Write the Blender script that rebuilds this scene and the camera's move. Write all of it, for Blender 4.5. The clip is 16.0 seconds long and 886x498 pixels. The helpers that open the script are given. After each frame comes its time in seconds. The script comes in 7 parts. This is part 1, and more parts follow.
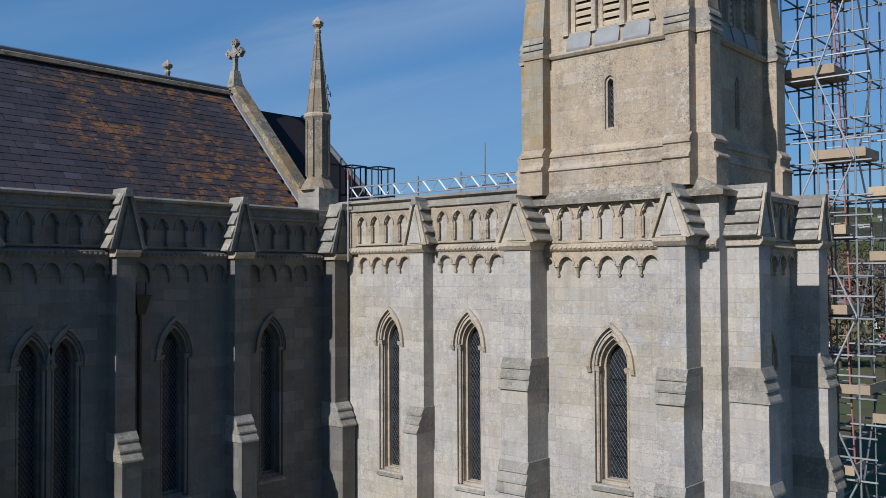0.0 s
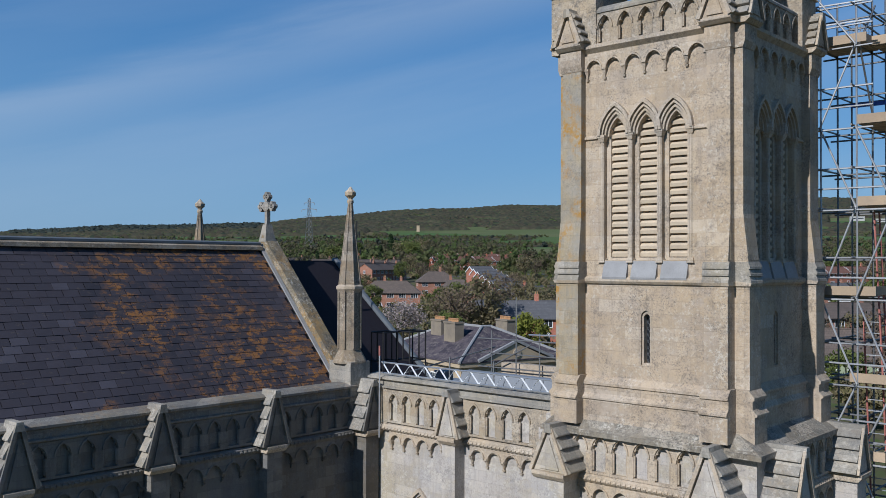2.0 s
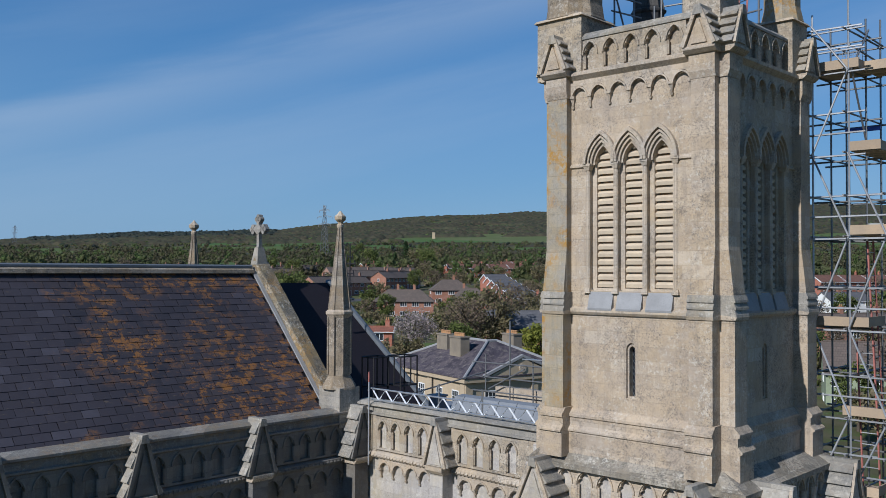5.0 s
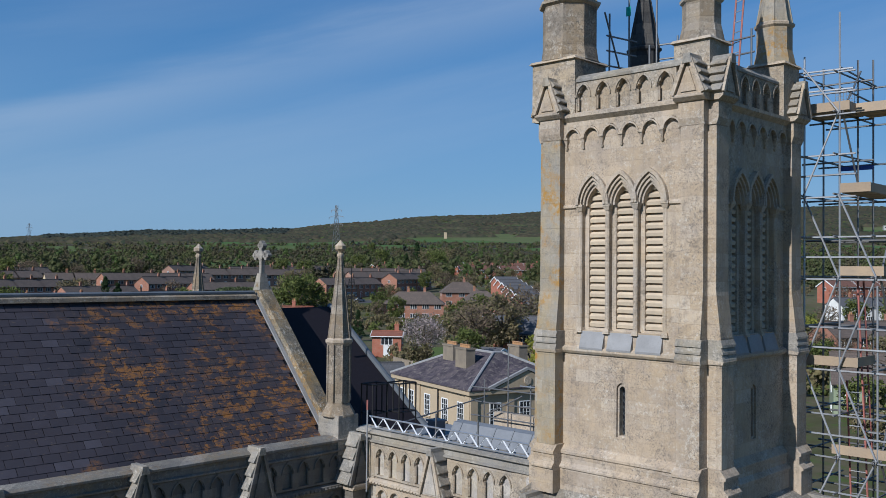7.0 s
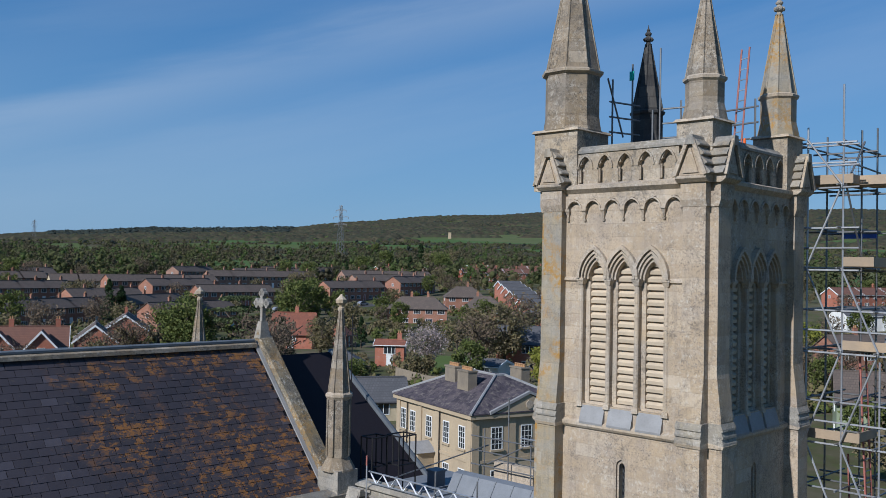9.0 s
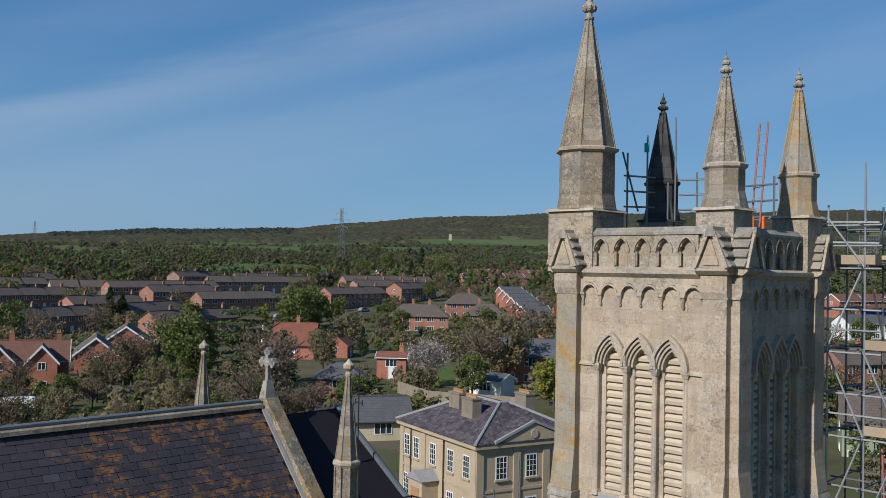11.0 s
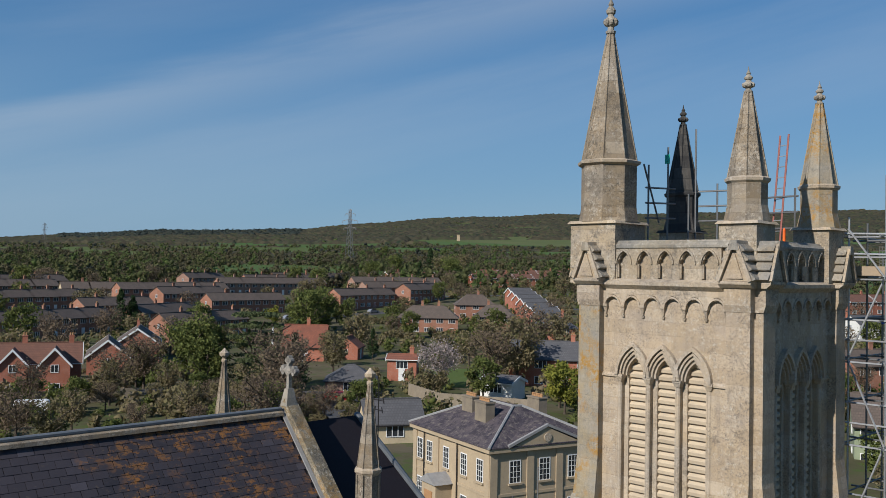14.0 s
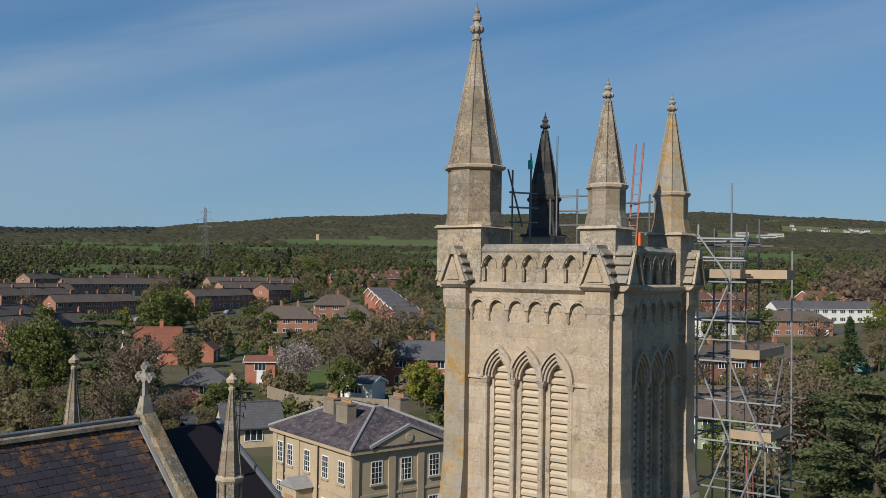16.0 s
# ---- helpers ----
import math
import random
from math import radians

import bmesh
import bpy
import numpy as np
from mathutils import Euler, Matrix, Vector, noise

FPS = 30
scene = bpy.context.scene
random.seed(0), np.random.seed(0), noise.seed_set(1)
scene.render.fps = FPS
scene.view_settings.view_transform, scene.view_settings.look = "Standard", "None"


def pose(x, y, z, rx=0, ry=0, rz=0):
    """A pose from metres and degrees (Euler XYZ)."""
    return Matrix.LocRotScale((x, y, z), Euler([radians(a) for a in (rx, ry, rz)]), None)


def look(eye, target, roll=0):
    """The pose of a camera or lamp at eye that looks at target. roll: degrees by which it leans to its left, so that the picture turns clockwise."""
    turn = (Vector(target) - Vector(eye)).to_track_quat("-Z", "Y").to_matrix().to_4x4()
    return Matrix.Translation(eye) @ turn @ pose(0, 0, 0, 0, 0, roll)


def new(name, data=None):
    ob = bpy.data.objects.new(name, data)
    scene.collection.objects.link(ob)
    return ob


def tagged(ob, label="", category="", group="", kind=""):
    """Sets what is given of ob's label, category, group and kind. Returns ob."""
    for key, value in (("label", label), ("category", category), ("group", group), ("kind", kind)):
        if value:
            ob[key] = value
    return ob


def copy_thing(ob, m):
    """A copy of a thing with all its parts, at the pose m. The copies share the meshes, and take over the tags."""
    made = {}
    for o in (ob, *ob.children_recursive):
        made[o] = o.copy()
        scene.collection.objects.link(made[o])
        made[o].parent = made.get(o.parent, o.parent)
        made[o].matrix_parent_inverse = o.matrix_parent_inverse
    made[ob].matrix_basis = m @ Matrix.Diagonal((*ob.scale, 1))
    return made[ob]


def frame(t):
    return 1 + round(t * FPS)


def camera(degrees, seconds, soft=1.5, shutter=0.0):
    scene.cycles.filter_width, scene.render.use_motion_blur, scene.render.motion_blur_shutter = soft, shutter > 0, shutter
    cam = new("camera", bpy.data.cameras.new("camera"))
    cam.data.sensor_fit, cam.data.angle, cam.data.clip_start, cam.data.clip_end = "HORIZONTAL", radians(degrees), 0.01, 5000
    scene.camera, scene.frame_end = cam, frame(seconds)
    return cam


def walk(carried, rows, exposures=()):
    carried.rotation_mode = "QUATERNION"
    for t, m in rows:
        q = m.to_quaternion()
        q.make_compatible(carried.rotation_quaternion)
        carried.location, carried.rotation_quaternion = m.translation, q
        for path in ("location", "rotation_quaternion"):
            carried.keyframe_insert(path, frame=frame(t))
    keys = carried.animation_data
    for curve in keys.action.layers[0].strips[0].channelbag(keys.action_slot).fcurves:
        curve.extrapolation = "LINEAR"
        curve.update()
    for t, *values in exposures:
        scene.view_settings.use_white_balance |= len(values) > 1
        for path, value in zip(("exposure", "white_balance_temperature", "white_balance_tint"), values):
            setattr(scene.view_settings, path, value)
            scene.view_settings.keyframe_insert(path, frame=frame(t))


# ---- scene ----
cam = camera(52.0, 16.0, 0.7)
PATH = [
    (0, (12.674, -18.749, 7.725), (11.365, -17.238, 7.786), -0.3),
    (0.5, (12.677, -18.54, 8.795), (11.328, -17.064, 8.843), -0.1),
    (1, (12.626, -18.574, 10.619), (11.262, -17.112, 10.656), -0.1),
    (1.5, (12.505, -18.877, 12.42), (11.156, -17.401, 12.453), 0.1),
    (2, (12.542, -18.907, 13.55), (11.191, -17.432, 13.583), 0.2),
    (2.5, (12.513, -18.825, 14.035), (11.155, -17.357, 14.071), 0.3),
    (3, (12.452, -18.72, 14.17), (11.091, -17.255, 14.209), 0.3),
    (3.5, (12.48, -18.546, 14.118), (11.114, -17.086, 14.161), 0.3),
    (4, (12.614, -18.355, 14.091), (11.236, -16.906, 14.138), 0.2),
    (6.5, (13.372, -18.098, 14.593), (11.999, -16.645, 14.641), 0.3),
    (7, (13.505, -18.161, 15.075), (12.11, -16.729, 15.121), 0.6),
    (7.5, (13.549, -18.178, 15.482), (12.151, -16.748, 15.526), 0.7),
    (8, (13.543, -18.134, 15.799), (12.143, -16.706, 15.842), 0.8),
    (8.5, (13.555, -18.127, 16.235), (12.154, -16.7, 16.278), 0.9),
    (9, (13.522, -18.084, 16.835), (12.12, -16.658, 16.879), 1.1),
    (11.5, (12.82, -17.952, 18.94), (11.417, -16.527, 18.986), 1.1),
    (12, (12.725, -17.983, 18.873), (11.321, -16.56, 18.921), 1.1),
    (12.5, (12.688, -18.051, 18.823), (11.281, -16.63, 18.872), 0.9),
    (13, (12.722, -18.141, 18.833), (11.312, -16.723, 18.881), 0.9),
    (13.5, (12.81, -18.296, 18.851), (11.398, -16.881, 18.899), 1.0),
    (14, (12.861, -18.422, 19.099), (11.446, -17.009, 19.145), 1.0),
    (14.5, (12.918, -18.535, 19.268), (11.503, -17.122, 19.313), 1.1),
    (15, (12.789, -18.529, 19.238), (11.468, -17.028, 19.285), 1.5),
    (15.5, (12.671, -18.439, 19.232), (11.471, -16.84, 19.28), 1.0),
    (16, (12.69, -18.521, 19.193), (11.509, -16.907, 19.243), 0.9),
]
walk(cam, [(t, look(eye, target, roll)) for t, eye, target, roll in PATH], ((0, 0.0, 5800, 10), (2.5, 0.0, 5700, 10), (9, 0.0, 5700, 10), (12, 0.0, 6250, 10), (14.5, 0.0, 6400, 10), (16, 0.0, 6600, 10)))


# ==== place ====
# ---- daylight: low spring sun from the south, thin high cloud ----
SUN_AZ, SUN_EL = radians(-1.0), radians(34.0)          # measured from -Y towards -X
sun_from = Vector((-math.cos(SUN_EL) * math.sin(SUN_AZ), -math.cos(SUN_EL) * math.cos(SUN_AZ), math.sin(SUN_EL)))
sun = new("sun", bpy.data.lights.new("sun", "SUN"))
sun.data.energy, sun.data.angle, sun.data.color = 4.75, radians(0.5), (1.0, 0.94, 0.855)
sun.matrix_world = look(sun_from * 50, (0, 0, 0))

world = bpy.data.worlds.new("sky")
scene.world = world
world.use_nodes = True
wn, wl = world.node_tree.nodes, world.node_tree.links
wn.clear()
w_out, w_bg = wn.new("ShaderNodeOutputWorld"), wn.new("ShaderNodeBackground")
w_sky = wn.new("ShaderNodeTexSky")
w_sky.sky_type, w_sky.sun_disc = "NISHITA", False
w_sky.sun_elevation, w_sky.sun_rotation = SUN_EL, radians(179.0)
w_sky.air_density, w_sky.dust_density, w_sky.ozone_density = 1.0, 0.3, 3.0
w_co = wn.new("ShaderNodeTexCoord")
w_vec = wn.new("ShaderNodeCombineXYZ")
W_AZ, W_TILT = radians(43), radians(13)               # thin cirrus drawn out along one slanting line
for k, (axis, gain) in enumerate((((math.cos(W_TILT) * math.cos(W_AZ), math.cos(W_TILT) * math.sin(W_AZ), math.sin(W_TILT)), 0.8),
                                  ((-math.sin(W_TILT) * math.cos(W_AZ), -math.sin(W_TILT) * math.sin(W_AZ), math.cos(W_TILT)), 6.5), ((-math.sin(W_AZ), math.cos(W_AZ), 0), 0.8))):
    w_dot = wn.new("ShaderNodeVectorMath")
    w_dot.operation = "DOT_PRODUCT"
    w_dot.inputs[1].default_value = [v * gain for v in axis]
    wl.new(w_co.outputs["Generated"], w_dot.inputs[0])
    wl.new(w_dot.outputs["Value"], w_vec.inputs[k])
STREAKS = (((-0.016, 0.333, -0.943), 0.034, 0.16), ((-0.052, 0.428, -0.902), 0.05, 0.06), ((0.0, 0.23, -0.973), 0.09, 0.10), ((-0.02, 0.30, -0.954), 0.10, 0.03))
w_no = wn.new("ShaderNodeTexNoise")
w_no.inputs["Scale"].default_value, w_no.inputs["Detail"].default_value = 1.7, 7
w_no.inputs["Roughness"].default_value = 0.55
w_ramp = wn.new("ShaderNodeValToRGB")
w_ramp.color_ramp.elements[0].position, w_ramp.color_ramp.elements[1].position = 0.47, 0.74
w_ramp.color_ramp.elements[1].color = (0.10, 0.10, 0.10, 1)
w_mix = wn.new("ShaderNodeMix")
w_mix.data_type = "RGBA"
w_mix.inputs[7].default_value = (6.5, 7.2, 8.0, 1)
w_hsv = wn.new("ShaderNodeHueSaturation")
w_hsv.inputs["Saturation"].default_value = 1.3
wl.new(w_vec.outputs[0], w_no.inputs["Vector"])
wl.new(w_no.outputs["Fac"], w_ramp.inputs["Fac"])
w_sep, w_haze, w_hmix = wn.new("ShaderNodeSeparateXYZ"), wn.new("ShaderNodeMapRange"), wn.new("ShaderNodeMix")
w_haze.inputs["From Min"].default_value, w_haze.inputs["From Max"].default_value = 0.0, 0.34
w_haze.inputs["To Min"].default_value, w_haze.inputs["To Max"].default_value = 0.85, 0.3
w_hmix.data_type = "RGBA"
w_hgrad = wn.new("ShaderNodeValToRGB")
w_hgrad.color_ramp.elements[0].position, w_hgrad.color_ramp.elements[1].position = 0.0, 0.34
w_hgrad.color_ramp.elements[0].color, w_hgrad.color_ramp.elements[1].color = (0.30, 0.52, 0.76, 1), (0.085, 0.31, 0.70, 1)
w_gain = wn.new("ShaderNodeVectorMath")
w_gain.operation = "SCALE"
w_gain.inputs["Scale"].default_value = 9.2
wl.new(w_co.outputs["Generated"], w_sep.inputs[0])
wl.new(w_sep.outputs[2], w_haze.inputs["Value"])
wl.new(w_sep.outputs[2], w_hgrad.inputs["Fac"])
wl.new(w_hgrad.outputs["Color"], w_gain.inputs[0])
wl.new(w_haze.outputs["Result"], w_hmix.inputs[0])
wl.new(w_sky.outputs["Color"], w_hsv.inputs["Color"])
wl.new(w_hsv.outputs["Color"], w_hmix.inputs[6])
wl.new(w_gain.outputs["Vector"], w_hmix.inputs[7])


def w_math(op, a, b=0.0):
    x = wn.new("ShaderNodeMath")
    x.operation = op
    for sock, val in ((x.inputs[0], a), (x.inputs[1], b)):
        if isinstance(val, (int, float)):
            sock.default_value = val
        else:
            wl.new(val, sock)
    return x.outputs[0]


# long thin streaks of cirrus, each along a great circle of the sky
w_fac = w_ramp.outputs["Color"]
w_warp = w_math("MULTIPLY", w_math("SUBTRACT", w_no.outputs["Fac"], 0.5), 0.11)
for normal, width, gain in STREAKS:
    w_dot = wn.new("ShaderNodeVectorMath")
    w_dot.operation = "DOT_PRODUCT"
    w_dot.inputs[1].default_value = normal
    wl.new(w_co.outputs["Generated"], w_dot.inputs[0])
    w_fall = wn.new("ShaderNodeMapRange")
    w_fall.interpolation_type = "SMOOTHSTEP"
    w_fall.inputs["From Max"].default_value = width
    w_fall.inputs["To Min"].default_value, w_fall.inputs["To Max"].default_value = gain, 0.0
    wl.new(w_math("ABSOLUTE", w_math("ADD", w_dot.outputs["Value"], w_warp)), w_fall.inputs["Value"])
    w_fac = w_math("ADD", w_fac, w_math("MULTIPLY", w_fall.outputs["Result"], w_math("MULTIPLY", w_no.outputs["Fac"], 2.0)))
wl.new(w_fac, w_mix.inputs[0])
wl.new(w_hmix.outputs[2], w_mix.inputs[6])
wl.new(w_mix.outputs[2], w_bg.inputs["Color"])
wl.new(w_bg.outputs["Background"], w_out.inputs["Surface"])
w_bg.inputs["Strength"].default_value = 0.076
scene.view_settings.exposure = 0.0


# ---- materials ----
class Mat:
    """A small node-material writer."""

    def __init__(self, name, rough=0.85, metal=0.0):
        self.m = bpy.data.materials.new(name)
        self.m.use_nodes = True
        self.n, self.l = self.m.node_tree.nodes, self.m.node_tree.links
        self.b = self.n["Principled BSDF"]
        self.b.inputs["Roughness"].default_value, self.b.inputs["Metallic"].default_value = rough, metal
        self.co = self.n.new("ShaderNodeTexCoord")
        self.geo = self.n.new("ShaderNodeNewGeometry")

    def matt(self):
        self.b.inputs["Specular IOR Level"].default_value = 0.05
        return self

    def pos(self):
        return self.geo.outputs["Position"]

    def noise(self, scale, detail=4, rough=0.6, vec=None, stretch=None):
        t = self.n.new("ShaderNodeTexNoise")
        t.inputs["Scale"].default_value, t.inputs["Detail"].default_value, t.inputs["Roughness"].default_value = scale, detail, rough
        v = vec or self.pos()
        if stretch:
            mp = self.n.new("ShaderNodeMapping")
            mp.inputs["Scale"].default_value = stretch
            self.l.new(v, mp.inputs["Vector"])
            v = mp.outputs["Vector"]
        self.l.new(v, t.inputs["Vector"])
        return t.outputs["Fac"]

    def ramp(self, fac, lo, hi, c0=(0, 0, 0), c1=(1, 1, 1)):
        r = self.n.new("ShaderNodeValToRGB")
        e = r.color_ramp.elements
        e[0].position, e[1].position, e[0].color, e[1].color = lo, hi, (*c0, 1), (*c1, 1)
        self.l.new(fac, r.inputs["Fac"])
        return r.outputs["Color"]

    def mix(self, fac, a, b, mode="MIX"):
        x = self.n.new("ShaderNodeMix")
        x.data_type, x.blend_type = "RGBA", mode
        for sock, val in ((x.inputs[0], fac), (x.inputs[6], a), (x.inputs[7], b)):
            if isinstance(val, (int, float)):
                sock.default_value = val
            elif isinstance(val, tuple):
                sock.default_value = (*val, 1)
            else:
                self.l.new(val, sock)
        return x.outputs[2]

    def math(self, op, a, b=0.0):
        x = self.n.new("ShaderNodeMath")
        x.operation = op
        for sock, val in ((x.inputs[0], a), (x.inputs[1], b)):
            if isinstance(val, (int, float)):
                sock.default_value = val
            else:
                self.l.new(val, sock)
        return x.outputs[0]

    def wall_uv(self):
        """x + y along any upright face that follows the axes, and z."""
        s = self.n.new("ShaderNodeSeparateXYZ")
        self.l.new(self.pos(), s.inputs[0])
        c = self.n.new("ShaderNodeCombineXYZ")
        self.l.new(self.math("ADD", s.outputs[0], s.outputs[1]), c.inputs[0])
        self.l.new(s.outputs[2], c.inputs[1])
        return c.outputs[0]

    def bricks(self, vec, w, h, mortar, c1, c2, cm, smooth=0.1):
        t = self.n.new("ShaderNodeTexBrick")
        t.inputs["Scale"].default_value = 1.0
        t.inputs["Brick Width"].default_value, t.inputs["Row Height"].default_value = w, h
        t.inputs["Mortar Size"].default_value, t.inputs["Mortar Smooth"].default_value = mortar, smooth
        for k, c in (("Color1", c1), ("Color2", c2), ("Mortar", cm)):
            t.inputs[k].default_value = (*c, 1)
        self.l.new(vec, t.inputs["Vector"])
        return t

    def island(self):
        return self.geo.outputs["Random Per Island"]

    def rand(self):
        o = self.n.new("ShaderNodeObjectInfo")
        return o.outputs["Random"]

    def color(self, c):
        if isinstance(c, tuple):
            self.b.inputs["Base Color"].default_value = (*c, 1)
        else:
            self.l.new(c, self.b.inputs["Base Color"])
        return self

    def bump(self, h, strength=0.3, dist=0.02):
        x = self.n.new("ShaderNodeBump")
        x.inputs["Strength"].default_value, x.inputs["Distance"].default_value = strength, dist
        self.l.new(h, x.inputs["Height"])
        self.l.new(x.outputs["Normal"], self.b.inputs["Normal"])
        return self


def stone_material(name, base, warm, grey, dark=0.35, lichen=0.0, crust=0.5):
    """Weathered limestone ashlar: soft broad tints, blocks of slightly different tone, fine joints, grain and thin run-off streaks."""
    m = Mat(name, 0.92)
    uv = m.wall_uv()
    br = m.bricks(uv, 0.74, 0.31, 0.006, (0.0, 0.0, 0.0), (1.0, 1.0, 1.0), (0.5, 0.5, 0.5))
    tone = br.outputs["Color"]
    c = m.mix(m.ramp(m.noise(0.42, 7, 0.66), 0.41, 0.59), base, warm)
    c = m.mix(m.math("MULTIPLY", m.ramp(m.noise(0.85, 8, 0.7), 0.45, 0.6), 0.85), c, grey)
    c = m.mix(m.math("MULTIPLY", m.ramp(tone, 0.62, 1.0), 0.34 * crust + 0.08), c, (0.60, 0.53, 0.43))
    c = m.mix(m.math("MULTIPLY", m.ramp(tone, 0.0, 0.38, (1, 1, 1), (0, 0, 0)), 0.3), c, tuple(v * 0.68 for v in warm))
    streak = m.ramp(m.noise(1.6, 8, 0.74, stretch=(3.4, 3.4, 0.28)), 0.5, 0.63)
    c = m.mix(m.math("MULTIPLY", streak, 0.36), c, tuple(v * 0.6 for v in grey))
    pale = m.math("MULTIPLY", m.ramp(m.noise(10, 8, 0.8), 0.51, 0.58), m.ramp(m.noise(1.3, 5, 0.7), 0.42, 0.6))
    c = m.mix(m.math("MULTIPLY", pale, 0.8 * crust), c, (0.60, 0.56, 0.48))
    c = m.mix(m.math("MULTIPLY", br.outputs["Fac"], 0.26), c, tuple(v * 0.6 for v in base))
    fine = m.noise(21, 7, 0.8)
    worn = m.ramp(m.noise(1.0, 7, 0.72), 0.42, 0.6)
    spots = m.math("MULTIPLY", m.ramp(fine, 0.51, 0.58), m.math("ADD", m.math("MULTIPLY", worn, 0.75), 0.12))
    c = m.mix(m.math("MULTIPLY", spots, 0.62 * dark), c, tuple(v * 0.42 for v in grey))
    grime = m.math("MULTIPLY", m.math("MULTIPLY", m.ramp(m.noise(4.5, 9, 0.82), 0.51, 0.59), worn), 0.45 * dark)
    c = m.mix(grime, c, tuple(v * 0.46 for v in grey))
    if lichen:
        blot = m.math("MULTIPLY", m.ramp(m.noise(0.8, 3, 0.6), 0.46, 0.58), m.ramp(m.noise(6, 8, 0.8), 0.46, 0.54))
        c = m.mix(m.math("MULTIPLY", blot, lichen), c, (0.36, 0.19, 0.035))
    h = m.math("ADD", m.math("MULTIPLY", fine, 0.8), m.math("MULTIPLY", br.outputs["Fac"], -0.2))
    return m.color(c).bump(h, 0.7, 0.025).m


STONE = stone_material("limestone_ashlar", (0.435, 0.392, 0.35), (0.40, 0.335, 0.225), (0.385, 0.36, 0.345), 1.0, 0.0, 0.75)
STONE_TOWER = stone_material("limestone_tower", (0.45, 0.352, 0.245), (0.42, 0.315, 0.195), (0.37, 0.305, 0.24), 1.7, 0.0, 0.65)
STONE_WORN = stone_material("dirty_parapet_stone", (0.40, 0.325, 0.235), (0.37, 0.285, 0.18), (0.31, 0.27, 0.22), 2.2, 0.08, 0.7)
# nave limestone, darkened well below STONE: the wall's shade is in its colour
STONE_NAVE_SHADED = stone_material("limestone_nave", (0.165, 0.15, 0.125), (0.135, 0.112, 0.082), (0.15, 0.148, 0.145), 0.6, 0.0, 0.1)
STONE_DARK = stone_material("dark_weathered_coping", (0.19, 0.18, 0.16), (0.20, 0.17, 0.12), (0.13, 0.127, 0.122), 0.9, 0.2, 0.3)
STONE_TRIM = stone_material("limestone_dressings", (0.47, 0.38, 0.28), (0.46, 0.35, 0.22), (0.38, 0.325, 0.265), 1.5, 0.0, 0.55)
STONE_CAP = stone_material("weathered_coping_stone", (0.29, 0.268, 0.23), (0.28, 0.24, 0.175), (0.20, 0.193, 0.182), 1.0, 0.1, 0.5)
STONE_SPIRE = stone_material("spire_stone", (0.27, 0.215, 0.15), (0.255, 0.19, 0.115), (0.20, 0.172, 0.14), 1.8, 0.1, 0.6)
STONE_LICHEN = stone_material("lichened_stone", (0.33, 0.285, 0.215), (0.34, 0.26, 0.14), (0.28, 0.26, 0.225), 0.8, 0.95, 0.25)
STONE_RAKE = stone_material("lichened_gable_coping", (0.23, 0.195, 0.135), (0.25, 0.185, 0.09), (0.15, 0.135, 0.11), 2.0, 0.45, 0.8)
STONE_MOSS = stone_material("mossy_broad_coping", (0.26, 0.225, 0.175), (0.235, 0.19, 0.125), (0.16, 0.147, 0.125), 2.0, 0.1, 0.7)
# near-black stone, used for one of the four tower pinnacles
STONE_BLACK = stone_material("soot_black_stone", (0.045, 0.043, 0.042), (0.055, 0.05, 0.042), (0.03, 0.03, 0.031), 0.8, 0.0, 0.04)


def slate_material(name, lichen, tint=1.0):
    m = Mat(name, 0.72)
    r = m.math("ADD", m.math("MULTIPLY", m.rand(), 0.5), m.math("MULTIPLY", m.island(), 0.5))
    c = m.mix(m.ramp(r, 0.15, 0.85), (0.030 * tint, 0.027 * tint, 0.035 * tint), (0.066 * tint, 0.056 * tint, 0.068 * tint))
    c = m.mix(m.ramp(m.noise(1.7, 5, 0.65), 0.42, 0.66), c, (0.052 * tint, 0.042 * tint, 0.050 * tint))
    c = m.mix(m.math("MULTIPLY", m.ramp(m.noise(11, 5, 0.7), 0.52, 0.7), 0.5), c, (0.035, 0.032, 0.037))
    c = m.mix(m.math("MULTIPLY", m.ramp(r, 0.86, 0.92), 0.14), c, (0.17, 0.165, 0.20))
    if lichen:
        s = m.n.new("ShaderNodeSeparateXYZ")
        m.l.new(m.pos(), s.inputs[0])
        reach = m.math("MULTIPLY", m.math("MINIMUM", m.math("ADD", s.outputs[1], 4.6), 0.0), 0.05)
        big = m.ramp(m.math("ADD", m.noise(0.42, 4, 0.6), reach), 0.36, 0.50)
        blot = m.ramp(m.noise(2.6, 9, 0.75, stretch=(1.3, 0.8, 1.3)), 0.503, 0.548)
        crumb = m.ramp(m.noise(11, 6, 0.75, stretch=(1.3, 0.7, 1.3)), 0.40, 0.50)
        c = m.mix(m.math("MULTIPLY", m.math("MULTIPLY", big, m.math("MULTIPLY", blot, crumb)), lichen), c, (0.26, 0.108, 0.02))
        c = m.mix(m.math("MULTIPLY", m.math("MULTIPLY", big, m.ramp(m.noise(3.4, 7, 0.7), 0.48, 0.66)), 0.45), c, (0.085, 0.058, 0.038))
        speck = m.ramp(m.noise(5.5, 6, 0.75, stretch=(1, 0.6, 2)), 0.62, 0.66)
        c = m.mix(m.math("MULTIPLY", speck, 0.5), c, (0.15, 0.11, 0.065))
    return m.color(c).bump(m.noise(9, 6, 0.7), 0.3, 0.01).m


SLATE = slate_material("nave_slate", 0.9, 0.74)
# slate tinted down so that its colour deepens the chancel roof's shade
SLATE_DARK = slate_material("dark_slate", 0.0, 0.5)
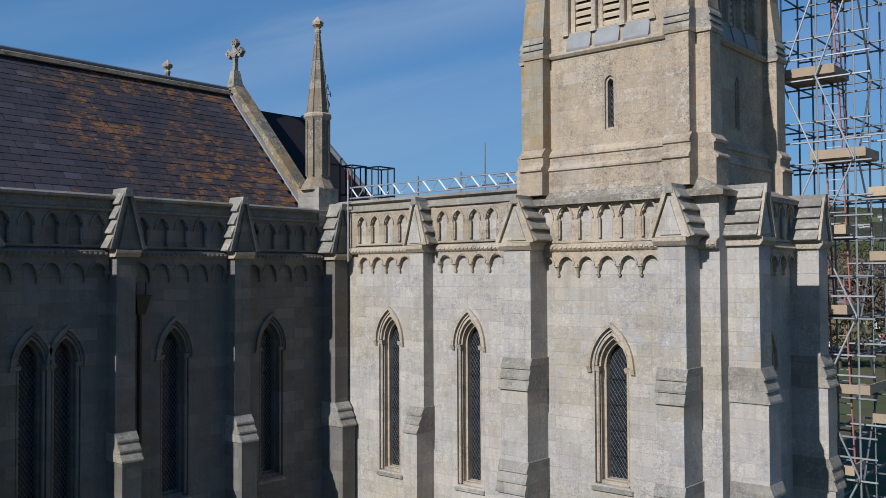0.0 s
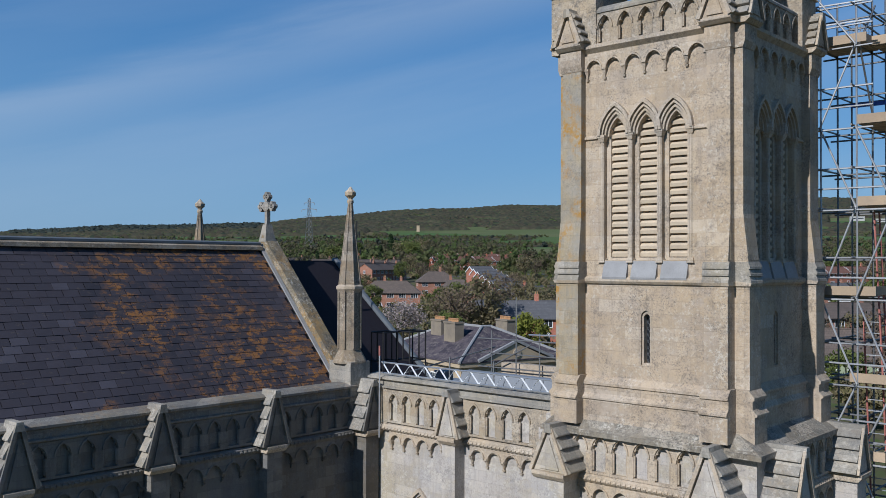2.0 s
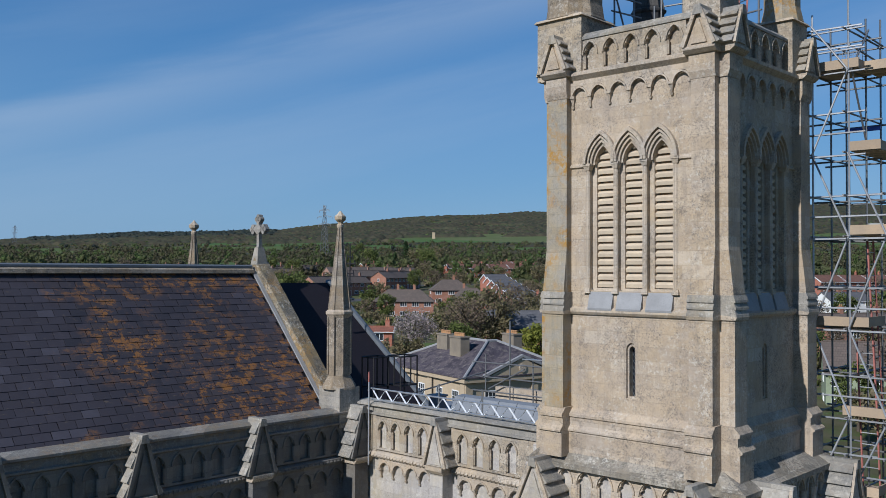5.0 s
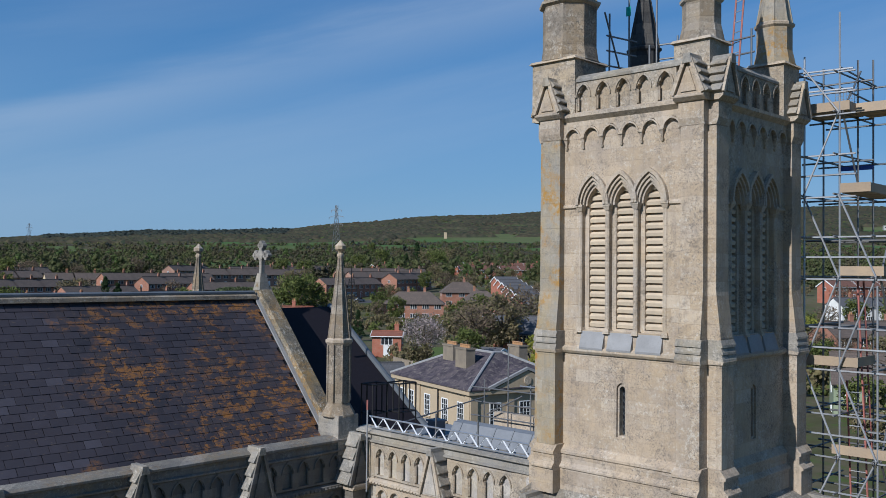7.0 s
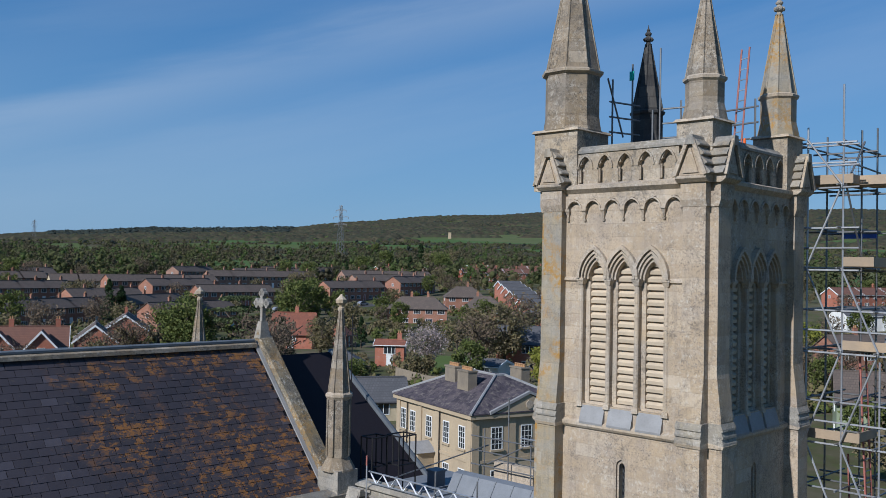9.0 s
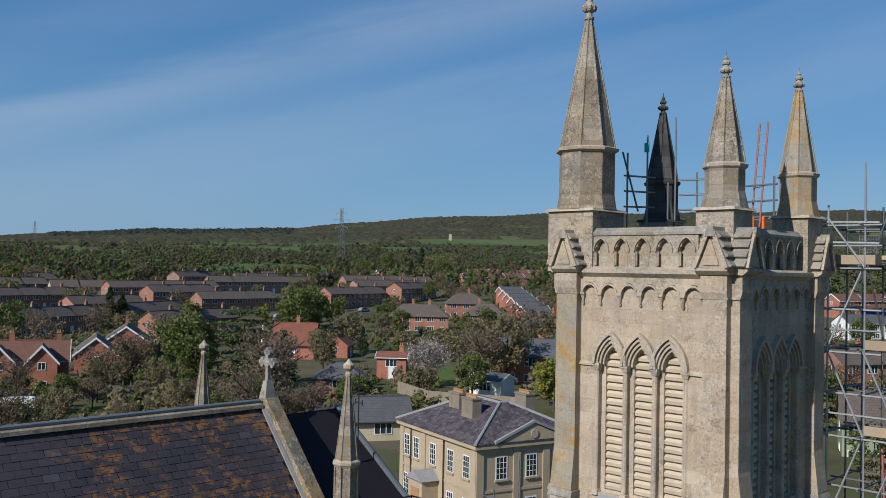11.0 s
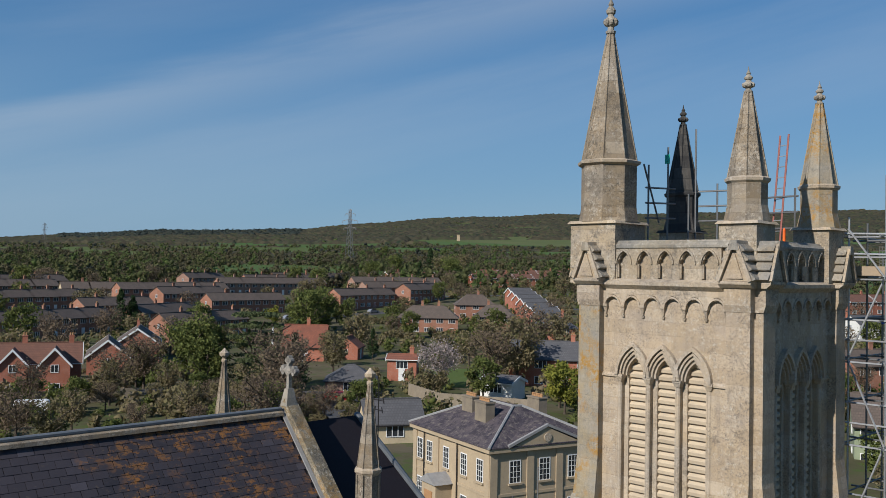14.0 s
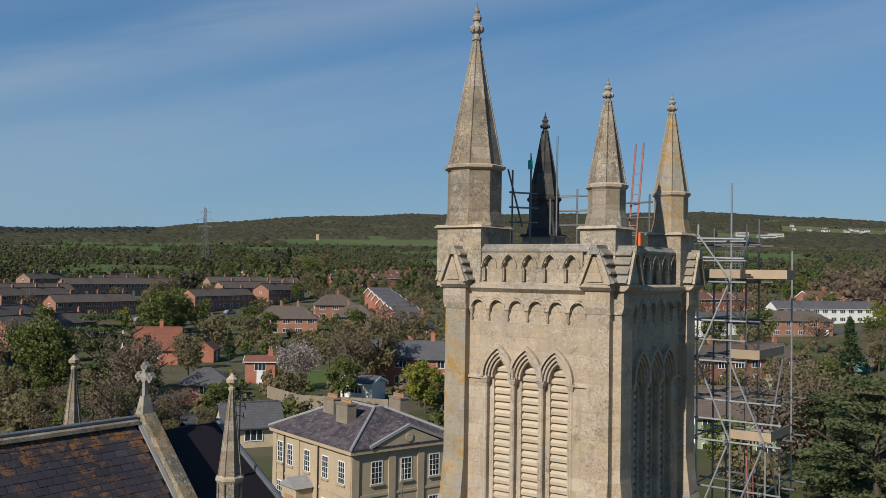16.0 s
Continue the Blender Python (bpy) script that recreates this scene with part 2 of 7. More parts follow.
SLATE_DARK.node_tree.nodes["Principled BSDF"].inputs["Specular IOR Level"].default_value = 0.15


def plain(name, a, b, scale=3.0, rough=0.7, metal=0.0, bump=0.2, fine=30, vary=0.0):
    m = Mat(name, rough, metal)
    if rough > 0.94:
        m.matt()
    c = m.mix(m.ramp(m.noise(scale, 5, 0.65), 0.35, 0.68), a, b)
    c = m.mix(m.math("MULTIPLY", m.ramp(m.noise(fine, 5, 0.7), 0.5, 0.75), 0.4), c, tuple(v * 0.55 for v in a))
    if vary:
        c = m.mix(m.math("MULTIPLY", m.rand(), vary), c, tuple(v * 0.4 for v in b))
    return m.color(c).bump(m.noise(fine, 4, 0.7), bump, 0.01).m


LEAD = plain("lead_sheet", (0.15, 0.162, 0.18), (0.20, 0.212, 0.23), 1.2, 0.65)
LOUVRE = plain("louvre_timber", (0.60, 0.49, 0.345), (0.50, 0.41, 0.30), 3, 0.8, 0, 0.3, 25, 0.25)
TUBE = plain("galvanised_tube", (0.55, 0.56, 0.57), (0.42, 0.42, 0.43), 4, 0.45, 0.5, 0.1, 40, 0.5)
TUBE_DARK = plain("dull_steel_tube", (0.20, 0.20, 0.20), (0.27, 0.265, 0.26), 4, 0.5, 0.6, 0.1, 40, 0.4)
BOARD = plain("scaffold_board", (0.50, 0.37, 0.24), (0.40, 0.31, 0.22), 2, 0.85, 0, 0.3, 22, 0.45)
RUST_RED = plain("red_oxide_steel", (0.38, 0.13, 0.10), (0.28, 0.10, 0.08), 4, 0.6)
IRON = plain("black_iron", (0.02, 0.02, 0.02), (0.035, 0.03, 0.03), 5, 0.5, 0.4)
ALU = plain("aluminium_beam", (0.62, 0.64, 0.66), (0.52, 0.54, 0.56), 5, 0.4, 0.8)
ALU_BRIGHT = plain("bright_aluminium", (0.86, 0.87, 0.88), (0.78, 0.79, 0.8), 5, 0.5, 0.3)
ORANGE = plain("orange_plastic", (0.85, 0.16, 0.02), (0.75, 0.13, 0.02), 5, 0.5)
BLUE_SHEET = plain("blue_sheet", (0.05, 0.12, 0.45), (0.04, 0.09, 0.35), 3, 0.5)
CAP_LEAD = plain("lead_flashing", (0.245, 0.24, 0.235), (0.31, 0.305, 0.30), 2, 0.8)
GLASS_DARK = plain("old_leaded_glass", (0.012, 0.014, 0.018), (0.03, 0.032, 0.036), 6, 0.12)
LEAD_CAME = plain("lead_came", (0.16, 0.17, 0.18), (0.22, 0.23, 0.24), 6, 0.5, 0.4)

LEAD_DULL = plain("dull_lead", (0.13, 0.145, 0.16), (0.17, 0.185, 0.2), 1.5, 0.6, 0.1)

# ---- mesh writing ----
def mesh_of(bm, name, material, smooth=False):
    bmesh.ops.recalc_face_normals(bm, faces=bm.faces)
    me = bpy.data.meshes.new(name)
    bm.to_mesh(me)
    bm.free()
    me.materials.append(material)
    if smooth:
        me.shade_smooth()
    return me


def part(name, bm, material, parent, label="", at=None, smooth=False):
    """One mesh object under a thing or a part."""
    me = bm if isinstance(bm, bpy.types.Mesh) else mesh_of(bm, name, material, smooth)
    ob = new(name, me)
    ob.parent = parent
    if at is not None:
        ob.matrix_local = at
    if label:
        tagged(ob, label)
    return ob


def thing(name, at, label, category, group="", kind=""):
    ob = new(name)
    ob.matrix_world = at
    return tagged(ob, label, category, group, kind)


def box(bm, x0, x1, y0, y1, z0, z1, m=None):
    v = [bm.verts.new(m @ Vector(p) if m else p) for p in
         ((x0, y0, z0), (x1, y0, z0), (x1, y1, z0), (x0, y1, z0), (x0, y0, z1), (x1, y0, z1), (x1, y1, z1), (x0, y1, z1))]
    for f in ((0, 3, 2, 1), (4, 5, 6, 7), (0, 1, 5, 4), (1, 2, 6, 5), (2, 3, 7, 6), (3, 0, 4, 7)):
        bm.faces.new([v[i] for i in f])
    return bm


def slab(bm, lower, upper):
    """A solid between two loops of the same length."""
    a, b = [bm.verts.new(p) for p in lower], [bm.verts.new(p) for p in upper]
    n = len(a)
    bm.faces.new(a[::-1])
    bm.faces.new(b)
    for i in range(n):
        bm.faces.new((a[i], a[(i + 1) % n], b[(i + 1) % n], b[i]))
    return bm


def run(bm, profile, u0, u1, to):
    """A profile of (d, z) drawn along u from u0 to u1; to(u, d, z) gives the place."""
    return slab(bm, [to(u0, d, z) for d, z in profile], [to(u1, d, z) for d, z in profile])


def plate(bm, outer, holes, d0, d1, to):
    """A flat plate of (u, z) outline with holes, between depths d0 (front) and d1 (back)."""
    front, back, edges = [], [], []
    for loop in (outer, *holes):
        f = [bm.verts.new(to(u, d0, z)) for u, z in loop]
        b = [bm.verts.new(to(u, d1, z)) for u, z in loop]
        n = len(loop)
        for ring, keep in ((f, front), (b, back)):
            keep += [bm.edges.new((ring[i], ring[(i + 1) % n])) for i in range(n)]
        for i in range(n):
            edges.append((f[i], f[(i + 1) % n], b[(i + 1) % n], b[i]))
    for keep in (front, back):
        bmesh.ops.triangle_fill(bm, use_beauty=True, use_dissolve=False, edges=keep)
    for q in edges:
        bm.faces.new(q)
    return bm


def lancet(u, w, z0, zs, rise=0.95, n=7):
    """A pointed arch: foot z0, springing zs, width w, rise of the head in widths."""
    h = w / 2
    r = (h * h + (rise * w) ** 2) / (2 * h)
    cx, top = h - r, []
    a1 = math.atan2(rise * w, -cx)
    right = [(u + cx + r * math.cos(a1 * i / n), zs + r * math.sin(a1 * i / n)) for i in range(n + 1)]
    left = [(2 * u - p, q) for p, q in right[-2::-1]]
    return [(u - h, z0), (u + h, z0), *right, *left]


def arch_band(bm, u, w, zs, rise, t, d0, d1, to, n=8, legs=0.0):
    """A moulding of width t that follows a pointed head, from depth d0 to d1."""
    inner, outer = lancet(u, w, 0, zs, rise, n)[2:], lancet(u, w + 2 * t, 0, zs, rise * (w + t) / (w + 2 * t) + t / (w + 2 * t) * 0.6, n)[2:]
    if legs:
        inner = [(inner[0][0], zs - legs), *inner, (inner[-1][0], zs - legs)]
        outer = [(outer[0][0], zs - legs), *outer, (outer[-1][0], zs - legs)]
    rings = [[bm.verts.new(to(p[0], d, p[1])) for p, d in ((i0, d1), (o0, d1), (o0, d0), (i0, d0))] for i0, o0 in zip(inner, outer)]
    for p, q in zip(rings, rings[1:]):
        for k in range(4):
            bm.faces.new((p[k], p[(k + 1) % 4], q[(k + 1) % 4], q[k]))
    bm.faces.new(rings[0][::-1])
    bm.faces.new(rings[-1])
    return bm


def ngon(cx, cy, z, r, n=8, turn=None):
    turn = math.pi / n if turn is None else turn
    return [(cx + r * math.cos(turn + math.tau * i / n), cy + r * math.sin(turn + math.tau * i / n), z) for i in range(n)]


def lathe(bm, cx, cy, rows, n=8):
    """Stacked n-gons of (z, r), closed at both ends."""
    rings = [[bm.verts.new(p) for p in ngon(cx, cy, z, r, n)] for z, r in rows]
    for a, b in zip(rings, rings[1:]):
        for i in range(n):
            bm.faces.new((a[i], a[(i + 1) % n], b[(i + 1) % n], b[i]))
    bm.faces.new(rings[0][::-1])
    bm.faces.new(rings[-1])
    return bm


def rod(bm, a, b, r, n=6):
    """A tube between two points."""
    a, b = Vector(a), Vector(b)
    q = (b - a).to_track_quat("Z", "Y").to_matrix()
    return slab(bm, [a + q @ Vector(p) for p in ngon(0, 0, 0, r, n)], [b + q @ Vector(p) for p in ngon(0, 0, 0, r, n)])


def face_of(origin, along):
    """Maps (u, d, z) of an upright face to its place: u along, d outward to the right of it."""
    o, a = Vector(origin), Vector(along).normalized()
    out = a.cross(Vector((0, 0, 1)))
    return lambda u, d, z: o + a * u + out * d + Vector((0, 0, z))


B = bmesh.new


def trefoil(u, w, z0, zs, rise=0.8):
    """A cusped pointed head, for blind arcading."""
    h = w / 2
    half = [(h, 0.0), (h * 0.98, 0.16), (h * 0.9, 0.30), (h * 0.78, 0.37), (h * 0.62, 0.40), (h * 0.66, 0.50), (h * 0.58, 0.64), (h * 0.4, 0.78), (h * 0.2, 0.92), (0.0, 1.0)]
    r = [(u + a, zs + b * rise * w) for a, b in half]
    return [(u - h, z0), (u + h, z0), *r, *[(2 * u - a, b) for a, b in r[-2::-1]]]


def arcade(parent, to, u0, u1, n, z0, z1, zs, wf, depth, material, name="arcade"):
    """A row of n blind cusped arches as one pierced plate with hood beads."""
    step = (u1 - u0) / n
    w = step * wf
    holes = [trefoil(u0 + step * (i + 0.5), w, z0 + 0.06, zs) for i in range(n)]
    part(name, plate(B(), [(u0, z0), (u1, z0), (u1, z1), (u0, z1)], holes, 0.0, -depth, to), material, parent)
    for i in range(n):
        u = u0 + step * (i + 0.5)
        part("hood_mould", arch_band(B(), u, w * 1.04, zs, 0.8, 0.035, 0.035, -0.005, to, 6), material, parent)
        for s in (-1, 1):
            part("shaft", rod(B(), to(u + s * (w / 2 - 0.012), -0.035, z0 + 0.1), to(u + s * (w / 2 - 0.012), -0.035, zs), 0.03, 6), material, parent)


def corbels(parent, to, u0, u1, n, z0, z1, depth, material):
    """A corbel table: a band with a row of small arches below it, on little pendants."""
    step, w = (u1 - u0) / n, (u1 - u0) / n * 0.72
    low = z0 + (z1 - z0) * 0.15
    out = [(u1, low), (u1, z1), (u0, z1), (u0, low)]
    for i in range(n):
        c = u0 + step * (i + 0.5)
        out += [(c - w / 2, low)]
        out += [(c + w / 2 * math.cos(math.pi - math.pi * k / 8), low + (z1 - z0) * 0.55 * math.sin(math.pi * k / 8) ** 0.8) for k in range(1, 8)]
        out += [(c + w / 2, low)]
    part("corbel_table", plate(B(), out, [], depth, 0.0, to), material, parent)
    for i in range(n + 1):
        c = min(max(u0 + step * i, u0 + 0.05), u1 - 0.05)
        bm = B()
        h = step * 0.10
        slab(bm, [to(c - h * 0.5, 0, z0 - 0.06), to(c + h * 0.5, 0, z0 - 0.06), to(c + h * 0.5, depth * 0.5, z0 - 0.06), to(c - h * 0.5, depth * 0.5, z0 - 0.06)],
             [to(c - h, 0, low - 0.02), to(c + h, 0, low - 0.02), to(c + h, depth * 1.1, low - 0.02), to(c - h, depth * 1.1, low - 0.02)])
        slab(bm, [to(c - h * 1.2, 0, low - 0.02), to(c + h * 1.2, 0, low - 0.02), to(c + h * 1.2, depth * 1.3, low - 0.02), to(c - h * 1.2, depth * 1.3, low - 0.02)],
             [to(c - h * 1.2, 0, low + 0.04), to(c + h * 1.2, 0, low + 0.04), to(c + h * 1.2, depth * 1.3, low + 0.04), to(c - h * 1.2, depth * 1.3, low + 0.04)])
        for dz, r in ((0.06, 0.55), (0.13, 0.8)):
            slab(bm, [to(c - h * r * 0.6, 0, z0 - dz - 0.06), to(c + h * r * 0.6, 0, z0 - dz - 0.06), to(c + h * r * 0.6, depth * 0.5, z0 - dz - 0.06), to(c - h * r * 0.6, depth * 0.5, z0 - dz - 0.06)],
                 [to(c - h * r, 0, z0 - dz - 0.005), to(c + h * r, 0, z0 - dz - 0.005), to(c + h * r, depth * 0.75, z0 - dz - 0.005), to(c - h * r, depth * 0.75, z0 - dz - 0.005)])
        part("corbel", bm, material, parent)
        if i < n:
            cc = u0 + step * (i + 0.5)
            part("corbel_arch", arch_band(B(), cc, w * 1.02, low, 0.56, 0.035, depth + 0.03, depth - 0.01, to, 5), material, parent)


def gablet(parent, to, u, w, z0, z1, d0, d1, cap=STONE_CAP, body=STONE):
    """The little gabled roof of a buttress: a core with stepped slabs on its two slopes."""
    h = w / 2
    core = [(u - h, z0), (u + h, z0), (u, z1 - 0.08)]
    g = part("gablet", slab(B(), [to(a, d0, b) for a, b in core], [to(a, d1, b) for a, b in core]), body, parent)
    inner = [(u - h * 0.62, z0 + 0.05), (u + h * 0.62, z0 + 0.05), (u, z0 + (z1 - z0) * 0.72)]
    part("gablet_panel", slab(B(), [to(a, d1 - 0.01, b) for a, b in inner], [to(a, d1 + 0.03, b) for a, b in inner]), body, g)
    rows = 4
    for s in (-1, 1):
        foot, top = Vector((u + s * (h + 0.03), z0 - 0.02)), Vector((u, z1 - 0.03))
        t = (top - foot).normalized()
        n = Vector((t.y, -t.x)) * (1 if s > 0 else -1)
        n = n if n.x * s > 0 else -n
        length = (top - foot).length
        for k in range(rows):
            s0, s1 = length * k / rows, length * (k + 1) / rows + (0.03 if k < rows - 1 else 0)
            q = [foot + t * s0, foot + t * s0 + n * 0.15, foot + t * (s0 + 0.03) + n * 0.155, foot + t * s1 + n * 0.06, foot + t * s1]
            part("slab", slab(B(), [to(p.x, d0, p.y) for p in q], [to(p.x, d1 + 0.02, p.y) for p in q]), cap, g)
        q = [foot, foot + n * 0.085, top + n * 0.085, top]
        part("raking_coping", slab(B(), [to(p.x, d1 + 0.021, p.y) for p in q], [to(p.x, d1 + 0.08, p.y) for p in q]), STONE_TRIM if body is not STONE_NAVE_SHADED else STONE_NAVE_SHADED, g)
    cap_line = [(u - 0.12, z1 - 0.17), (u + 0.12, z1 - 0.17), (u + 0.075, z1 + 0.04), (u - 0.075, z1 + 0.04)]
    part("ridge_stone", slab(B(), [to(a, d0, b) for a, b in cap_line], [to(a, d1 + 0.095, b) for a, b in cap_line]), cap, g)
    return g


def weathering(parent, to, u, w, z, d_out, d_in, rise, rows=3, cap=STONE_CAP):
    """Stepped sloping slabs where a buttress draws in."""
    for k in range(rows):
        a, b = d_out + (d_in - d_out) * k / rows, d_out + (d_in - d_out) * (k + 1) / rows
        z_lo, z_hi = z + rise * k / rows, z + rise * (k + 1) / rows
        q = [(0.0, z_lo), (a + 0.05, z_lo), (a + 0.045, z_lo + 0.05), (b + 0.01, z_hi), (0.0, z_hi)]
        part("weathering_slab", run(B(), q, u - w / 2 - 0.035, u + w / 2 + 0.035, to), cap, parent)


def buttress(parent, to, u, w, stages, material=STONE):
    """stages: (z0, z1, projection); weatherings join them."""
    b = part("buttress", run(B(), [(-0.02, stages[0][0]), (stages[0][2], stages[0][0]), (stages[0][2], stages[0][1]), (-0.02, stages[0][1])], u - w / 2, u + w / 2, to), material, parent)
    for (_, top, p), (z0, z1, q) in zip(stages, stages[1:]):
        if z0 - top > 0.8:
            part("splay", run(B(), [(-0.02, top), (p, top), (q, z0), (-0.02, z0)], u - w / 2 + 0.003, u + w / 2 - 0.003, to), material, b)
        else:
            weathering(b, to, u, w, top, p, q, z0 - top)
        shaft = [(-0.02, top), (q, top), (q, z1), (-0.02, z1)]
        part("buttress_stage", run(B(), shaft, u - w / 2, u + w / 2, to), material, b)
    return b


def lattice_window(parent, to, u, w, z0, zs, d, rise=0.95, bars=True):
    """A leaded light: dark glass with a lattice of lead and iron cross bars."""
    g = part("leaded_glass", plate(B(), lancet(u, w, z0, zs, rise), [], d, d - 0.02, to), GLASS_DARK, parent, "dark leaded lancet glass with diamond lattice")
    bm, step = B(), 0.15
    top = zs + rise * w
    h = w / 2
    k = -int((top - z0) / step) - 3
    while k * step < (top - z0) + w:
        for s in (-1, 1):
            pts = []
            for x in (-h, h):
                z = z0 + k * step + (x * s + h) * 1.5
                pts.append((x, z))
            (xa, za), (xb, zb) = sorted(pts, key=lambda p: p[1])
            lo, hi = max(z0, za), min(zs + 0.55 * rise * w, zb)
            if hi > lo:
                fa, fb = (lo - za) / (zb - za), (hi - za) / (zb - za)
                p0, p1 = to(u + xa + (xb - xa) * fa, d + 0.012, lo), to(u + xa + (xb - xa) * fb, d + 0.012, hi)
                rod(bm, p0, p1, 0.007, 3)
        k += 1
    part("lead_lattice", bm, LEAD_CAME, g)
    if bars:
        z = z0 + 0.55
        while z < zs:
            part("saddle_bar", rod(B(), to(u - h, d + 0.03, z), to(u + h, d + 0.03, z), 0.012, 4), IRON, g)
            z += 0.6
    return g


def lancet_window(parent, to, u, w, z0, zs, wall_d, hood=True, rise=0.95, order=0.22, trim=None):
    """The dressings of a lancet: inner order, shafts, hood mould with stops, sill and glass."""
    trim = trim or STONE_TRIM
    win = part("window", plate(B(), lancet(u, w, z0, zs, rise), [lancet(u, w - order, z0 + 0.08, zs, rise)], wall_d - 0.12, wall_d - 0.34, to), trim, parent, "pointed lancet window with moulded stone surround")
    part("inner_order", plate(B(), lancet(u, w - order + 0.02, z0, zs, rise), [lancet(u, w - order - 0.12, z0 + 0.1, zs, rise)], wall_d - 0.26, wall_d - 0.5, to), trim, win)
    lattice_window(win, to, u, w - order - 0.1, z0 + 0.08, zs, wall_d - 0.42, rise)
    for s in (-1, 1):
        x = u + s * (w / 2 - 0.055)
        part("shaft", rod(B(), to(x, wall_d - 0.07, z0 + 0.05), to(x, wall_d - 0.07, zs - 0.12), 0.045, 8), trim, win, smooth=False)
        part("capital", run(B(), [(wall_d - 0.12, zs - 0.14), (wall_d - 0.02, zs - 0.14), (wall_d + 0.02, zs - 0.02), (wall_d - 0.12, zs - 0.02)], x - 0.07, x + 0.07, to), trim, win)
    part("arch_moulding", arch_band(B(), u, w - 0.12, zs, rise, 0.05, wall_d - 0.03, wall_d - 0.13, to, 8), trim, win)
    if hood:
        part("hood_mould", arch_band(B(), u, w + 0.14, zs - 0.04, rise, 0.075, wall_d + 0.08, wall_d - 0.01, to, 9), trim, win)
        for s in (-1, 1):
            x = u + s * (w / 2 + 0.11)
            part("hood_stop", run(B(), [(wall_d - 0.01, zs - 0.16), (wall_d + 0.05, zs - 0.16), (wall_d + 0.1, zs - 0.03), (wall_d - 0.01, zs - 0.03)], x - 0.055, x + 0.055, to), trim, win)
    part("window_sill", run(B(), [(wall_d - 0.4, z0 - 0.02), (wall_d + 0.05, z0 - 0.14), (wall_d + 0.05, z0 - 0.06), (wall_d - 0.4, z0 + 0.12)], u - w / 2 - 0.08, u + w / 2 + 0.08, to), STONE_CAP, win)
    return win


# ---- the tower ----
CX, CY, HALF = 1.65, 2.2, 2.2
tower = thing("church_tower", pose(CX, CY, 0), "square limestone church tower with louvred belfry and corner pinnacles", "tower")
FACES = [face_of((0, 0, 0), v) for v in ((1, 0, 0), (0, 1, 0), (-1, 0, 0), (0, -1, 0))]


def shifted(to, d):
    return lambda u, dd, z: to(u, dd + d, z)


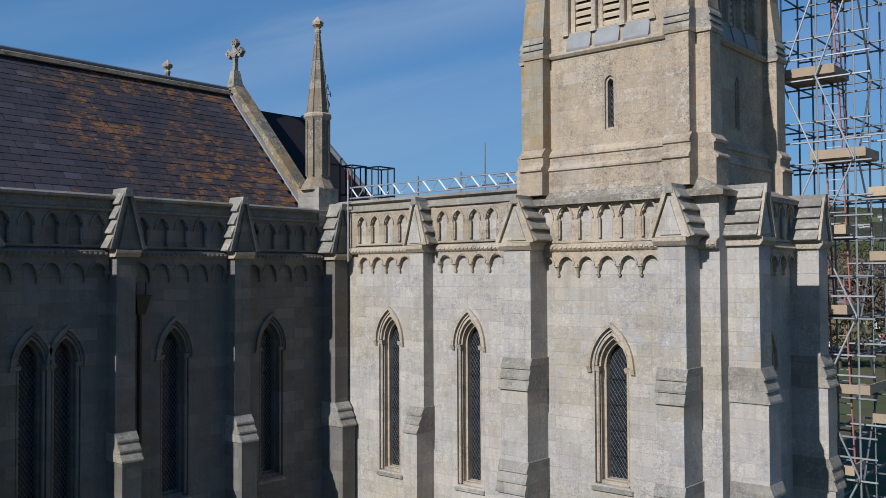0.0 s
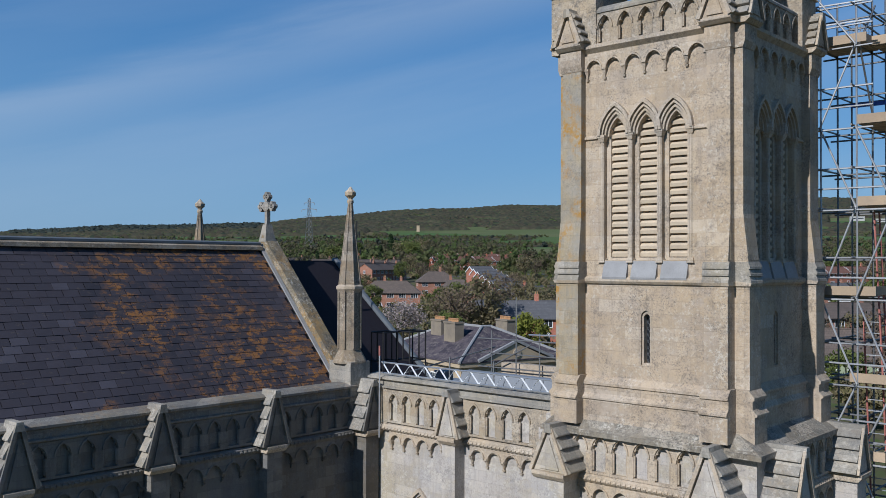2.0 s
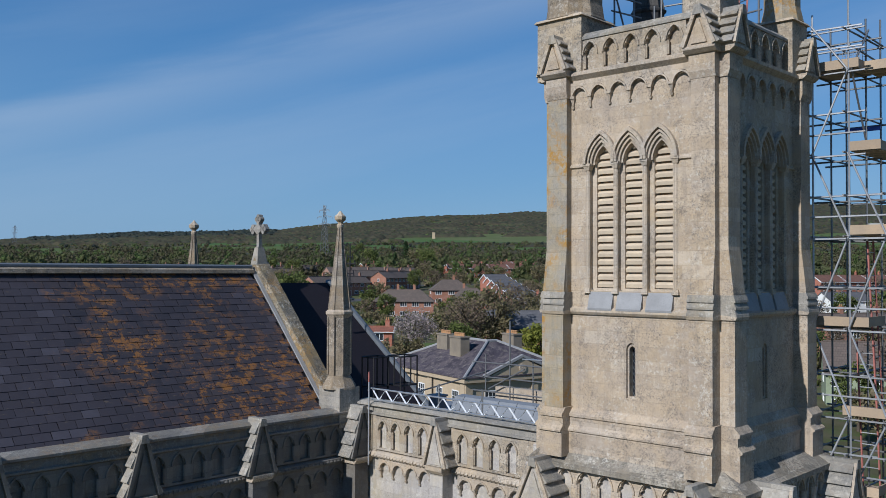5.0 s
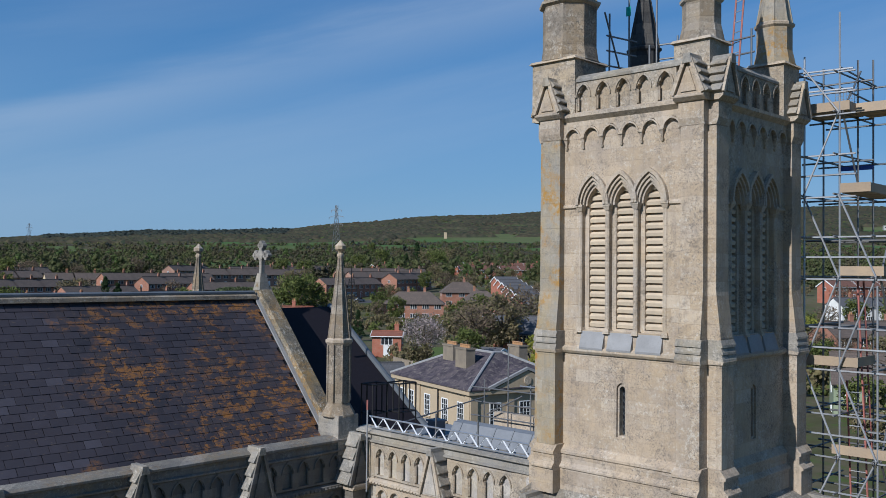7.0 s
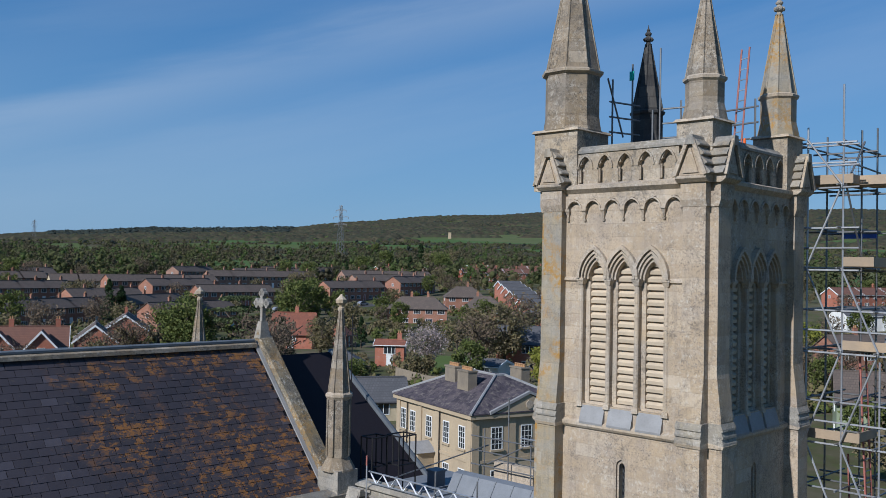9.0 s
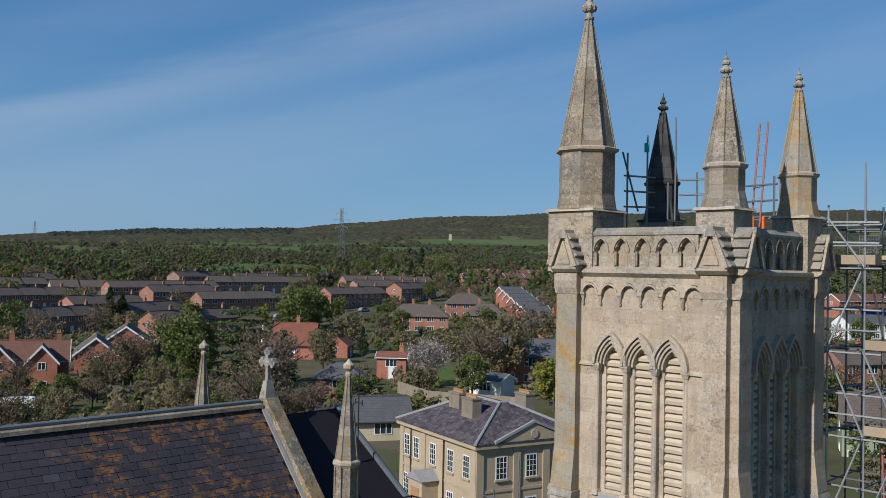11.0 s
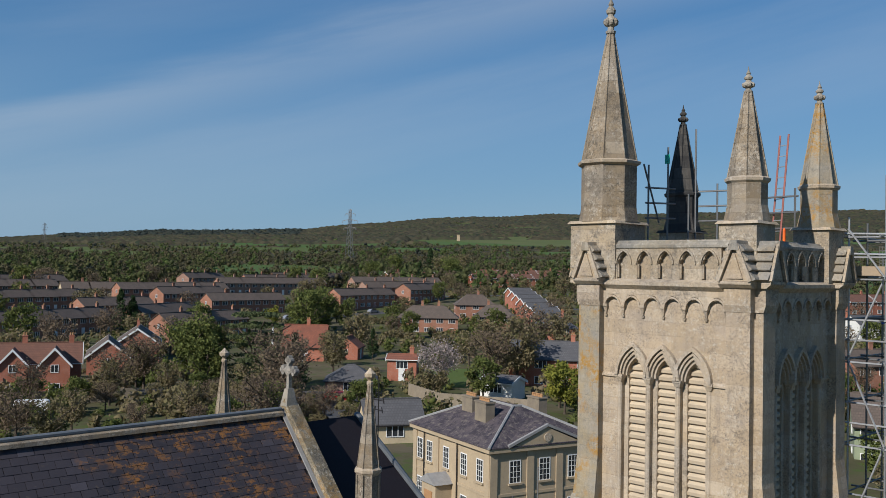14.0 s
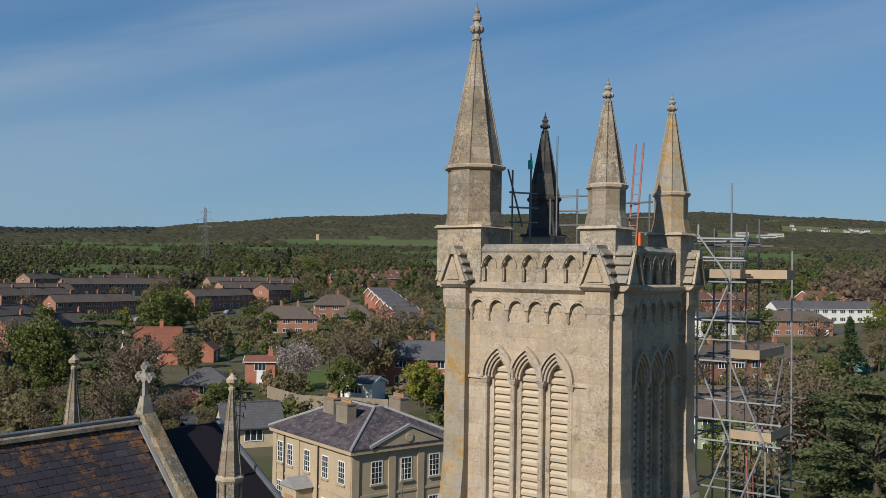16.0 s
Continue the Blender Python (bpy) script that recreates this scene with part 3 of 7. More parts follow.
# upper stages
Z_BASE, Z_PLINTH, Z_STRING, Z_SILL, Z_SPRING, Z_CORN, Z_PAR = 9.7, 10.32, 13.12, 13.72, 16.66, 18.84, 19.86
BUT_W, BUT_U = 0.55, 1.925
for k, raw in enumerate(FACES):
    to = shifted(raw, HALF)
    wall = part("wall", plate(B(), [(-HALF, Z_BASE), (HALF, Z_BASE), (HALF, Z_CORN + 0.1), (-HALF, Z_CORN + 0.1)],
                              [lancet(0.02, 0.26, 11.2, 12.32, 0.6)] + [lancet(c, 0.70, Z_SILL - 0.06, Z_SPRING, 0.88) for c in (-0.78, 0.0, 0.78)], 0, -0.4, to), STONE_TOWER, tower)
    # slit
    slit = part("slit_window", plate(B(), lancet(0.02, 0.25, 11.2, 12.32, 0.6), [lancet(0.02, 0.16, 11.24, 12.3, 0.6)], -0.05, -0.3, to), STONE_TRIM, tower, "narrow slit window with lead lattice")
    lattice_window(slit, to, 0.02, 0.2, 11.22, 12.3, -0.2, 0.6, False)
    # plinth mouldings
    part("plinth", run(B(), [(0, Z_BASE), (0.17, Z_BASE), (0.17, 10.28), (0.21, 10.30), (0.21, 10.34), (0.12, 10.44), (0.12, 10.62), (0.16, 10.64), (0.16, 10.70), (0.0, 10.86)], -HALF + 0.02, HALF - 0.02, to), STONE_TOWER, tower, "stepped moulded plinth")
    # string and sloping sill under the belfry
    part("string_course", run(B(), [(0, Z_STRING - 0.03), (0.05, Z_STRING - 0.03), (0.10, Z_STRING + 0.03), (0.10, Z_STRING + 0.1), (0.0, Z_STRING + 0.15)], -HALF + BUT_W, HALF - BUT_W, to), STONE_TRIM, tower)
    # belfry: three louvred lancets
    belfry = part("belfry_window", plate(B(), [(-1.22, Z_SILL - 0.1), (1.22, Z_SILL - 0.1), (1.22, Z_SPRING + 0.75), (-1.22, Z_SPRING + 0.75)],
                                         [lancet(c, 0.46, Z_SILL, Z_SPRING, 0.95) for c in (-0.78, 0.0, 0.78)], -0.14, -0.3, to), STONE_TRIM, tower, "three tall louvred belfry lancets with shafts")
    for c in (-0.78, 0.0, 0.78):
        part("hood_mould", arch_band(B(), c, 0.80, Z_SPRING + 0.02, 0.86, 0.07, 0.11 + (0.008 if c == 0 else 0), -0.02, to, 9), STONE_TRIM, belfry)
        part("arch_moulding", arch_band(B(), c, 0.68, Z_SPRING, 0.9, 0.04, 0.06 + (0.006 if c == 0 else 0), -0.02, to, 9), STONE_TRIM, belfry)
        part("arch_moulding", arch_band(B(), c, 0.56, Z_SPRING, 0.93, 0.045, 0.012, -0.12, to, 9), STONE_TRIM, belfry)
        part("arch_moulding", arch_band(B(), c, 0.455, Z_SPRING, 0.96, 0.044, -0.05, -0.2, to, 9), STONE_TRIM, belfry)
        part("sill_slope", run(B(), [(-0.02, Z_STRING + 0.04), (0.105, Z_STRING + 0.08), (0.115, Z_STRING + 0.13), (0.012, Z_SILL - 0.10), (-0.02, Z_SILL - 0.06)], c - 0.33, c + 0.33, to), CAP_LEAD, belfry, "grey lead-dressed sill")
        for i in range(19):
            z = Z_SILL + 0.06 + i * 0.18
            half = 0.23 if z < Z_SPRING - 0.05 else max(0.05, 0.23 * (1 - ((z - Z_SPRING) / 0.47) ** 1.6))
            part("louvre_slat", run(B(), [(-0.36, z + 0.10), (-0.19, z - 0.04), (-0.17, z + 0.04), (-0.34, z + 0.16)], c - half, c + half, to), LOUVRE, belfry)
        # black plate added behind the slats, standing in for the unlit belfry inside
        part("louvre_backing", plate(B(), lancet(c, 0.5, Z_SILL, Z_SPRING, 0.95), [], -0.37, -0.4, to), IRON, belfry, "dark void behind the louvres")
    for c in (-1.17, -0.39, 0.39, 1.17):
        part("shaft", rod(B(), to(c, -0.02, Z_SILL - 0.02), to(c, -0.02, Z_SPRING - 0.1), 0.052, 8), STONE_TRIM, belfry)
        for z0, z1, w0, w1 in ((Z_SPRING - 0.13, Z_SPRING - 0.03, 0.06, 0.095), (Z_SPRING - 0.03, Z_SPRING + 0.03, 0.105, 0.105), (Z_SILL - 0.12, Z_SILL + 0.0, 0.09, 0.065)):
            part("capital" if z0 > 15 else "shaft_base", slab(B(), [to(c + a * w0, b * w0 - 0.02, z0) for a, b in ((-1, -1), (1, -1), (1, 1), (-1, 1))],
                                  [to(c + a * w1, b * w1 - 0.02, z1) for a, b in ((-1, -1), (1, -1), (1, 1), (-1, 1))]), STONE_TRIM, belfry)
    for s in (-1, 1):
        a, b = sorted((s * 1.2, s * (HALF - BUT_W)))
        part("string_course", run(B(), [(0, Z_SPRING - 0.06), (0.05, Z_SPRING - 0.04), (0.05, Z_SPRING), (0, Z_SPRING + 0.05)], a, b, to), STONE_TRIM, tower)
    # corner buttresses of this face
    for s in (-1, 1):
        b = buttress(tower, to, s * BUT_U, BUT_W, [(Z_BASE, 13.16, 0.34), (13.62, 13.66, 0.31), (14.66, 18.5, 0.20)], STONE_LICHEN if (k == 0 and s < 0) or k == 3 else STONE_TOWER)
        part("buttress_plinth", run(B(), [(0, Z_BASE), (0.47, Z_BASE), (0.47, 10.28), (0.52, 10.30), (0.52, 10.34), (0.42, 10.44), (0.42, 10.62), (0.46, 10.64), (0.46, 10.70), (0.32, 10.86), (0, 10.86)], s * BUT_U - BUT_W / 2 - 0.05, s * BUT_U + BUT_W / 2 + 0.05, to), STONE_TOWER, b)
        part("buttress_head", run(B(), [(0, 18.3), (0.21, 18.3), (0.26, 18.45), (0.26, Z_CORN), (0, Z_CORN)], s * BUT_U - BUT_W / 2 - 0.03, s * BUT_U + BUT_W / 2 + 0.03, to), STONE_TOWER, b)
        part("string_return", run(B(), [(0, Z_STRING - 0.03), (0.37, Z_STRING - 0.03), (0.40, Z_STRING + 0.04), (0, Z_STRING + 0.08)], s * BUT_U - BUT_W / 2 - 0.04, s * BUT_U + BUT_W / 2 + 0.04, to), STONE_TRIM, b)
        part("cornice_return", run(B(), [(0, Z_CORN - 0.02), (0.30, Z_CORN - 0.02), (0.40, Z_CORN + 0.06), (0.40, Z_CORN + 0.12), (0, Z_CORN + 0.16)], s * BUT_U - BUT_W / 2 - 0.1, s * BUT_U + BUT_W / 2 + 0.1, to), STONE_TRIM, b)
        gablet(tower, to, s * BUT_U, 0.60, Z_CORN + 0.13, 19.8, -0.2, 0.36, STONE_CAP, STONE_TOWER)
    # corbel table, cornice, arcaded parapet
    corbels(tower, to, -HALF + BUT_W + 0.02, HALF - BUT_W - 0.02, 6, 18.24, 18.74, 0.08, STONE_TRIM)
    part("cornice", run(B(), [(0, Z_CORN - 0.12), (0.08, Z_CORN - 0.12), (0.20, Z_CORN - 0.02), (0.20, Z_CORN + 0.06), (0.0, Z_CORN + 0.13)], -HALF + BUT_W, HALF - BUT_W, to), STONE_TRIM, tower)
    part("parapet", run(B(), [(-0.38, Z_CORN), (-0.10, Z_CORN), (-0.10, Z_PAR - 0.16), (-0.38, Z_PAR - 0.16)], -HALF + 0.4, HALF - 0.4, to), STONE_WORN, tower)
    arcade(tower, shifted(to, 0.02), -HALF + BUT_W + 0.28, HALF - BUT_W - 0.22, 5, Z_CORN + 0.06, Z_PAR - 0.16, 19.32, 0.66, 0.12, STONE_WORN)
    part("coping", run(B(), [(-0.42, Z_PAR - 0.16), (0.05, Z_PAR - 0.16), (0.05, Z_PAR - 0.10), (-0.08, Z_PAR + 0.02), (-0.30, Z_PAR + 0.02), (-0.42, Z_PAR - 0.06)], -HALF + 0.6, HALF - 0.6, to), STONE_CAP, tower)

tower_roof = part("roof", box(B(), -HALF + 0.35, HALF - 0.35, -HALF + 0.35, HALF - 0.35, Z_CORN - 0.2, Z_CORN + 0.02), LEAD, tower, "flat lead roof behind the parapet")


def pinnacle(cx, cy, base, z0, r, z_ring, z_tip, finial, material=STONE_SPIRE):
    """Square base, splayed octagonal shaft, moulded ring, tall octagonal spire with roll ribs, carved finial."""
    trim, tip = (material, material) if material is STONE_BLACK else (STONE_TRIM, STONE_CAP)
    p = part("pinnacle", slab(B(), [(cx + a * base, cy + b * base, Z_CORN) for a, b in ((-1, -1), (1, -1), (1, 1), (-1, 1))],
                              [(cx + a * base, cy + b * base, z0) for a, b in ((-1, -1), (1, -1), (1, 1), (-1, 1))]), STONE_WORN, tower, "octagonal stone pinnacle with carved finial")
    part("base_moulding", slab(B(), [(cx + a * (base + 0.07), cy + b * (base + 0.07), z0) for a, b in ((-1, -1), (1, -1), (1, 1), (-1, 1))],
                               [(cx + a * (base + 0.02), cy + b * (base + 0.02), z0 + 0.07) for a, b in ((-1, -1), (1, -1), (1, 1), (-1, 1))]), trim, p)
    bm = B()
    lathe(bm, cx, cy, [(z0 + 0.06, base * 1.16), (z0 + 0.12, base * 1.13), (z0 + 0.42, r), (z_ring - 0.06, r)])
    part("shaft", bm, material, p)
    part("ring_moulding", lathe(B(), cx, cy, [(z_ring - 0.08, r), (z_ring - 0.03, r * 1.13), (z_ring + 0.03, r * 1.15), (z_ring + 0.07, r)]), trim, p)
    part("spire", lathe(B(), cx, cy, [(z_ring + 0.05, r * 0.99), (z_tip, 0.075)]), material, p)
    for i in range(8):
        a = math.pi / 8 + math.tau * i / 8
        part("rib", rod(B(), (cx + r * 0.99 * math.cos(a), cy + r * 0.99 * math.sin(a), z_ring + 0.05), (cx + 0.075 * math.cos(a), cy + 0.075 * math.sin(a), z_tip), 0.024, 5), material, p)
    k, q = finial, 0.17 * (0.45 + 0.55 * finial)
    f = part("finial", lathe(B(), cx, cy, [(z_tip + k * a, q * b) for a, b in ((-0.03, 0.45), (0, 0.72), (0.05, 0.78), (0.08, 0.5), (0.16, 0.46), (0.2, 0.8), (0.29, 1.0), (0.36, 0.82), (0.42, 0.5), (0.47, 0.44), (0.5, 0.66),
                                                                         (0.57, 0.74), (0.63, 0.5), (0.68, 0.3), (0.72, 0.42), (0.77, 0.3), (0.84, 0.14), (1.0, 0.05))], 10), tip, p)
    for i in range(8):
        a = math.tau * i / 8
        part("crocket", lathe(B(), cx + q * 0.85 * math.cos(a), cy + q * 0.85 * math.sin(a), [(z_tip + k * 0.2, 0.01), (z_tip + k * 0.24, q * 0.24), (z_tip + k * 0.31, q * 0.28), (z_tip + k * 0.37, 0.01)], 6), tip, f)
    return p


pinnacle(-1.97, -1.62, 0.66, 20.30, 0.70, 21.83, 25.12, 1.02)
pinnacle(1.76, -1.70, 0.44, 20.22, 0.43, 21.20, 23.15, 0.58)
pinnacle(1.92, 1.72, 0.44, 20.22, 0.43, 21.28, 23.35, 0.58, STONE_LICHEN)
pinnacle(-1.85, 1.72, 0.44, 20.22, 0.43, 21.28, 23.2, 0.58, STONE_BLACK)

# lower stage, wider, with its own parapet
LX0, LX1, LY0, LY1 = -0.95, 4.43, -0.2, 4.62          # in the plan
base = thing("tower_base", pose(0, 0, 0), "lower tower stage of pale ashlar with gabled buttresses", "tower")
front, east = face_of((0, LY0, 0), (1, 0, 0)), face_of((LX1, 0, 0), (0, 1, 0))
north, west = face_of((0, LY1, 0), (-1, 0, 0)), face_of((LX0, 0, 0), (0, -1, 0))
part("wall", plate(B(), [(LX0, 0), (LX1, 0), (LX1, 9.46), (LX0, 9.46)], [lancet(1.76, 0.92, 2.86, 5.62, 0.9)], 0, -0.55, front), STONE, base)
part("wall", plate(B(), [(LY0 + 0.55, 0), (LY1, 0), (LY1, 9.46), (LY0 + 0.55, 9.46)], [lancet(2.25, 0.92, 2.86, 5.62, 0.9)], 0, -0.55, east), STONE, base)
part("wall", plate(B(), [(-LX1 + 0.56, 0), (-LX0 - 0.56, 0), (-LX0 - 0.56, 9.2), (-LX1 + 0.56, 9.2)], [], 0, -0.55, north), STONE, base)
part("wall", plate(B(), [(-LY1, 0), (-LY0 - 0.56, 0), (-LY0 - 0.56, 9.2), (-LY1, 9.2)], [], 0, -0.55, west), STONE, base)
lancet_window(base, front, 1.76, 0.92, 2.86, 5.62, 0, True, 0.9)
lancet_window(base, east, 2.25, 0.92, 2.86, 5.62, 0, True, 0.9)
STAGES = [(0, 2.55, 1.0), (3.3, 5.0, 0.86), (5.75, 8.55, 0.70)]
for to, u, w in ((front, -0.42, 0.8), (front, 3.66, 0.64), (east, 0.5, 0.62), (east, 4.2, 0.62)):
    b = buttress(base, to, u, w, STAGES)
    part("cornice_return", run(B(), [(0, 8.36), (0.74, 8.36), (0.82, 8.46), (0.82, 8.54), (0, 8.56)], u - w / 2 - 0.07, u + w / 2 + 0.07, to), STONE_TRIM, b)
    gablet(base, to, u, w + 0.12, 8.55, 9.66, -0.1, 0.72)
for to, spans in ((front, ((0.0, 3.33, 5), (3.99, 4.43, 1))), (east, ((0.82, 3.88, 5),))):
    for u0, u1, n in spans:
        if n > 1:
            corbels(base, to, u0 - 0.22, u0 + 3.14, 6, 7.9, 8.32, 0.1, STONE_TRIM)
            arcade(base, shifted(to, 0.1), u0 - 0.25, u0 + 3.67, 7, 8.52, 9.46, 9.1, 0.7, 0.1, STONE_TRIM)
        part("cornice", run(B(), [(0, 8.3), (0.10, 8.3), (0.16, 8.36), (0.16, 8.46), (0.10, 8.5), (0, 8.54)], u0, u1, to), STONE_TRIM, base)
        k = u0 + 0.06
        while k < u1:
            part("zigzag_stud", run(B(), [(0.15, 8.33), (0.2, 8.39), (0.15, 8.45)], k, k + 0.07, to), STONE_TRIM, base)
            k += 0.135
part("coping", slab(B(), [(LX0 - 0.1, LY0 - 0.24, 9.44), (LX1 + 0.2, LY0 - 0.24, 9.44), (LX1 + 0.2, LY1 + 0.1, 9.44), (LX0 - 0.1, LY1 + 0.1, 9.44)],
                    [(LX0 - 0.1, LY0 - 0.24, 9.56), (LX1 + 0.2, LY0 - 0.24, 9.56), (LX1 + 0.2, LY1 + 0.1, 9.56), (LX0 - 0.1, LY1 + 0.1, 9.56)]), STONE_MOSS, base, "broad weathered coping spotted with moss")
part("coping_slope", slab(B(), [(LX0 - 0.08, LY0 - 0.2, 9.555), (LX1 + 0.16, LY0 - 0.2, 9.555), (LX1 + 0.16, LY1 + 0.08, 9.555), (LX0 - 0.08, LY1 + 0.08, 9.555)],
                          [(LX0 + 0.2, -0.04, 9.9), (CX + HALF + 0.08, -0.04, 9.9), (CX + HALF + 0.08, LY1 - 0.2, 9.9), (LX0 + 0.2, LY1 - 0.2, 9.9)]), STONE_MOSS, base)

# ---- the link wall between nave and tower ----
link = thing("aisle_wall", pose(0, 0, 0), "sunlit limestone aisle wall with two lancets and arcaded parapet", "wall")
KY = 0.72
lf = face_of((0, KY, 0), (1, 0, 0))
part("wall", plate(B(), [(-8.6, 0), (LX0 + 0.02, 0), (LX0 + 0.02, 9.85), (-8.6, 9.85)], [lancet(c, 0.88, 1.95, 5.85, 0.92) for c in (-6.32, -3.26)], 0, -0.5, lf), STONE, link)
for c in (-6.32, -3.26):
    lancet_window(link, lf, c, 0.88, 1.95, 5.85, 0, True, 0.92)
b = buttress(link, lf, -4.82, 0.5, [(0, 3.35, 0.72), (4.05, 8.6, 0.42)])
part("cornice_return", run(B(), [(0, 8.42), (0.46, 8.42), (0.54, 8.52), (0.54, 8.62), (0, 8.64)], -5.14, -4.5, lf), STONE_TRIM, b)
gablet(link, lf, -4.82, 0.7, 8.64, 9.95, -0.1, 0.46)
for u0, u1, a0, a1, c0, c1 in ((-8.1, -5.12, -7.65, -5.39, -7.55, -5.29), (-4.54, -0.9, -4.41, -2.07, -4.3, -1.9)):
    corbels(link, lf, c0, c1, 4, 8.04, 8.42, 0.1, STONE_TRIM)
    arcade(link, shifted(lf, 0.1), a0, a1, 4, 8.68, 9.68, 9.28, 0.62, 0.1, STONE_WORN)
    for e0, e1 in ((u0, a0), (a1, u1)):
        part("pier", run(B(), [(0, 8.64), (0.1, 8.64), (0.1, 9.7), (0, 9.7)], e0, e1, lf), STONE_WORN, link)
    part("cornice", run(B(), [(0, 8.42), (0.10, 8.42), (0.16, 8.47), (0.16, 8.57), (0.10, 8.62), (0, 8.66)], u0, u1, lf), STONE_TRIM, link)
    k = u0 + 0.06
    while k < u1 - 0.05:
        part("zigzag_stud", run(B(), [(0.15, 8.44), (0.2, 8.5), (0.15, 8.56)], k, k + 0.07, lf), STONE_TRIM, link)
        k += 0.14
for i, (e0, z0, z1) in enumerate(((-1.62, 7.9, 8.25), (-1.78, 8.25, 8.6), (-1.55, 8.6, 8.92), (-1.85, 8.92, 9.25), (-1.6, 9.25, 9.66))):
    part("toothing_stone", run(B(), [(0, z0 + 0.006), (0.14, z0 + 0.006), (0.15, z0 + 0.02), (0.15, z1 - 0.02), (0.14, z1 - 0.006), (0, z1 - 0.006)], e0, LX0 + 0.01, lf), STONE, link)
part("frieze", run(B(), [(-0.5, 9.7), (0.06, 9.7), (0.15, 9.73), (0.15, 9.77), (0.06, 9.8), (0.05, 9.95), (-0.5, 9.95)], -8.6, LX0 + 0.04, lf), STONE_CAP, link, "plain lichened frieze above a drip mould")
part("coping", run(B(), [(-0.54, 9.953), (0.08, 9.953), (0.16, 9.99), (0.16, 10.04), (0.0, 10.09), (-0.4, 10.12), (-0.54, 10.06)], -8.6, LX0 + 0.04, lf), STONE_CAP, link)

# ---- the nave ----
nave = thing("church_nave", pose(0, 0, 0), "stone nave with steep slate roof, shaded side wall and gable cross", "church")
NX, NY0, NY1 = -8.62, -19.0, 0.72
nf = face_of((NX, 0, 0), (0, 1, 0))
BAYS = [0.35 - 3.55 * i for i in range(6)]
lights = [(-1.88, 0.86), (-5.1, 0.86), (-8.08, 0.74), (-8.92, 0.74), (-12.1, 0.86), (-15.6, 0.86)]
# wall, dressings and arcading take the stone that has shade in its colour
part("wall", plate(B(), [(NY0, 0), (NY1 - 0.01, 0), (NY1 - 0.01, 9.62), (NY0, 9.62)], [lancet(c, w, 1.9, 5.72, 0.92) for c, w in lights], 0, -0.5, nf), STONE_NAVE_SHADED, nave)
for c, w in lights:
    lancet_window(nave, nf, c, w, 1.9, 5.72, 0, True, 0.92, 0.1, STONE_NAVE_SHADED)
for u in BAYS:
    w = 0.52
    deep = 0.2 if u == BAYS[0] else 0.0
    b = buttress(nave, nf, u, w, [(0, 3.2, 0.72 + deep), (3.9, 8.4, 0.4 + deep)], STONE_NAVE_SHADED)
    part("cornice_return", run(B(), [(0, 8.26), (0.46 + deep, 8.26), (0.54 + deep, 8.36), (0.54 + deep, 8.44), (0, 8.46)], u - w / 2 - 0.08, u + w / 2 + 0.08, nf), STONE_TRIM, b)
    gablet(nave, nf, u, 0.74, 8.46, 9.95, -0.1, 0.44 + deep, STONE_CAP, STONE_NAVE_SHADED)
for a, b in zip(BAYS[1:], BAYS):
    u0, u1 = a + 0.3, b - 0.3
    corbels(nave, nf, u0, u1, 5, 7.8, 8.24, 0.1, STONE_NAVE_SHADED)
    arcade(nave, shifted(nf, 0.1), u0, u1, 5, 8.5, 9.38, 9.0, 0.62, 0.1, STONE_NAVE_SHADED)
    part("cornice", run(B(), [(0, 8.22), (0.10, 8.22), (0.17, 8.3), (0.17, 8.4), (0.10, 8.44), (0, 8.48)], u0 - 0.05, u1 + 0.05, nf), STONE_NAVE_SHADED, nave)
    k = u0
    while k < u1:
        part("zigzag_stud", run(B(), [(0.16, 8.27), (0.21, 8.34), (0.16, 8.4)], k, k + 0.07, nf), STONE_NAVE_SHADED, nave)
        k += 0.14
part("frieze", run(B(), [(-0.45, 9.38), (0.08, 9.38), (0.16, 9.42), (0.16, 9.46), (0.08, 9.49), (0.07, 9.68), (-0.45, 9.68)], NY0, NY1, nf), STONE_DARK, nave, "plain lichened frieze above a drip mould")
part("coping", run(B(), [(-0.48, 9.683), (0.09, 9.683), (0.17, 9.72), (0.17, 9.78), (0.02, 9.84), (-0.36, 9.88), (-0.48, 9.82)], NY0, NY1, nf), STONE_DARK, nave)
part("lead_gutter", box(B(), -9.6, NX - 0.45, NY0, NY1, 9.3, 9.42), LEAD, nave)
dp = part("drainpipe", rod(B(), nf(-6.2, 0.12, 0), nf(-6.2, 0.12, 7.2), 0.06, 8), IRON, nave, "black cast-iron rainwater pipe")
part("hopper", slab(B(), [nf(-6.3, 0.02, 6.8), nf(-6.1, 0.02, 6.8), nf(-6.1, 0.2, 6.8), nf(-6.3, 0.2, 6.8)], [nf(-6.42, 0.01, 7.3), nf(-5.98, 0.01, 7.3), nf(-5.98, 0.32, 7.3), nf(-6.42, 0.32, 7.3)]), IRON, dp)
for s in (-0.14, 0.14):
    part("hopper_horn", rod(B(), nf(-6.2 + s, 0.16, 7.25), nf(-6.2 + s, 0.16, 7.62), 0.02, 5), IRON, dp)

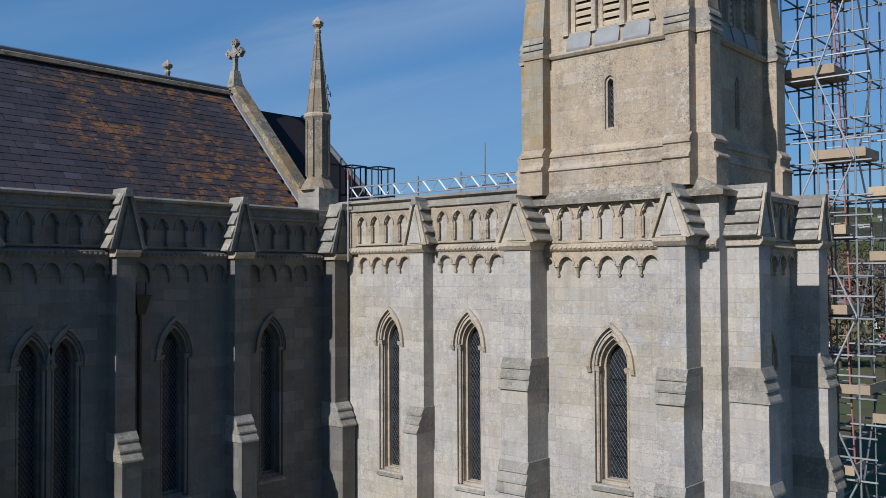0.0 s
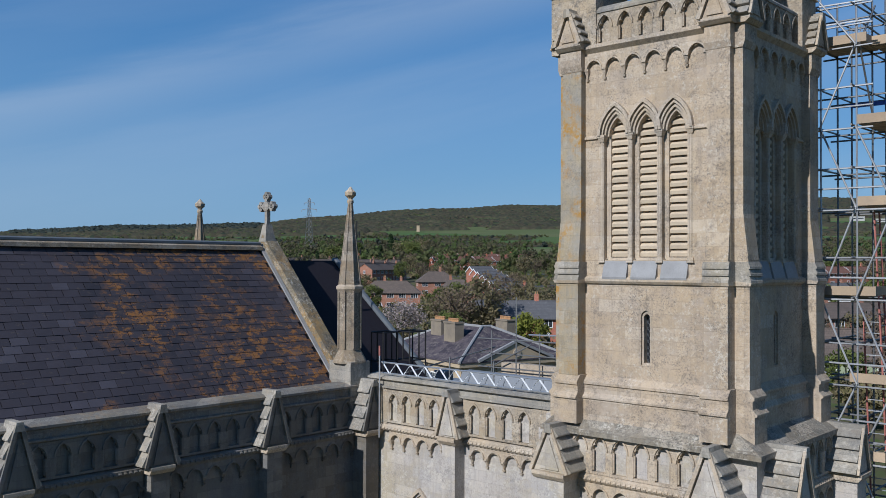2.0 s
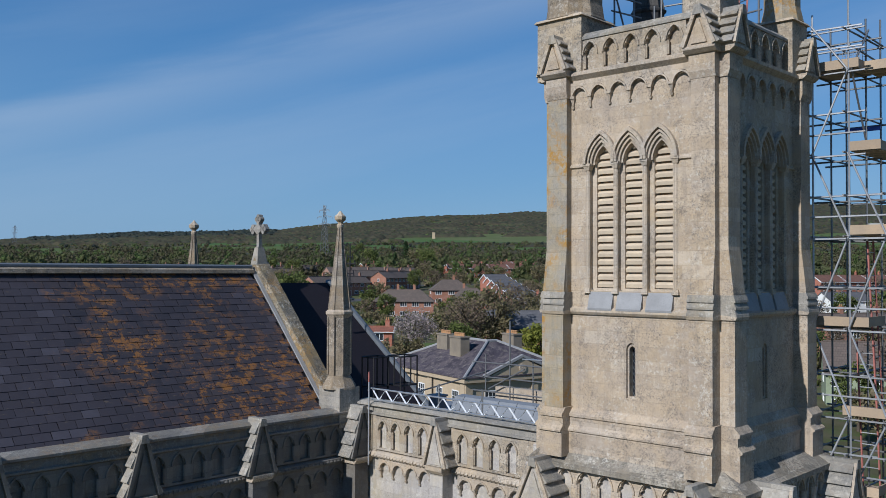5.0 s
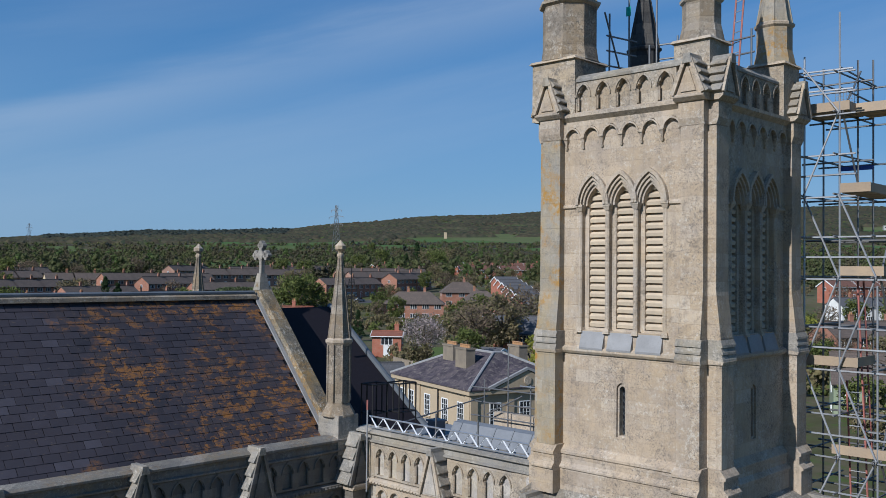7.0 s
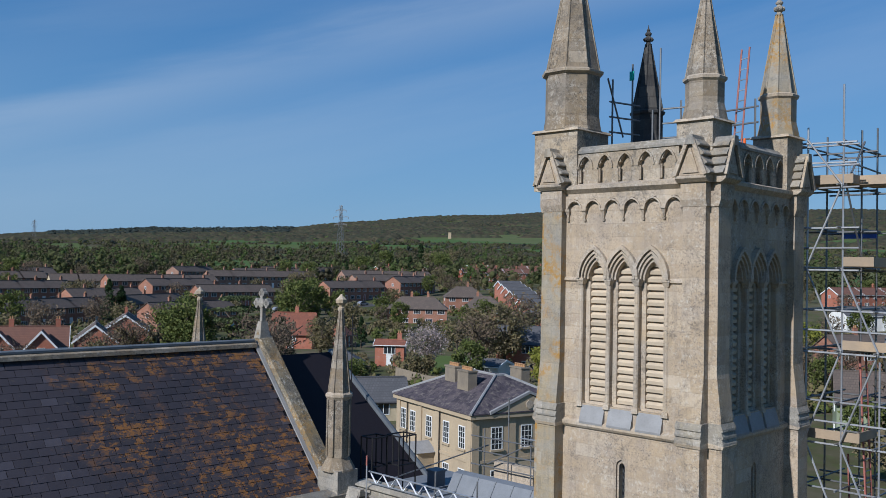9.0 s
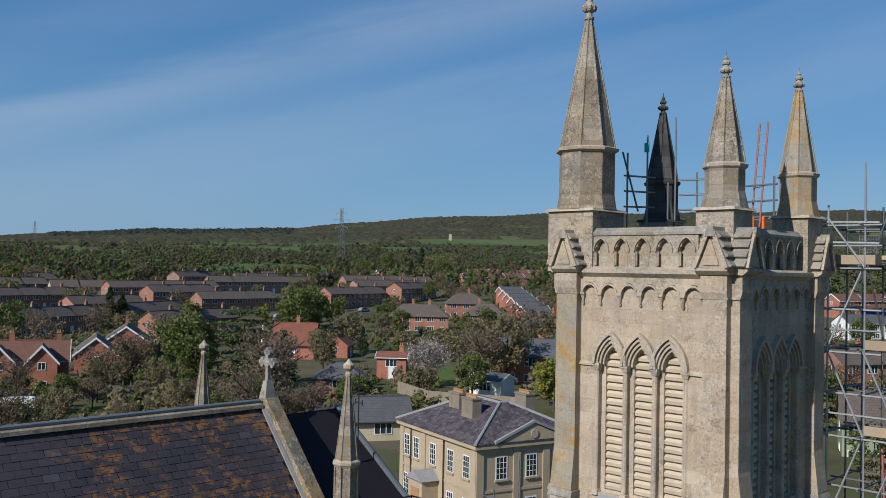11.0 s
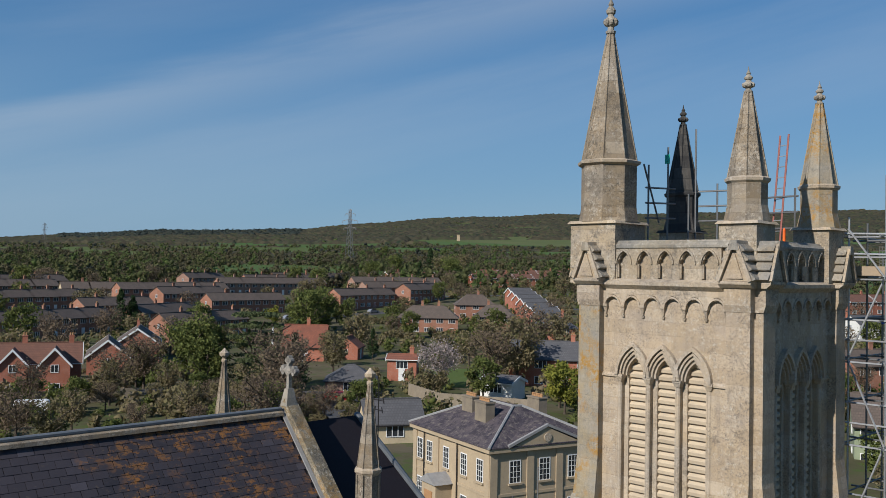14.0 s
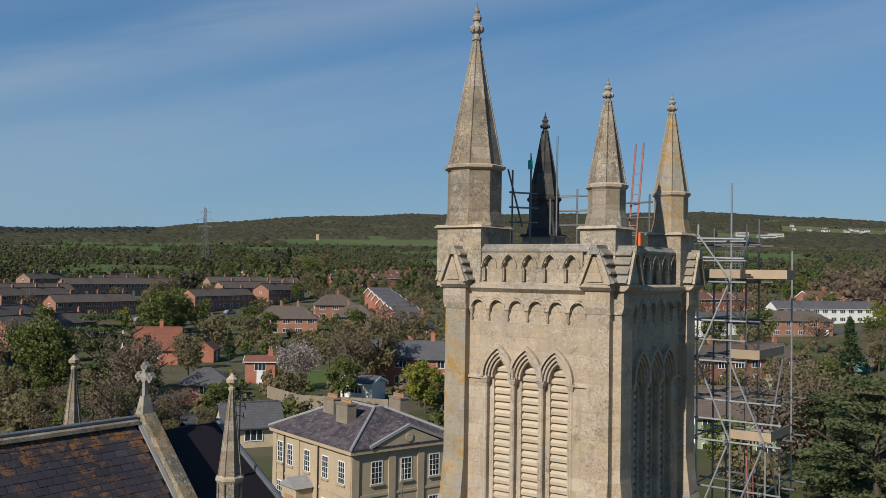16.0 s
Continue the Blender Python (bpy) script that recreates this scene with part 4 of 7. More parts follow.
# roof, gable, cross
RX, RZ, EX, EZ = -13.25, 14.14, -9.1, 9.62
pitch = math.atan2(RZ - EZ, EX - RX)
nave_roof = part("roof", slab(B(), [(EX, NY0, EZ - 0.12), (RX, NY0, RZ - 0.12), (2 * RX - EX, NY0, EZ - 0.12)], [(EX, -0.1, EZ - 0.12), (RX, -0.1, RZ - 0.12), (2 * RX - EX, -0.1, EZ - 0.12)]), SLATE_DARK, nave, "steep blue-grey slate roof patched with orange lichen")
part("ridge_capping", slab(B(), [(RX - 0.19, NY0, RZ - 0.14), (RX - 0.17, NY0, RZ - 0.02), (RX, NY0, RZ + 0.05), (RX + 0.17, NY0, RZ - 0.02), (RX + 0.19, NY0, RZ - 0.14)],
                           [(RX - 0.19, -0.1, RZ - 0.14), (RX - 0.17, -0.1, RZ - 0.02), (RX, -0.1, RZ + 0.05), (RX + 0.17, -0.1, RZ - 0.02), (RX + 0.19, -0.1, RZ - 0.14)]), STONE_SPIRE, nave)
part("ridge_roll", rod(B(), (RX, NY0, RZ + 0.08), (RX, -0.1, RZ + 0.08), 0.075, 8), LEAD_DULL, nave, "dark lead roll along the ridge")
gab = part("gable", slab(B(), [(-9.0, 0.0, 9.3), (RX, 0.0, RZ + 0.12), (2 * RX + 9.0, 0.0, 9.3)], [(-9.0, 0.5, 9.3), (RX, 0.5, RZ + 0.12), (2 * RX + 9.0, 0.5, 9.3)]), STONE_CAP, nave)
for s in (1, -1):
    q = [(EX + 0.3, EZ - 0.3), (RX, RZ + 0.1), (RX, RZ + 0.4), (EX + 0.32, EZ + 0.06)]
    q = [(RX + s * (x - RX), z) for x, z in q]
    edge = [(RX + s * (x - RX), z) for x, z in ((EX + 0.05, EZ - 0.03), (RX, RZ - 0.03), (RX, RZ + 0.035), (EX + 0.05, EZ + 0.035))]
    part("lead_flashing", slab(B(), [(x, -0.13, z) for x, z in edge], [(x, 0.018, z) for x, z in edge]), CAP_LEAD, gab)
    part("gable_coping", slab(B(), [(x, 0.02, z) for x, z in q], [(x, 0.5, z) for x, z in q]), STONE_RAKE, gab)
cross = part("gable_cross", slab(B(), [(RX - 0.2, 0.0, 14.3), (RX + 0.2, 0.0, 14.3), (RX + 0.2, 0.44, 14.3), (RX - 0.2, 0.44, 14.3)], [(RX - 0.1, 0.1, 14.9), (RX + 0.1, 0.1, 14.9), (RX + 0.1, 0.34, 14.9), (RX - 0.1, 0.34, 14.9)]), STONE_CAP, nave, "carved stone cross on the gable")
bm = B()
box(bm, RX - 0.07, RX + 0.07, 0.15, 0.29, 14.88, 15.85)
box(bm, RX - 0.3, RX + 0.3, 0.15, 0.29, 15.44, 15.6)
for x, z in ((-0.3, 15.52), (0.3, 15.52), (0, 15.86)):
    for a, b in ((0.09, 0), (-0.09, 0), (0, 0.09), (0, -0.09)):
        slab(bm, [(RX + x + a + 0.085 * math.cos(math.tau * i / 8), 0.14, z + b + 0.085 * math.sin(math.tau * i / 8)) for i in range(8)], [(RX + x + a + 0.085 * math.cos(math.tau * i / 8), 0.3, z + b + 0.085 * math.sin(math.tau * i / 8)) for i in range(8)])
slab(bm, [(RX + 0.17 * math.cos(math.tau * i / 12), 0.13, 15.52 + 0.17 * math.sin(math.tau * i / 12)) for i in range(12)], [(RX + 0.17 * math.cos(math.tau * i / 12), 0.31, 15.52 + 0.17 * math.sin(math.tau * i / 12)) for i in range(12)])
part("cross_head", bm, STONE_CAP, cross)


def nave_pinnacle(cx, cy):
    p = part("pinnacle", slab(B(), [(cx + a * 0.5, cy + b * 0.4, 9.3) for a, b in ((-1, -1), (1, -1), (1, 1), (-1, 1))], [(cx + a * 0.5, cy + b * 0.4, 10.5) for a, b in ((-1, -1), (1, -1), (1, 1), (-1, 1))]), STONE_CAP, nave, "slender octagonal stone pinnacle")
    part("shaft", lathe(B(), cx, cy, [(10.45, 0.56), (10.52, 0.55), (10.85, 0.36), (12.7, 0.36)]), STONE_SPIRE, p)
    for i in range(8):
        a = math.pi / 8 + math.tau * i / 8
        part("angle_shaft", rod(B(), (cx + 0.37 * math.cos(a), cy + 0.37 * math.sin(a), 10.9), (cx + 0.37 * math.cos(a), cy + 0.37 * math.sin(a), 12.7), 0.04, 6), STONE_SPIRE, p)
    part("ring_moulding", lathe(B(), cx, cy, [(12.64, 0.36), (12.76, 0.45), (12.84, 0.45), (12.9, 0.36)]), STONE_TRIM, p)
    part("spire", lathe(B(), cx, cy, [(12.86, 0.37), (15.45, 0.065)]), STONE_SPIRE, p)
    for i in range(8):
        a = math.pi / 8 + math.tau * i / 8
        part("rib", rod(B(), (cx + 0.37 * math.cos(a), cy + 0.37 * math.sin(a), 12.88), (cx + 0.065 * math.cos(a), cy + 0.065 * math.sin(a), 15.45), 0.02, 5), STONE_SPIRE, p)
    part("finial", lathe(B(), cx, cy, [(15.4, 0.07), (15.48, 0.11), (15.54, 0.11), (15.58, 0.07), (15.62, 0.09), (15.7, 0.18), (15.8, 0.19), (15.88, 0.1), (15.93, 0.06), (15.98, 0.02)], 8), STONE_TRIM, p)


nave_pinnacle(-8.98, 0.25)
nave_pinnacle(2 * RX + 8.98, 0.25)

# chancel roof beyond the gable
CHY, CHZ = 3.3, 13.66
part("wall", box(B(), -16.1, -10.4, 0.52, 5.4, 0.0, 9.2), STONE_NAVE_SHADED, nave)
CEX, CEZ, CEY = 2.95, 9.2, 5.55                        # half width, eaves height and far end of the hipped chancel
rid = [(RX, 0.52, CHZ), (RX, CHY, CHZ)]
for s in (1, -1):
    a = [(RX + s * CEX, 0.52, CEZ), (RX + s * CEX, CEY, CEZ), rid[1], rid[0]]
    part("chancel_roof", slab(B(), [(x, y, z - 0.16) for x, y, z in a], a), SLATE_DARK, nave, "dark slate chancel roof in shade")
    part("lead_hip", rod(B(), (RX + s * CEX, CEY, CEZ + 0.03), (RX, CHY, CHZ + 0.04), 0.12, 8), LEAD_DULL, nave)
a = [(RX - CEX, CEY, CEZ), (RX + CEX, CEY, CEZ), rid[1]]
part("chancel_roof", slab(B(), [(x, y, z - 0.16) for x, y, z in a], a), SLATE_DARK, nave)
fin = part("iron_finial", rod(B(), (RX + 1.2, CHY, 12.0), (RX + 1.2, CHY, 15.1), 0.022, 5), IRON, nave, "ornate wrought-iron ridge cross")
for z, w in ((14.0, 0.22), (14.35, 0.3), (14.6, 0.16)):
    part("scroll", rod(B(), (RX + 1.2 - w, CHY, z), (RX + 1.2 + w, CHY, z), 0.02, 5), IRON, fin)
    for s in (-1, 1):
        part("scroll", rod(B(), (RX + 1.2 + s * w, CHY, z - 0.1), (RX + 1.2 + s * w * 0.8, CHY, z + 0.12), 0.02, 5), IRON, fin)

# flat lead roof of the aisle behind the link wall
part("flat_roof", box(B(), -10.38, LX0 + 0.05, KY + 0.5, 6.6, 9.0, 9.28), LEAD, link, "flat lead roof with standing seams")
for i in range(10):
    part("lead_roll", box(B(), -8.5 + i * 0.78, -8.43 + i * 0.78, KY + 0.5, 6.6, 9.28, 9.34), LEAD, link)
part("wall", box(B(), -10.38, LX0, 6.2, 6.7, 0, 9.1), STONE_NAVE_SHADED, link)
part("far_parapet", box(B(), -7.7, LX0, 6.28, 6.62, 9.1, 10.08), STONE_TRIM, link, "pale stone parapet at the far edge of the roof")
part("lead_upstand", slab(B(), [(-8.1, 4.3, 9.285), (LX0, 4.3, 9.285), (LX0, 5.3, 9.285), (-8.1, 5.3, 9.285)], [(-8.1, 4.65, 9.86), (LX0, 4.65, 9.86), (LX0, 5.0, 9.9), (-8.1, 5.0, 9.9)]), LEAD, link, "raised lead-covered gutter back")
for i in range(9):
    x = -7.7 + i * 0.76
    part("lead_roll", rod(B(), (x, 4.29, 9.3), (x, 4.65, 9.88), 0.025, 6), LEAD, link)

# ---- scaffolding ----
def tube(parent, a, b, mat=None, name="ledger"):
    return part(name, rod(B(), a, b, 0.025, 6), mat or TUBE, parent)


def boards(parent, x0, x1, y0, y1, z, along_x=True, toe=True):
    n = max(1, round(((y1 - y0) if along_x else (x1 - x0)) / 0.24))
    for i in range(n):
        if along_x:
            a = y0 + (y1 - y0) * i / n
            part("board", box(B(), x0, x1, a + 0.008, a + (y1 - y0) / n - 0.008, z, z + 0.04), BOARD, parent)
        else:
            a = x0 + (x1 - x0) * i / n
            part("board", box(B(), a + 0.008, a + (x1 - x0) / n - 0.008, y0, y1, z, z + 0.04), BOARD, parent)
    if toe:
        part("toe_board", box(B(), x0 - 0.03, x1 + 0.1, y0 - 0.045, y0 - 0.008, z + 0.02, z + 0.25), BOARD, parent)
        part("toe_board", box(B(), x1 + 0.008, x1 + 0.045, y0, y1, z + 0.02, z + 0.25), BOARD, parent)


def ladder(parent, a, b, w, mat, name="ladder"):
    a, b = Vector(a), Vector(b)
    side = (b - a).cross(Vector((0, 0, 1))).normalized() * w / 2 if abs((b - a).normalized().z) < 0.999 else Vector((w / 2, 0, 0))
    l = part(name, rod(B(), a - side, b - side, 0.026, 5), mat, parent)
    part("stile", rod(B(), a + side, b + side, 0.026, 5), mat, l)
    n = int((b - a).length / 0.27)
    for i in range(1, n):
        p = a + (b - a) * i / n
        part("rung", rod(B(), p - side, p + side, 0.014, 4), TUBE, l)


scaf = thing("scaffold_tower", pose(0, 0, 0), "tube-and-fitting scaffold tower with timber board platforms", "scaffolding")
XS, YS = (3.98, 4.86, 5.75), (4.78, 6.0, 7.1)
TOPS = {(0, 0): 20.6, (1, 0): 21.6, (2, 0): 14.8, (0, 1): 20.5, (1, 1): 20.6, (2, 1): 15.4, (0, 2): 19.6, (1, 2): 20.8, (2, 2): 19.9}
for (i, j), top in TOPS.items():
    # front row and outer column in the paler tube, the others darker
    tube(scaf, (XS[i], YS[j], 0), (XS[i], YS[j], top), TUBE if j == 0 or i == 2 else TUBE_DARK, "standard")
LIFTS = (0.9, 2.75, 4.75, 6.7, 8.7, 10.6, 12.75, 15.0, 17.05, 19.1)
for k, z in enumerate(LIFTS):
    last = 2 if z < 15.5 else 1
    for j, y in enumerate(YS):
        for dz in ((0, 0.55, 1.05) if j == 0 else (0, 1.0)):
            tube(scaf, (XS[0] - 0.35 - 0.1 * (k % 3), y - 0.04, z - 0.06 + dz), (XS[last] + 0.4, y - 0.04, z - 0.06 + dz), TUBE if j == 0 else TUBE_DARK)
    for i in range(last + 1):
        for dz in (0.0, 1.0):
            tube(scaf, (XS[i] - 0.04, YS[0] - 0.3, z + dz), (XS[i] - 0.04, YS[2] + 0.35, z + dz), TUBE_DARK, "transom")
    up = LIFTS[k + 1] if k + 1 < len(LIFTS) else z + 1.2
    if k % 2 == 0:
        tube(scaf, (XS[0], YS[0] - 0.07, z), (XS[1], YS[0] - 0.07, up), TUBE, "brace")
    else:
        tube(scaf, (XS[1], YS[0] - 0.07, z), (XS[0], YS[0] - 0.07, up), TUBE, "brace")
    tube(scaf, (XS[last] + 0.07, YS[0] if k % 2 else YS[1], z), (XS[last] + 0.07, YS[1] if k % 2 else YS[0], up), TUBE_DARK, "brace")
    if last == 2:
        tube(scaf, (XS[1 + k % 2], YS[0] - 0.1, z), (XS[2 - k % 2], YS[0] - 0.1, up), TUBE, "brace")
for z, x0, x1, y1 in ((19.12, 3.85, 5.0, 6.0), (12.78, 3.9, 5.2, 6.1), (10.62, 4.7, 5.9, 6.1), (8.72, 4.6, 5.4, 6.0), (6.72, 4.7, 5.4, 6.0), (4.77, 4.5, 5.9, 7.0), (2.77, 4.5, 5.5, 6.0), (15.02, 4.9, 5.8, 6.6), (17.07, 4.9, 5.5, 7.1)):
    boards(scaf, x0, x1, YS[0] + 0.03, y1, z)
boards(scaf, 5.05, 6.0, 5.4, 6.3, 19.12)
ladder(scaf, (5.3, 5.2, 2.8), (5.1, 5.2, 7.6), 0.4, RUST_RED)
ladder(scaf, (5.2, 5.4, 6.8), (5.0, 5.4, 12.4), 0.4, RUST_RED)
ladder(scaf, (5.3, 5.5, 10.6), (5.1, 5.5, 14.9), 0.4, RUST_RED)
part("blue_sheet", box(B(), 4.0, 4.9, 6.95, 7.0, 17.86, 17.97), BLUE_SHEET, scaf)
for i in range(9):
    part("mesh_wire", rod(B(), (4.3 + i * 0.07, 5.96, 19.2), (4.3 + i * 0.07, 5.96, 19.9), 0.006, 4), TUBE_DARK, scaf)
    part("mesh_wire", rod(B(), (4.3, 5.96, 19.2 + i * 0.085), (4.88, 5.96, 19.2 + i * 0.085), 0.006, 4), TUBE_DARK, scaf)
for y, z in ((4.74, 19.7), (4.74, 20.2)):
    tube(scaf, (3.3, y, z), (5.2, y, z - 0.05), TUBE)
for z in (19.6, 20.1):
    tube(scaf, (4.9, 4.7, z + 0.1), (4.9, 7.2, z), TUBE_DARK)

# second bay of scaffold further along, seen low down
scaf2 = thing("scaffold_bay", pose(0, 0, 0), "lower scaffold bay with timber boards beside the tower", "scaffolding")
for x in (6.6, 7.4):
    for y in (5.2, 6.4):
        tube(scaf2, (x, y, 0), (x, y, 12.4 if x < 7 else 11.4), TUBE, "standard")
for z in (2.0, 4.0, 6.0, 8.0, 9.6, 11.2):
    for y in (5.2, 6.4):
        tube(scaf2, (5.4, y, z), (7.7, y, z), TUBE)
    for x in (6.6, 7.4):
        tube(scaf2, (x, 4.9, z + 0.06), (x, 6.8, z + 0.06), TUBE_DARK, "transom")
    tube(scaf2, (6.6, 5.16, z - 1.8), (7.4, 5.16, z), TUBE, "brace")
for z in (4.05, 8.05, 9.65):
    boards(scaf2, 5.95, 7.5, 5.25, 6.35, z)

# rails, ladder and barriers on the tower roof
topscaf = thing("roof_scaffold", pose(CX, CY, Z_CORN), "scaffold guard rails standing on the tower roof", "scaffolding")
for x, y, h in ((-1.78, -0.1, 3.1), (-1.72, 0.75, 3.65), (-1.3, 1.1, 2.4), (-1.38, 1.6, 4.2), (-0.8, 1.72, 2.7), (0.3, 1.7, 2.5), (1.42, 1.5, 2.45)):
    tube(topscaf, (x, y, 0), (x, y, h), TUBE_DARK, "standard")
for z in (1.7, 2.1, 2.5):
    tube(topscaf, (-1.3, 1.62, z), (-0.5, 1.74, z), TUBE_DARK)
    tube(topscaf, (0.2, 1.72, z - 0.25), (1.5, 1.5, z - 0.25), TUBE_DARK)
    tube(topscaf, (-1.8, -0.2, z), (-1.7, 1.1, z + 0.05), TUBE_DARK)
tube(topscaf, (-1.8, -0.3, 3.1), (-1.7, 0.3, 1.6), TUBE_DARK, "brace")
part("green_net", box(B(), -1.8, -1.66, 0.72, 0.74, 3.2, 3.45), plain("green_net", (0.02, 0.45, 0.32), (0.02, 0.4, 0.28), 3, 0.6), topscaf)
lad = thing("ladder", pose(CX, CY, Z_CORN), "red steel ladder leaning above the tower parapet", "ladder")
ladder(lad, (0.85, 1.5, 0.02), (1.0, 1.8, 3.85), 0.32, RUST_RED, "stile")
for x in (0.95, 1.22):
    cone = thing("barrier_post", pose(CX + x, CY + 1.35, Z_CORN), "orange plastic barrier post on the roof", "barrier", "barrier posts on the roof")
    part("post", lathe(B(), 0, 0, [(0.0, 0.11), (0.06, 0.11), (0.08, 0.05), (1.4, 0.035), (1.45, 0.015)], 8), ORANGE, cone)
    part("foot", lathe(B(), 0, 0, [(0.0, 0.2), (0.05, 0.18)], 8), IRON, cone)

# aluminium truss and poles along the aisle roof
truss = thing("scaffold_truss", pose(0, 0, 0), "aluminium ladder beam laid along the aisle parapet", "scaffolding")
TY, TZ = 0.66, 10.17
tube(truss, (-7.95, TY, TZ), (-0.98, TY, TZ), ALU)
tube(truss, (-7.95, TY, TZ + 0.33), (-0.98, TY, TZ + 0.33), ALU)
i = 0
while -7.9 + i * 0.3 < -1.3:
    x = -7.9 + i * 0.3
    part("lacing", rod(B(), (x, TY, TZ if i % 2 else TZ + 0.33), (x + 0.3, TY, TZ + 0.33 if i % 2 else TZ), 0.024 if i % 2 == 0 else 0.015, 6), ALU_BRIGHT if i % 2 == 0 else ALU, truss)
    i += 1
tube(truss, (-7.85, 0.48, 8.2), (-7.85, 0.48, 11.0), TUBE, "standard")
part("red_sleeve", rod(B(), (-7.85, 0.48, 10.72), (-7.85, 0.48, 11.02), 0.032, 6), RUST_RED, truss)
for x, h in ((-5.75, 10.75), (-4.05, 10.75), (-1.4, 11.0)):
    tube(truss, (x, TY + 0.72, 9.28), (x, TY + 0.72, h), TUBE_DARK, "standard")
rails = thing("scaffold_rails", pose(0, 0, 0), "scaffold guard rails at the far edge of the aisle roof", "scaffolding")
for x, h in ((-8.0, 11.2), (-6.9, 12.4), (-5.9, 11.2), (-4.9, 12.4), (-3.9, 11.4), (-2.9, 11.8), (-1.9, 11.0)):
    tube(rails, (x, 6.1, 9.28), (x, 6.1, h), TUBE_DARK, "standard")
for z in (9.9, 10.4, 10.9):
    tube(rails, (-8.6, 6.06, z), (-1.2, 6.06, z + 0.05), TUBE_DARK)
for x, z in ((-7.8, 10.0), (-5.2, 10.6), (-3.0, 9.8)):
    tube(rails, (x, 6.02, z), (x + 1.6, 6.02, z + 0.8), TUBE_DARK, "brace")
tube(rails, (-8.4, 2.2, 10.0), (-8.0, 6.3, 10.6), TUBE_DARK)
tube(rails, (-6.2, 5.9, 11.15), (-3.6, 5.9, 11.2), ALU)
iron = thing("iron_railing", pose(0, 0, 0), "black iron guard frame beside the chancel roof", "railing")
for x0, x1, y0, y1 in ((-9.15, -8.6, 1.35, 2.0), (-8.85, -8.25, 2.2, 2.95)):
    for z in (10.4, 10.9, 11.33):
        for p, q in (((x0, y0), (x1, y0)), ((x1, y0), (x1, y1)), ((x1, y1), (x0, y1)), ((x0, y1), (x0, y0))):
            if z > 11 or z < 10.5:
                tube(iron, (*p, z), (*q, z), IRON, "rail")
    for k in range(3):
        for y in (y0, y1):
            x = x0 + (x1 - x0) * k / 2
            tube(iron, (x, y, 10.4 if k == 1 else 9.28), (x, y, 11.34), IRON, "post")
box_vent = thing("roof_vent", pose(-8.9, 4.6, 9.28), "square lead-clad vent box on the aisle roof", "vent")
part("body", box(B(), -0.22, 0.22, -0.22, 0.22, 0, 0.5), LEAD, box_vent)
part("lid", box(B(), -0.26, 0.26, -0.26, 0.26, 0.5, 0.56), LEAD, box_vent)

CREST = ((-180, 150), (0, 165), (10, 178), (15, 198), (20.4, 211), (37.4, 193), (45, 179), (50, 155), (53.7, 133), (62, 121), (71, 83), (180, 80))
PROFILE = ((0, 0), (270, 0), (370, 7), (500, 11), (800, 20), (1100, 36), (1500, 60))
FIELDS = ((33, 46, 1450, 1760), (49, 59, 1400, 1560), (47, 58, 1610, 1700), (60, 64, 1350, 1430), (64, 69, 1480, 1600), (8.5, 15.8, 2120, 2420), (15.5, 19.5, 1830, 2080))


def interp(knots, v):
    for (a, za), (b, zb) in zip(knots, knots[1:]):
        if a <= v <= b:
            return za + (zb - za) * (v - a) / (b - a)
    return knots[-1][1]


def bearing(x, y):
    return math.degrees(math.atan2(13 - x, y + 18)), math.hypot(x - 13, y + 18)


def ground_z(x, y):
    """Level round the church, then a long rise to a wooded crest."""
    yaw, d = bearing(x, y)
    low = 1.0 - 0.25 * max(0.0, min(1.0, (yaw - 48) / 22)) * min(1.0, d / 1500)
    if d <= 1500:
        return interp(PROFILE, d) * low
    foot, crest = 60 * low, interp(CREST, yaw)
    t = (d - 1500) / 1400
    z = foot + (crest - foot) * t ** 1.15 if t < 1 else crest * (1 - 0.25 * (t - 1))
    w = min(1.0, t)
    return z + w * (6 * noise.noise(Vector((x / 600, y / 600, 1.3))) + 5 * noise.noise(Vector((x / 190, y / 190, 4.1))))


def is_field(x, y):
    yaw, d = bearing(x, y)
    return any(a < yaw < b and p < d < q for a, b, p, q in FIELDS)


